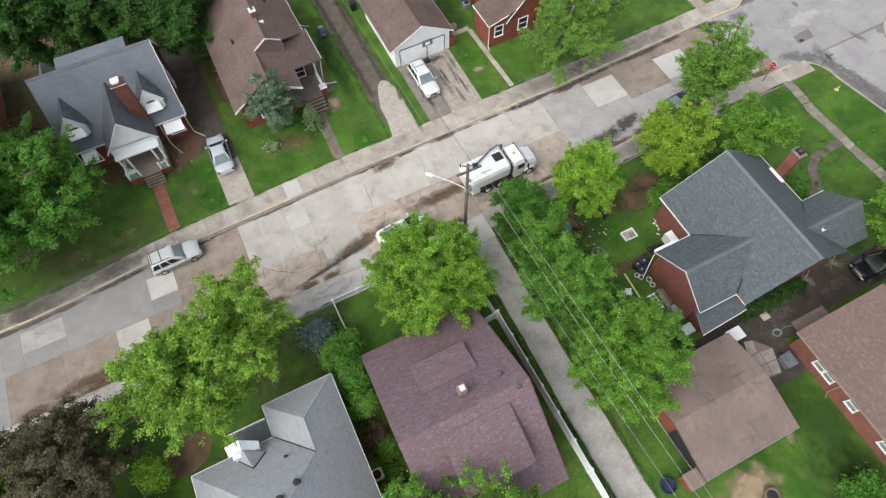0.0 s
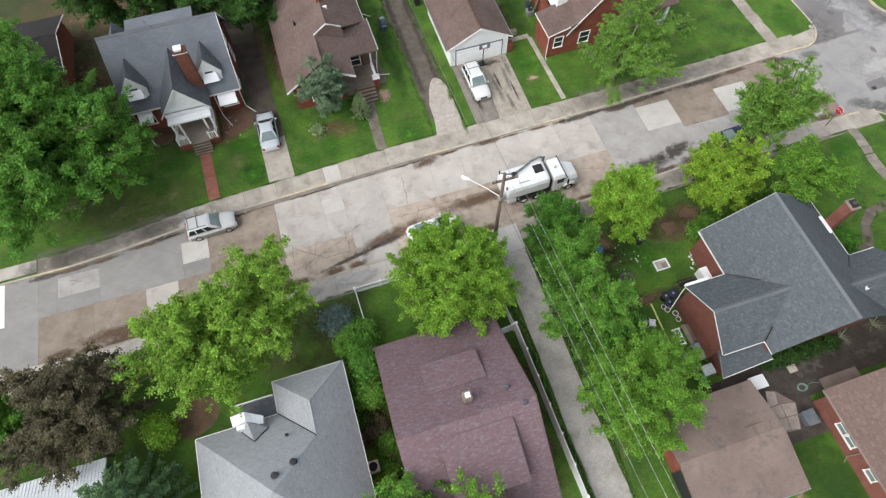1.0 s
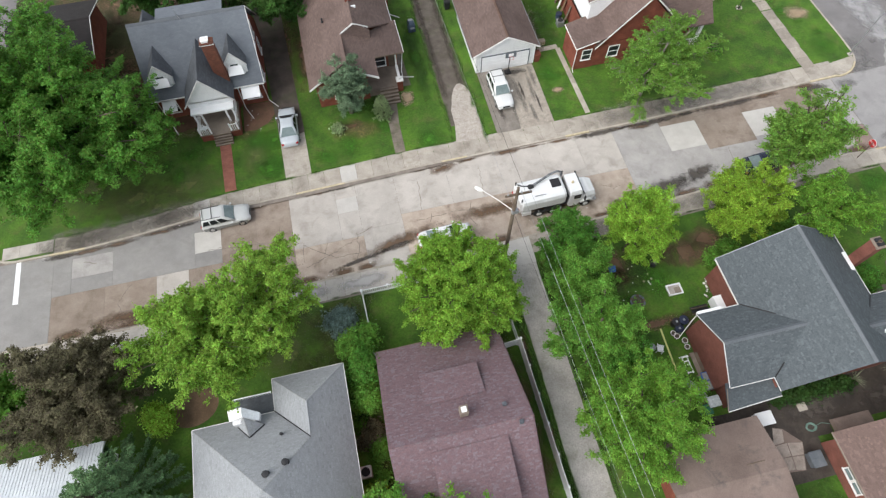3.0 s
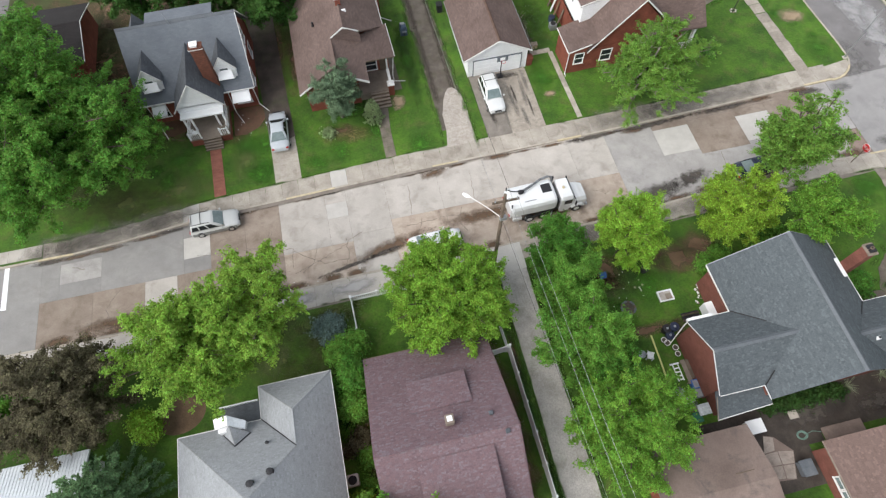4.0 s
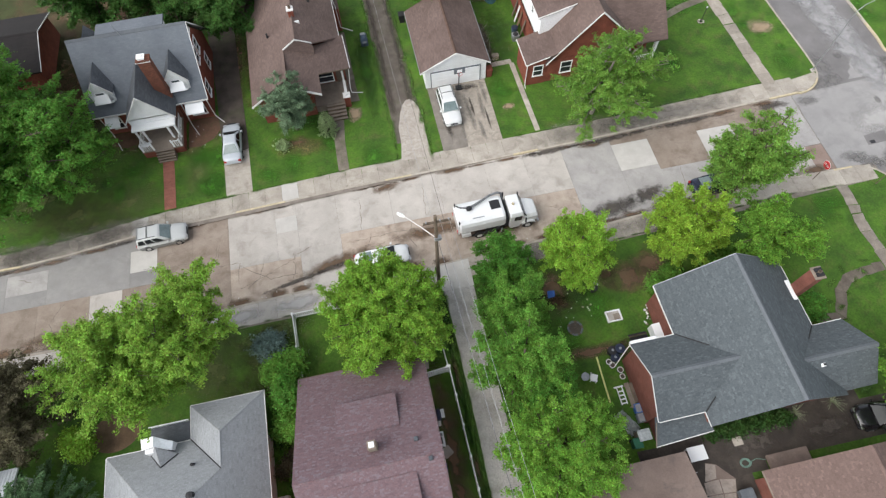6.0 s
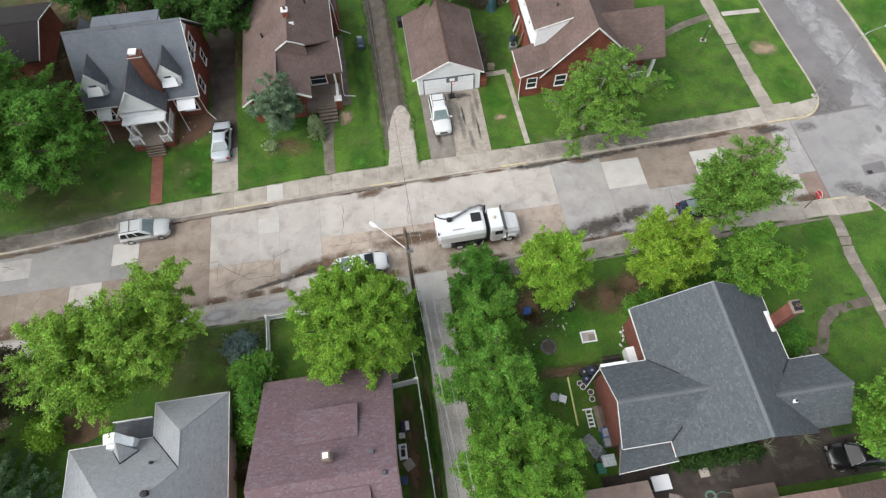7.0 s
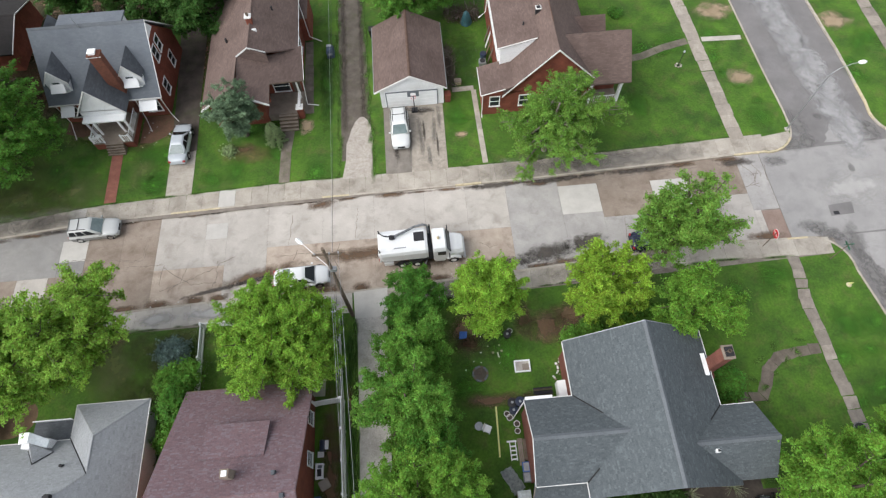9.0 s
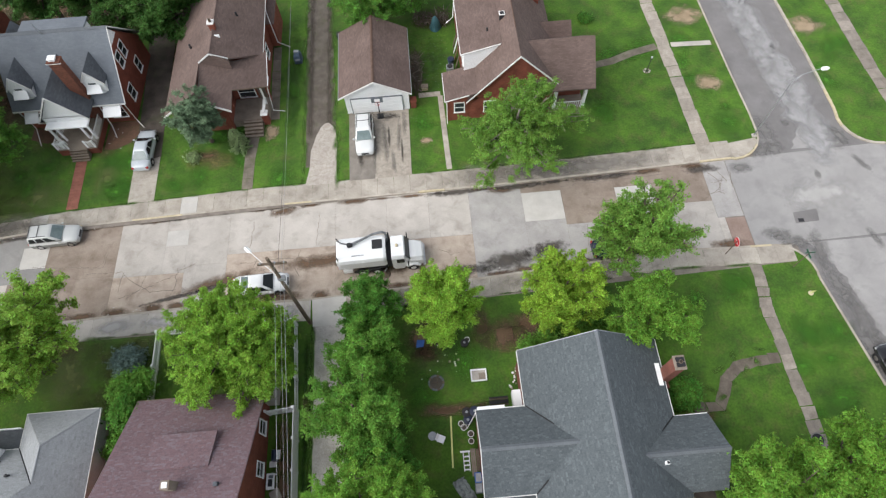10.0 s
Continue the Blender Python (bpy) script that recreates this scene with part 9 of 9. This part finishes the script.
def bare_bush(x, y, r, material="dry_twig", label="leafless grey bush with thin twigs"):
    rng = random.Random(9)
    t = thing("bare_bush", label, "bush", (x, y, 0.1))
    for k in range(34):
        a, e = rng.uniform(0, 6.28), rng.uniform(0.3, 1.3)
        d = Vector((math.cos(a) * math.cos(e), math.sin(a) * math.cos(e), math.sin(e))) * r * rng.uniform(0.6, 1.1)
        o = Vector((x, y, 0.1))
        part("twig", tube([o, o + d * 0.5 + Vector((0, 0, 0.1)), o + d], 0.02, 0.006, 4), M[material], t)


hx, hy = 29.9, 1.75
coil = [(hx + (0.26 + 0.004 * k) * math.cos(k * 0.42), hy + (0.2 + 0.003 * k) * math.sin(k * 0.42), 0.18 + 0.0016 * k) for k in range(46)]
simple("garden_hose", "coiled pale green garden hose on the dark ground", "hose", [("hose", tube(coil + [(hx + 0.9, hy + 0.1, 0.2), (hx + 1.5, hy - 0.1, 0.2)], 0.03, seg=5), "hose_green")], (hx, hy, 0.14))
bare_bush(38.1, 4.5, 1.2, "pale_blade", "pale spiky grass clump under the eave")
bare_bush(35.0, 4.3, 1.0, "pale_blade", "pale spiky grass clump under the eave")
bare_bush(21.4, 47.6, 1.5)
simple("storage_chest", "pale square chest beside the lean-to", "chest", [("body", box(22.75, 23.6, 4.7, 5.4, 0.12, 1.3, bevel=0.03), "step"), ("lid", box(22.7, 23.65, 4.62, 5.42, 1.3, 1.38, bevel=0.02), "pale_plastic")], (23.2, 5.0, 0.12))
x, y = 15.3, -3.7
simple("paddling_tub", "round blue tub on the grass", "tub", [("tub", lathe([(0.5, 0), (0.6, 0.3), (0.52, 0.3), (0.45, 0.1), (0.0, 0.1)], 22, at=(x, y, 0.12)), "navy_plastic")], (x, y, 0.12))
x, y = 21.5, -7.5
simple("stone_ring", "round dark planter ring on bare sand", "planter", [("ring", tube([(x + 0.5 * math.cos(a), y + 0.5 * math.sin(a), 0.25) for a in (2 * math.pi * k / 20 for k in range(21))], 0.11, seg=7), "timber"), ("soil", lathe([(0.0, 0.1), (0.45, 0.1), (0.0, 0.14)], 16, at=(x, y, 0.12)), "dark")], (x, y, 0.12))
x, y = 26.55, 3.05
simple("white_table", "white square table top standing on the pad", "table", [("tabletop", box(x - 0.65, x + 0.65, y - 0.5, y + 0.5, 0.8, 0.85, bevel=0.015), "white")] + [("leg", box(x + sx - 0.03, x + sx + 0.03, y + sy - 0.03, y + sy + 0.03, 0.12, 0.8), "white") for sx in (-0.55, 0.55) for sy in (-0.4, 0.4)], (x, y, 0.15))
simple("paving_block", "pale square stone slab lying in the drive", "stone slab", [("stone", box(29.65, 30.35, 2.95, 3.55, 0.1, 0.24, bevel=0.02), "paving")], (30.0, 3.25, 0.14))
x, y = 28.85, -0.4
simple("deck_box", "blue-grey plastic storage box beside the brick wall", "storage box", [("box", box(x - 0.4, x + 0.5, y - 0.5, y + 0.5, 0.14, 0.7, bevel=0.04), "grey_plastic"), ("lid", box(x - 0.46, x + 0.56, y - 0.56, y + 0.56, 0.7, 0.8, bevel=0.04), "grey_plastic")], (x, y, 0.14))
x, y = -2.95, 6.1
simple("air_conditioner", "grey box air conditioner beside the house", "air conditioner", [("case", box(x - 0.42, x + 0.42, y - 0.42, y + 0.42, 0.12, 0.85, bevel=0.04), "trim"), ("fan_grille", lathe([(0.0, 0.86), (0.3, 0.86), (0.32, 0.89), (0.0, 0.9)], 18, at=(x, y, 0)), "dark")], (x, y, 0.12))
simple("gas_grill", "black gas barbecue with a white side shelf", "barbecue", [("body", box(8.78, 9.14, 9.3, 10.1, 0.2, 0.85, bevel=0.03), "dark"), ("lid", loft([[(8.78, 9.3, 0.85), (9.14, 9.3, 0.85), (9.14, 10.1, 0.85), (8.78, 10.1, 0.85)], [(8.86, 9.36, 1.08), (9.06, 9.36, 1.08), (9.06, 10.04, 1.08), (8.86, 10.04, 1.08)]]), "navy_plastic"), ("side_shelf", box(9.15, 9.42, 9.4, 10.05, 0.78, 0.83, bevel=0.01), "white")]
       + [("leg", box(lx - 0.03, lx + 0.03, ly - 0.03, ly + 0.03, 0.12, 0.2), "steel") for lx in (8.84, 9.08) for ly in (9.36, 10.04)], (8.95, 9.7, 0.12))
simple("crate", "pale grey crate beside the barbecue", "crate", [("body", box(8.6, 9.0, 8.95, 9.3, 0.12, 0.45, bevel=0.03), "step"), ("lid", box(8.57, 9.03, 8.92, 9.33, 0.45, 0.5, bevel=0.01), "trim")], (8.8, 9.1, 0.12))
simple("garden_table", "white garden table with dark things on it", "table", [("tabletop", box(8.45, 9.05, 7.4, 8.5, 0.62, 0.67, bevel=0.015), "white"), ("tray", box(8.6, 8.9, 7.6, 8.1, 0.67, 0.74, bevel=0.015), "dark"), ("tray", box(8.65, 8.95, 8.15, 8.35, 0.67, 0.8, bevel=0.015), "grey_plastic")]
       + [("leg", box(lx - 0.03, lx + 0.03, ly - 0.03, ly + 0.03, 0.12, 0.62), "white") for lx in (8.5, 9.0) for ly in (7.46, 8.44)], (8.75, 7.95, 0.12))
st = box(-0.36, 0.36, -0.36, 0.36, 0, 0.22, bevel=0.03)
bmesh.ops.transform(st, matrix=pose(9.05, 7.05, 0.12, 0, 0, 28), verts=st.verts[:])
simple("stone_block", "pale square stone block on the grass", "stone block", [("stone", st, "paving")], (9.05, 7.05, 0.12))
simple("blue_box", "blue plastic box beside the wall", "box", [("body", box(8.4, 8.8, 5.75, 6.25, 0.12, 0.5, bevel=0.03), "bright_blue"), ("lid", box(8.37, 8.83, 5.72, 6.28, 0.5, 0.55, bevel=0.015), "blue_plastic")], (8.6, 6.0, 0.12))
pad = sheet("stone_pad", [(7.9, 13.5), (9.0, 13.45), (9.05, 14.9), (7.95, 14.95)], "concrete", "pale stone pad at the house corner", "stone pad", z=0.16)
hoop = thing("basketball_hoop", "free-standing basketball hoop before the garage door", "basketball hoop", (17.6, 40.7, 0.1))
part("base", box(17.3, 17.9, 40.6, 41.2, 0.14, 0.32, bevel=0.04), M["dark"], hoop)
part("pole", tube([(17.6, 40.8, 0.3), (17.6, 40.7, 2.9)], 0.05, seg=8), M["dark"], hoop)
bb = part("backboard", box(17.05, 18.15, 40.5, 40.54, 2.6, 3.35), M["grey_plastic"], hoop)
part("board_frame", box(17.35, 17.85, 40.48, 40.5, 2.75, 3.1), M["white"], bb)
part("rim", tube([(17.6 + 0.22 * math.cos(a), 40.25 + 0.22 * math.sin(a), 2.75) for a in (2 * math.pi * k / 16 for k in range(17))], 0.012, seg=5), M["stop_red"], bb)
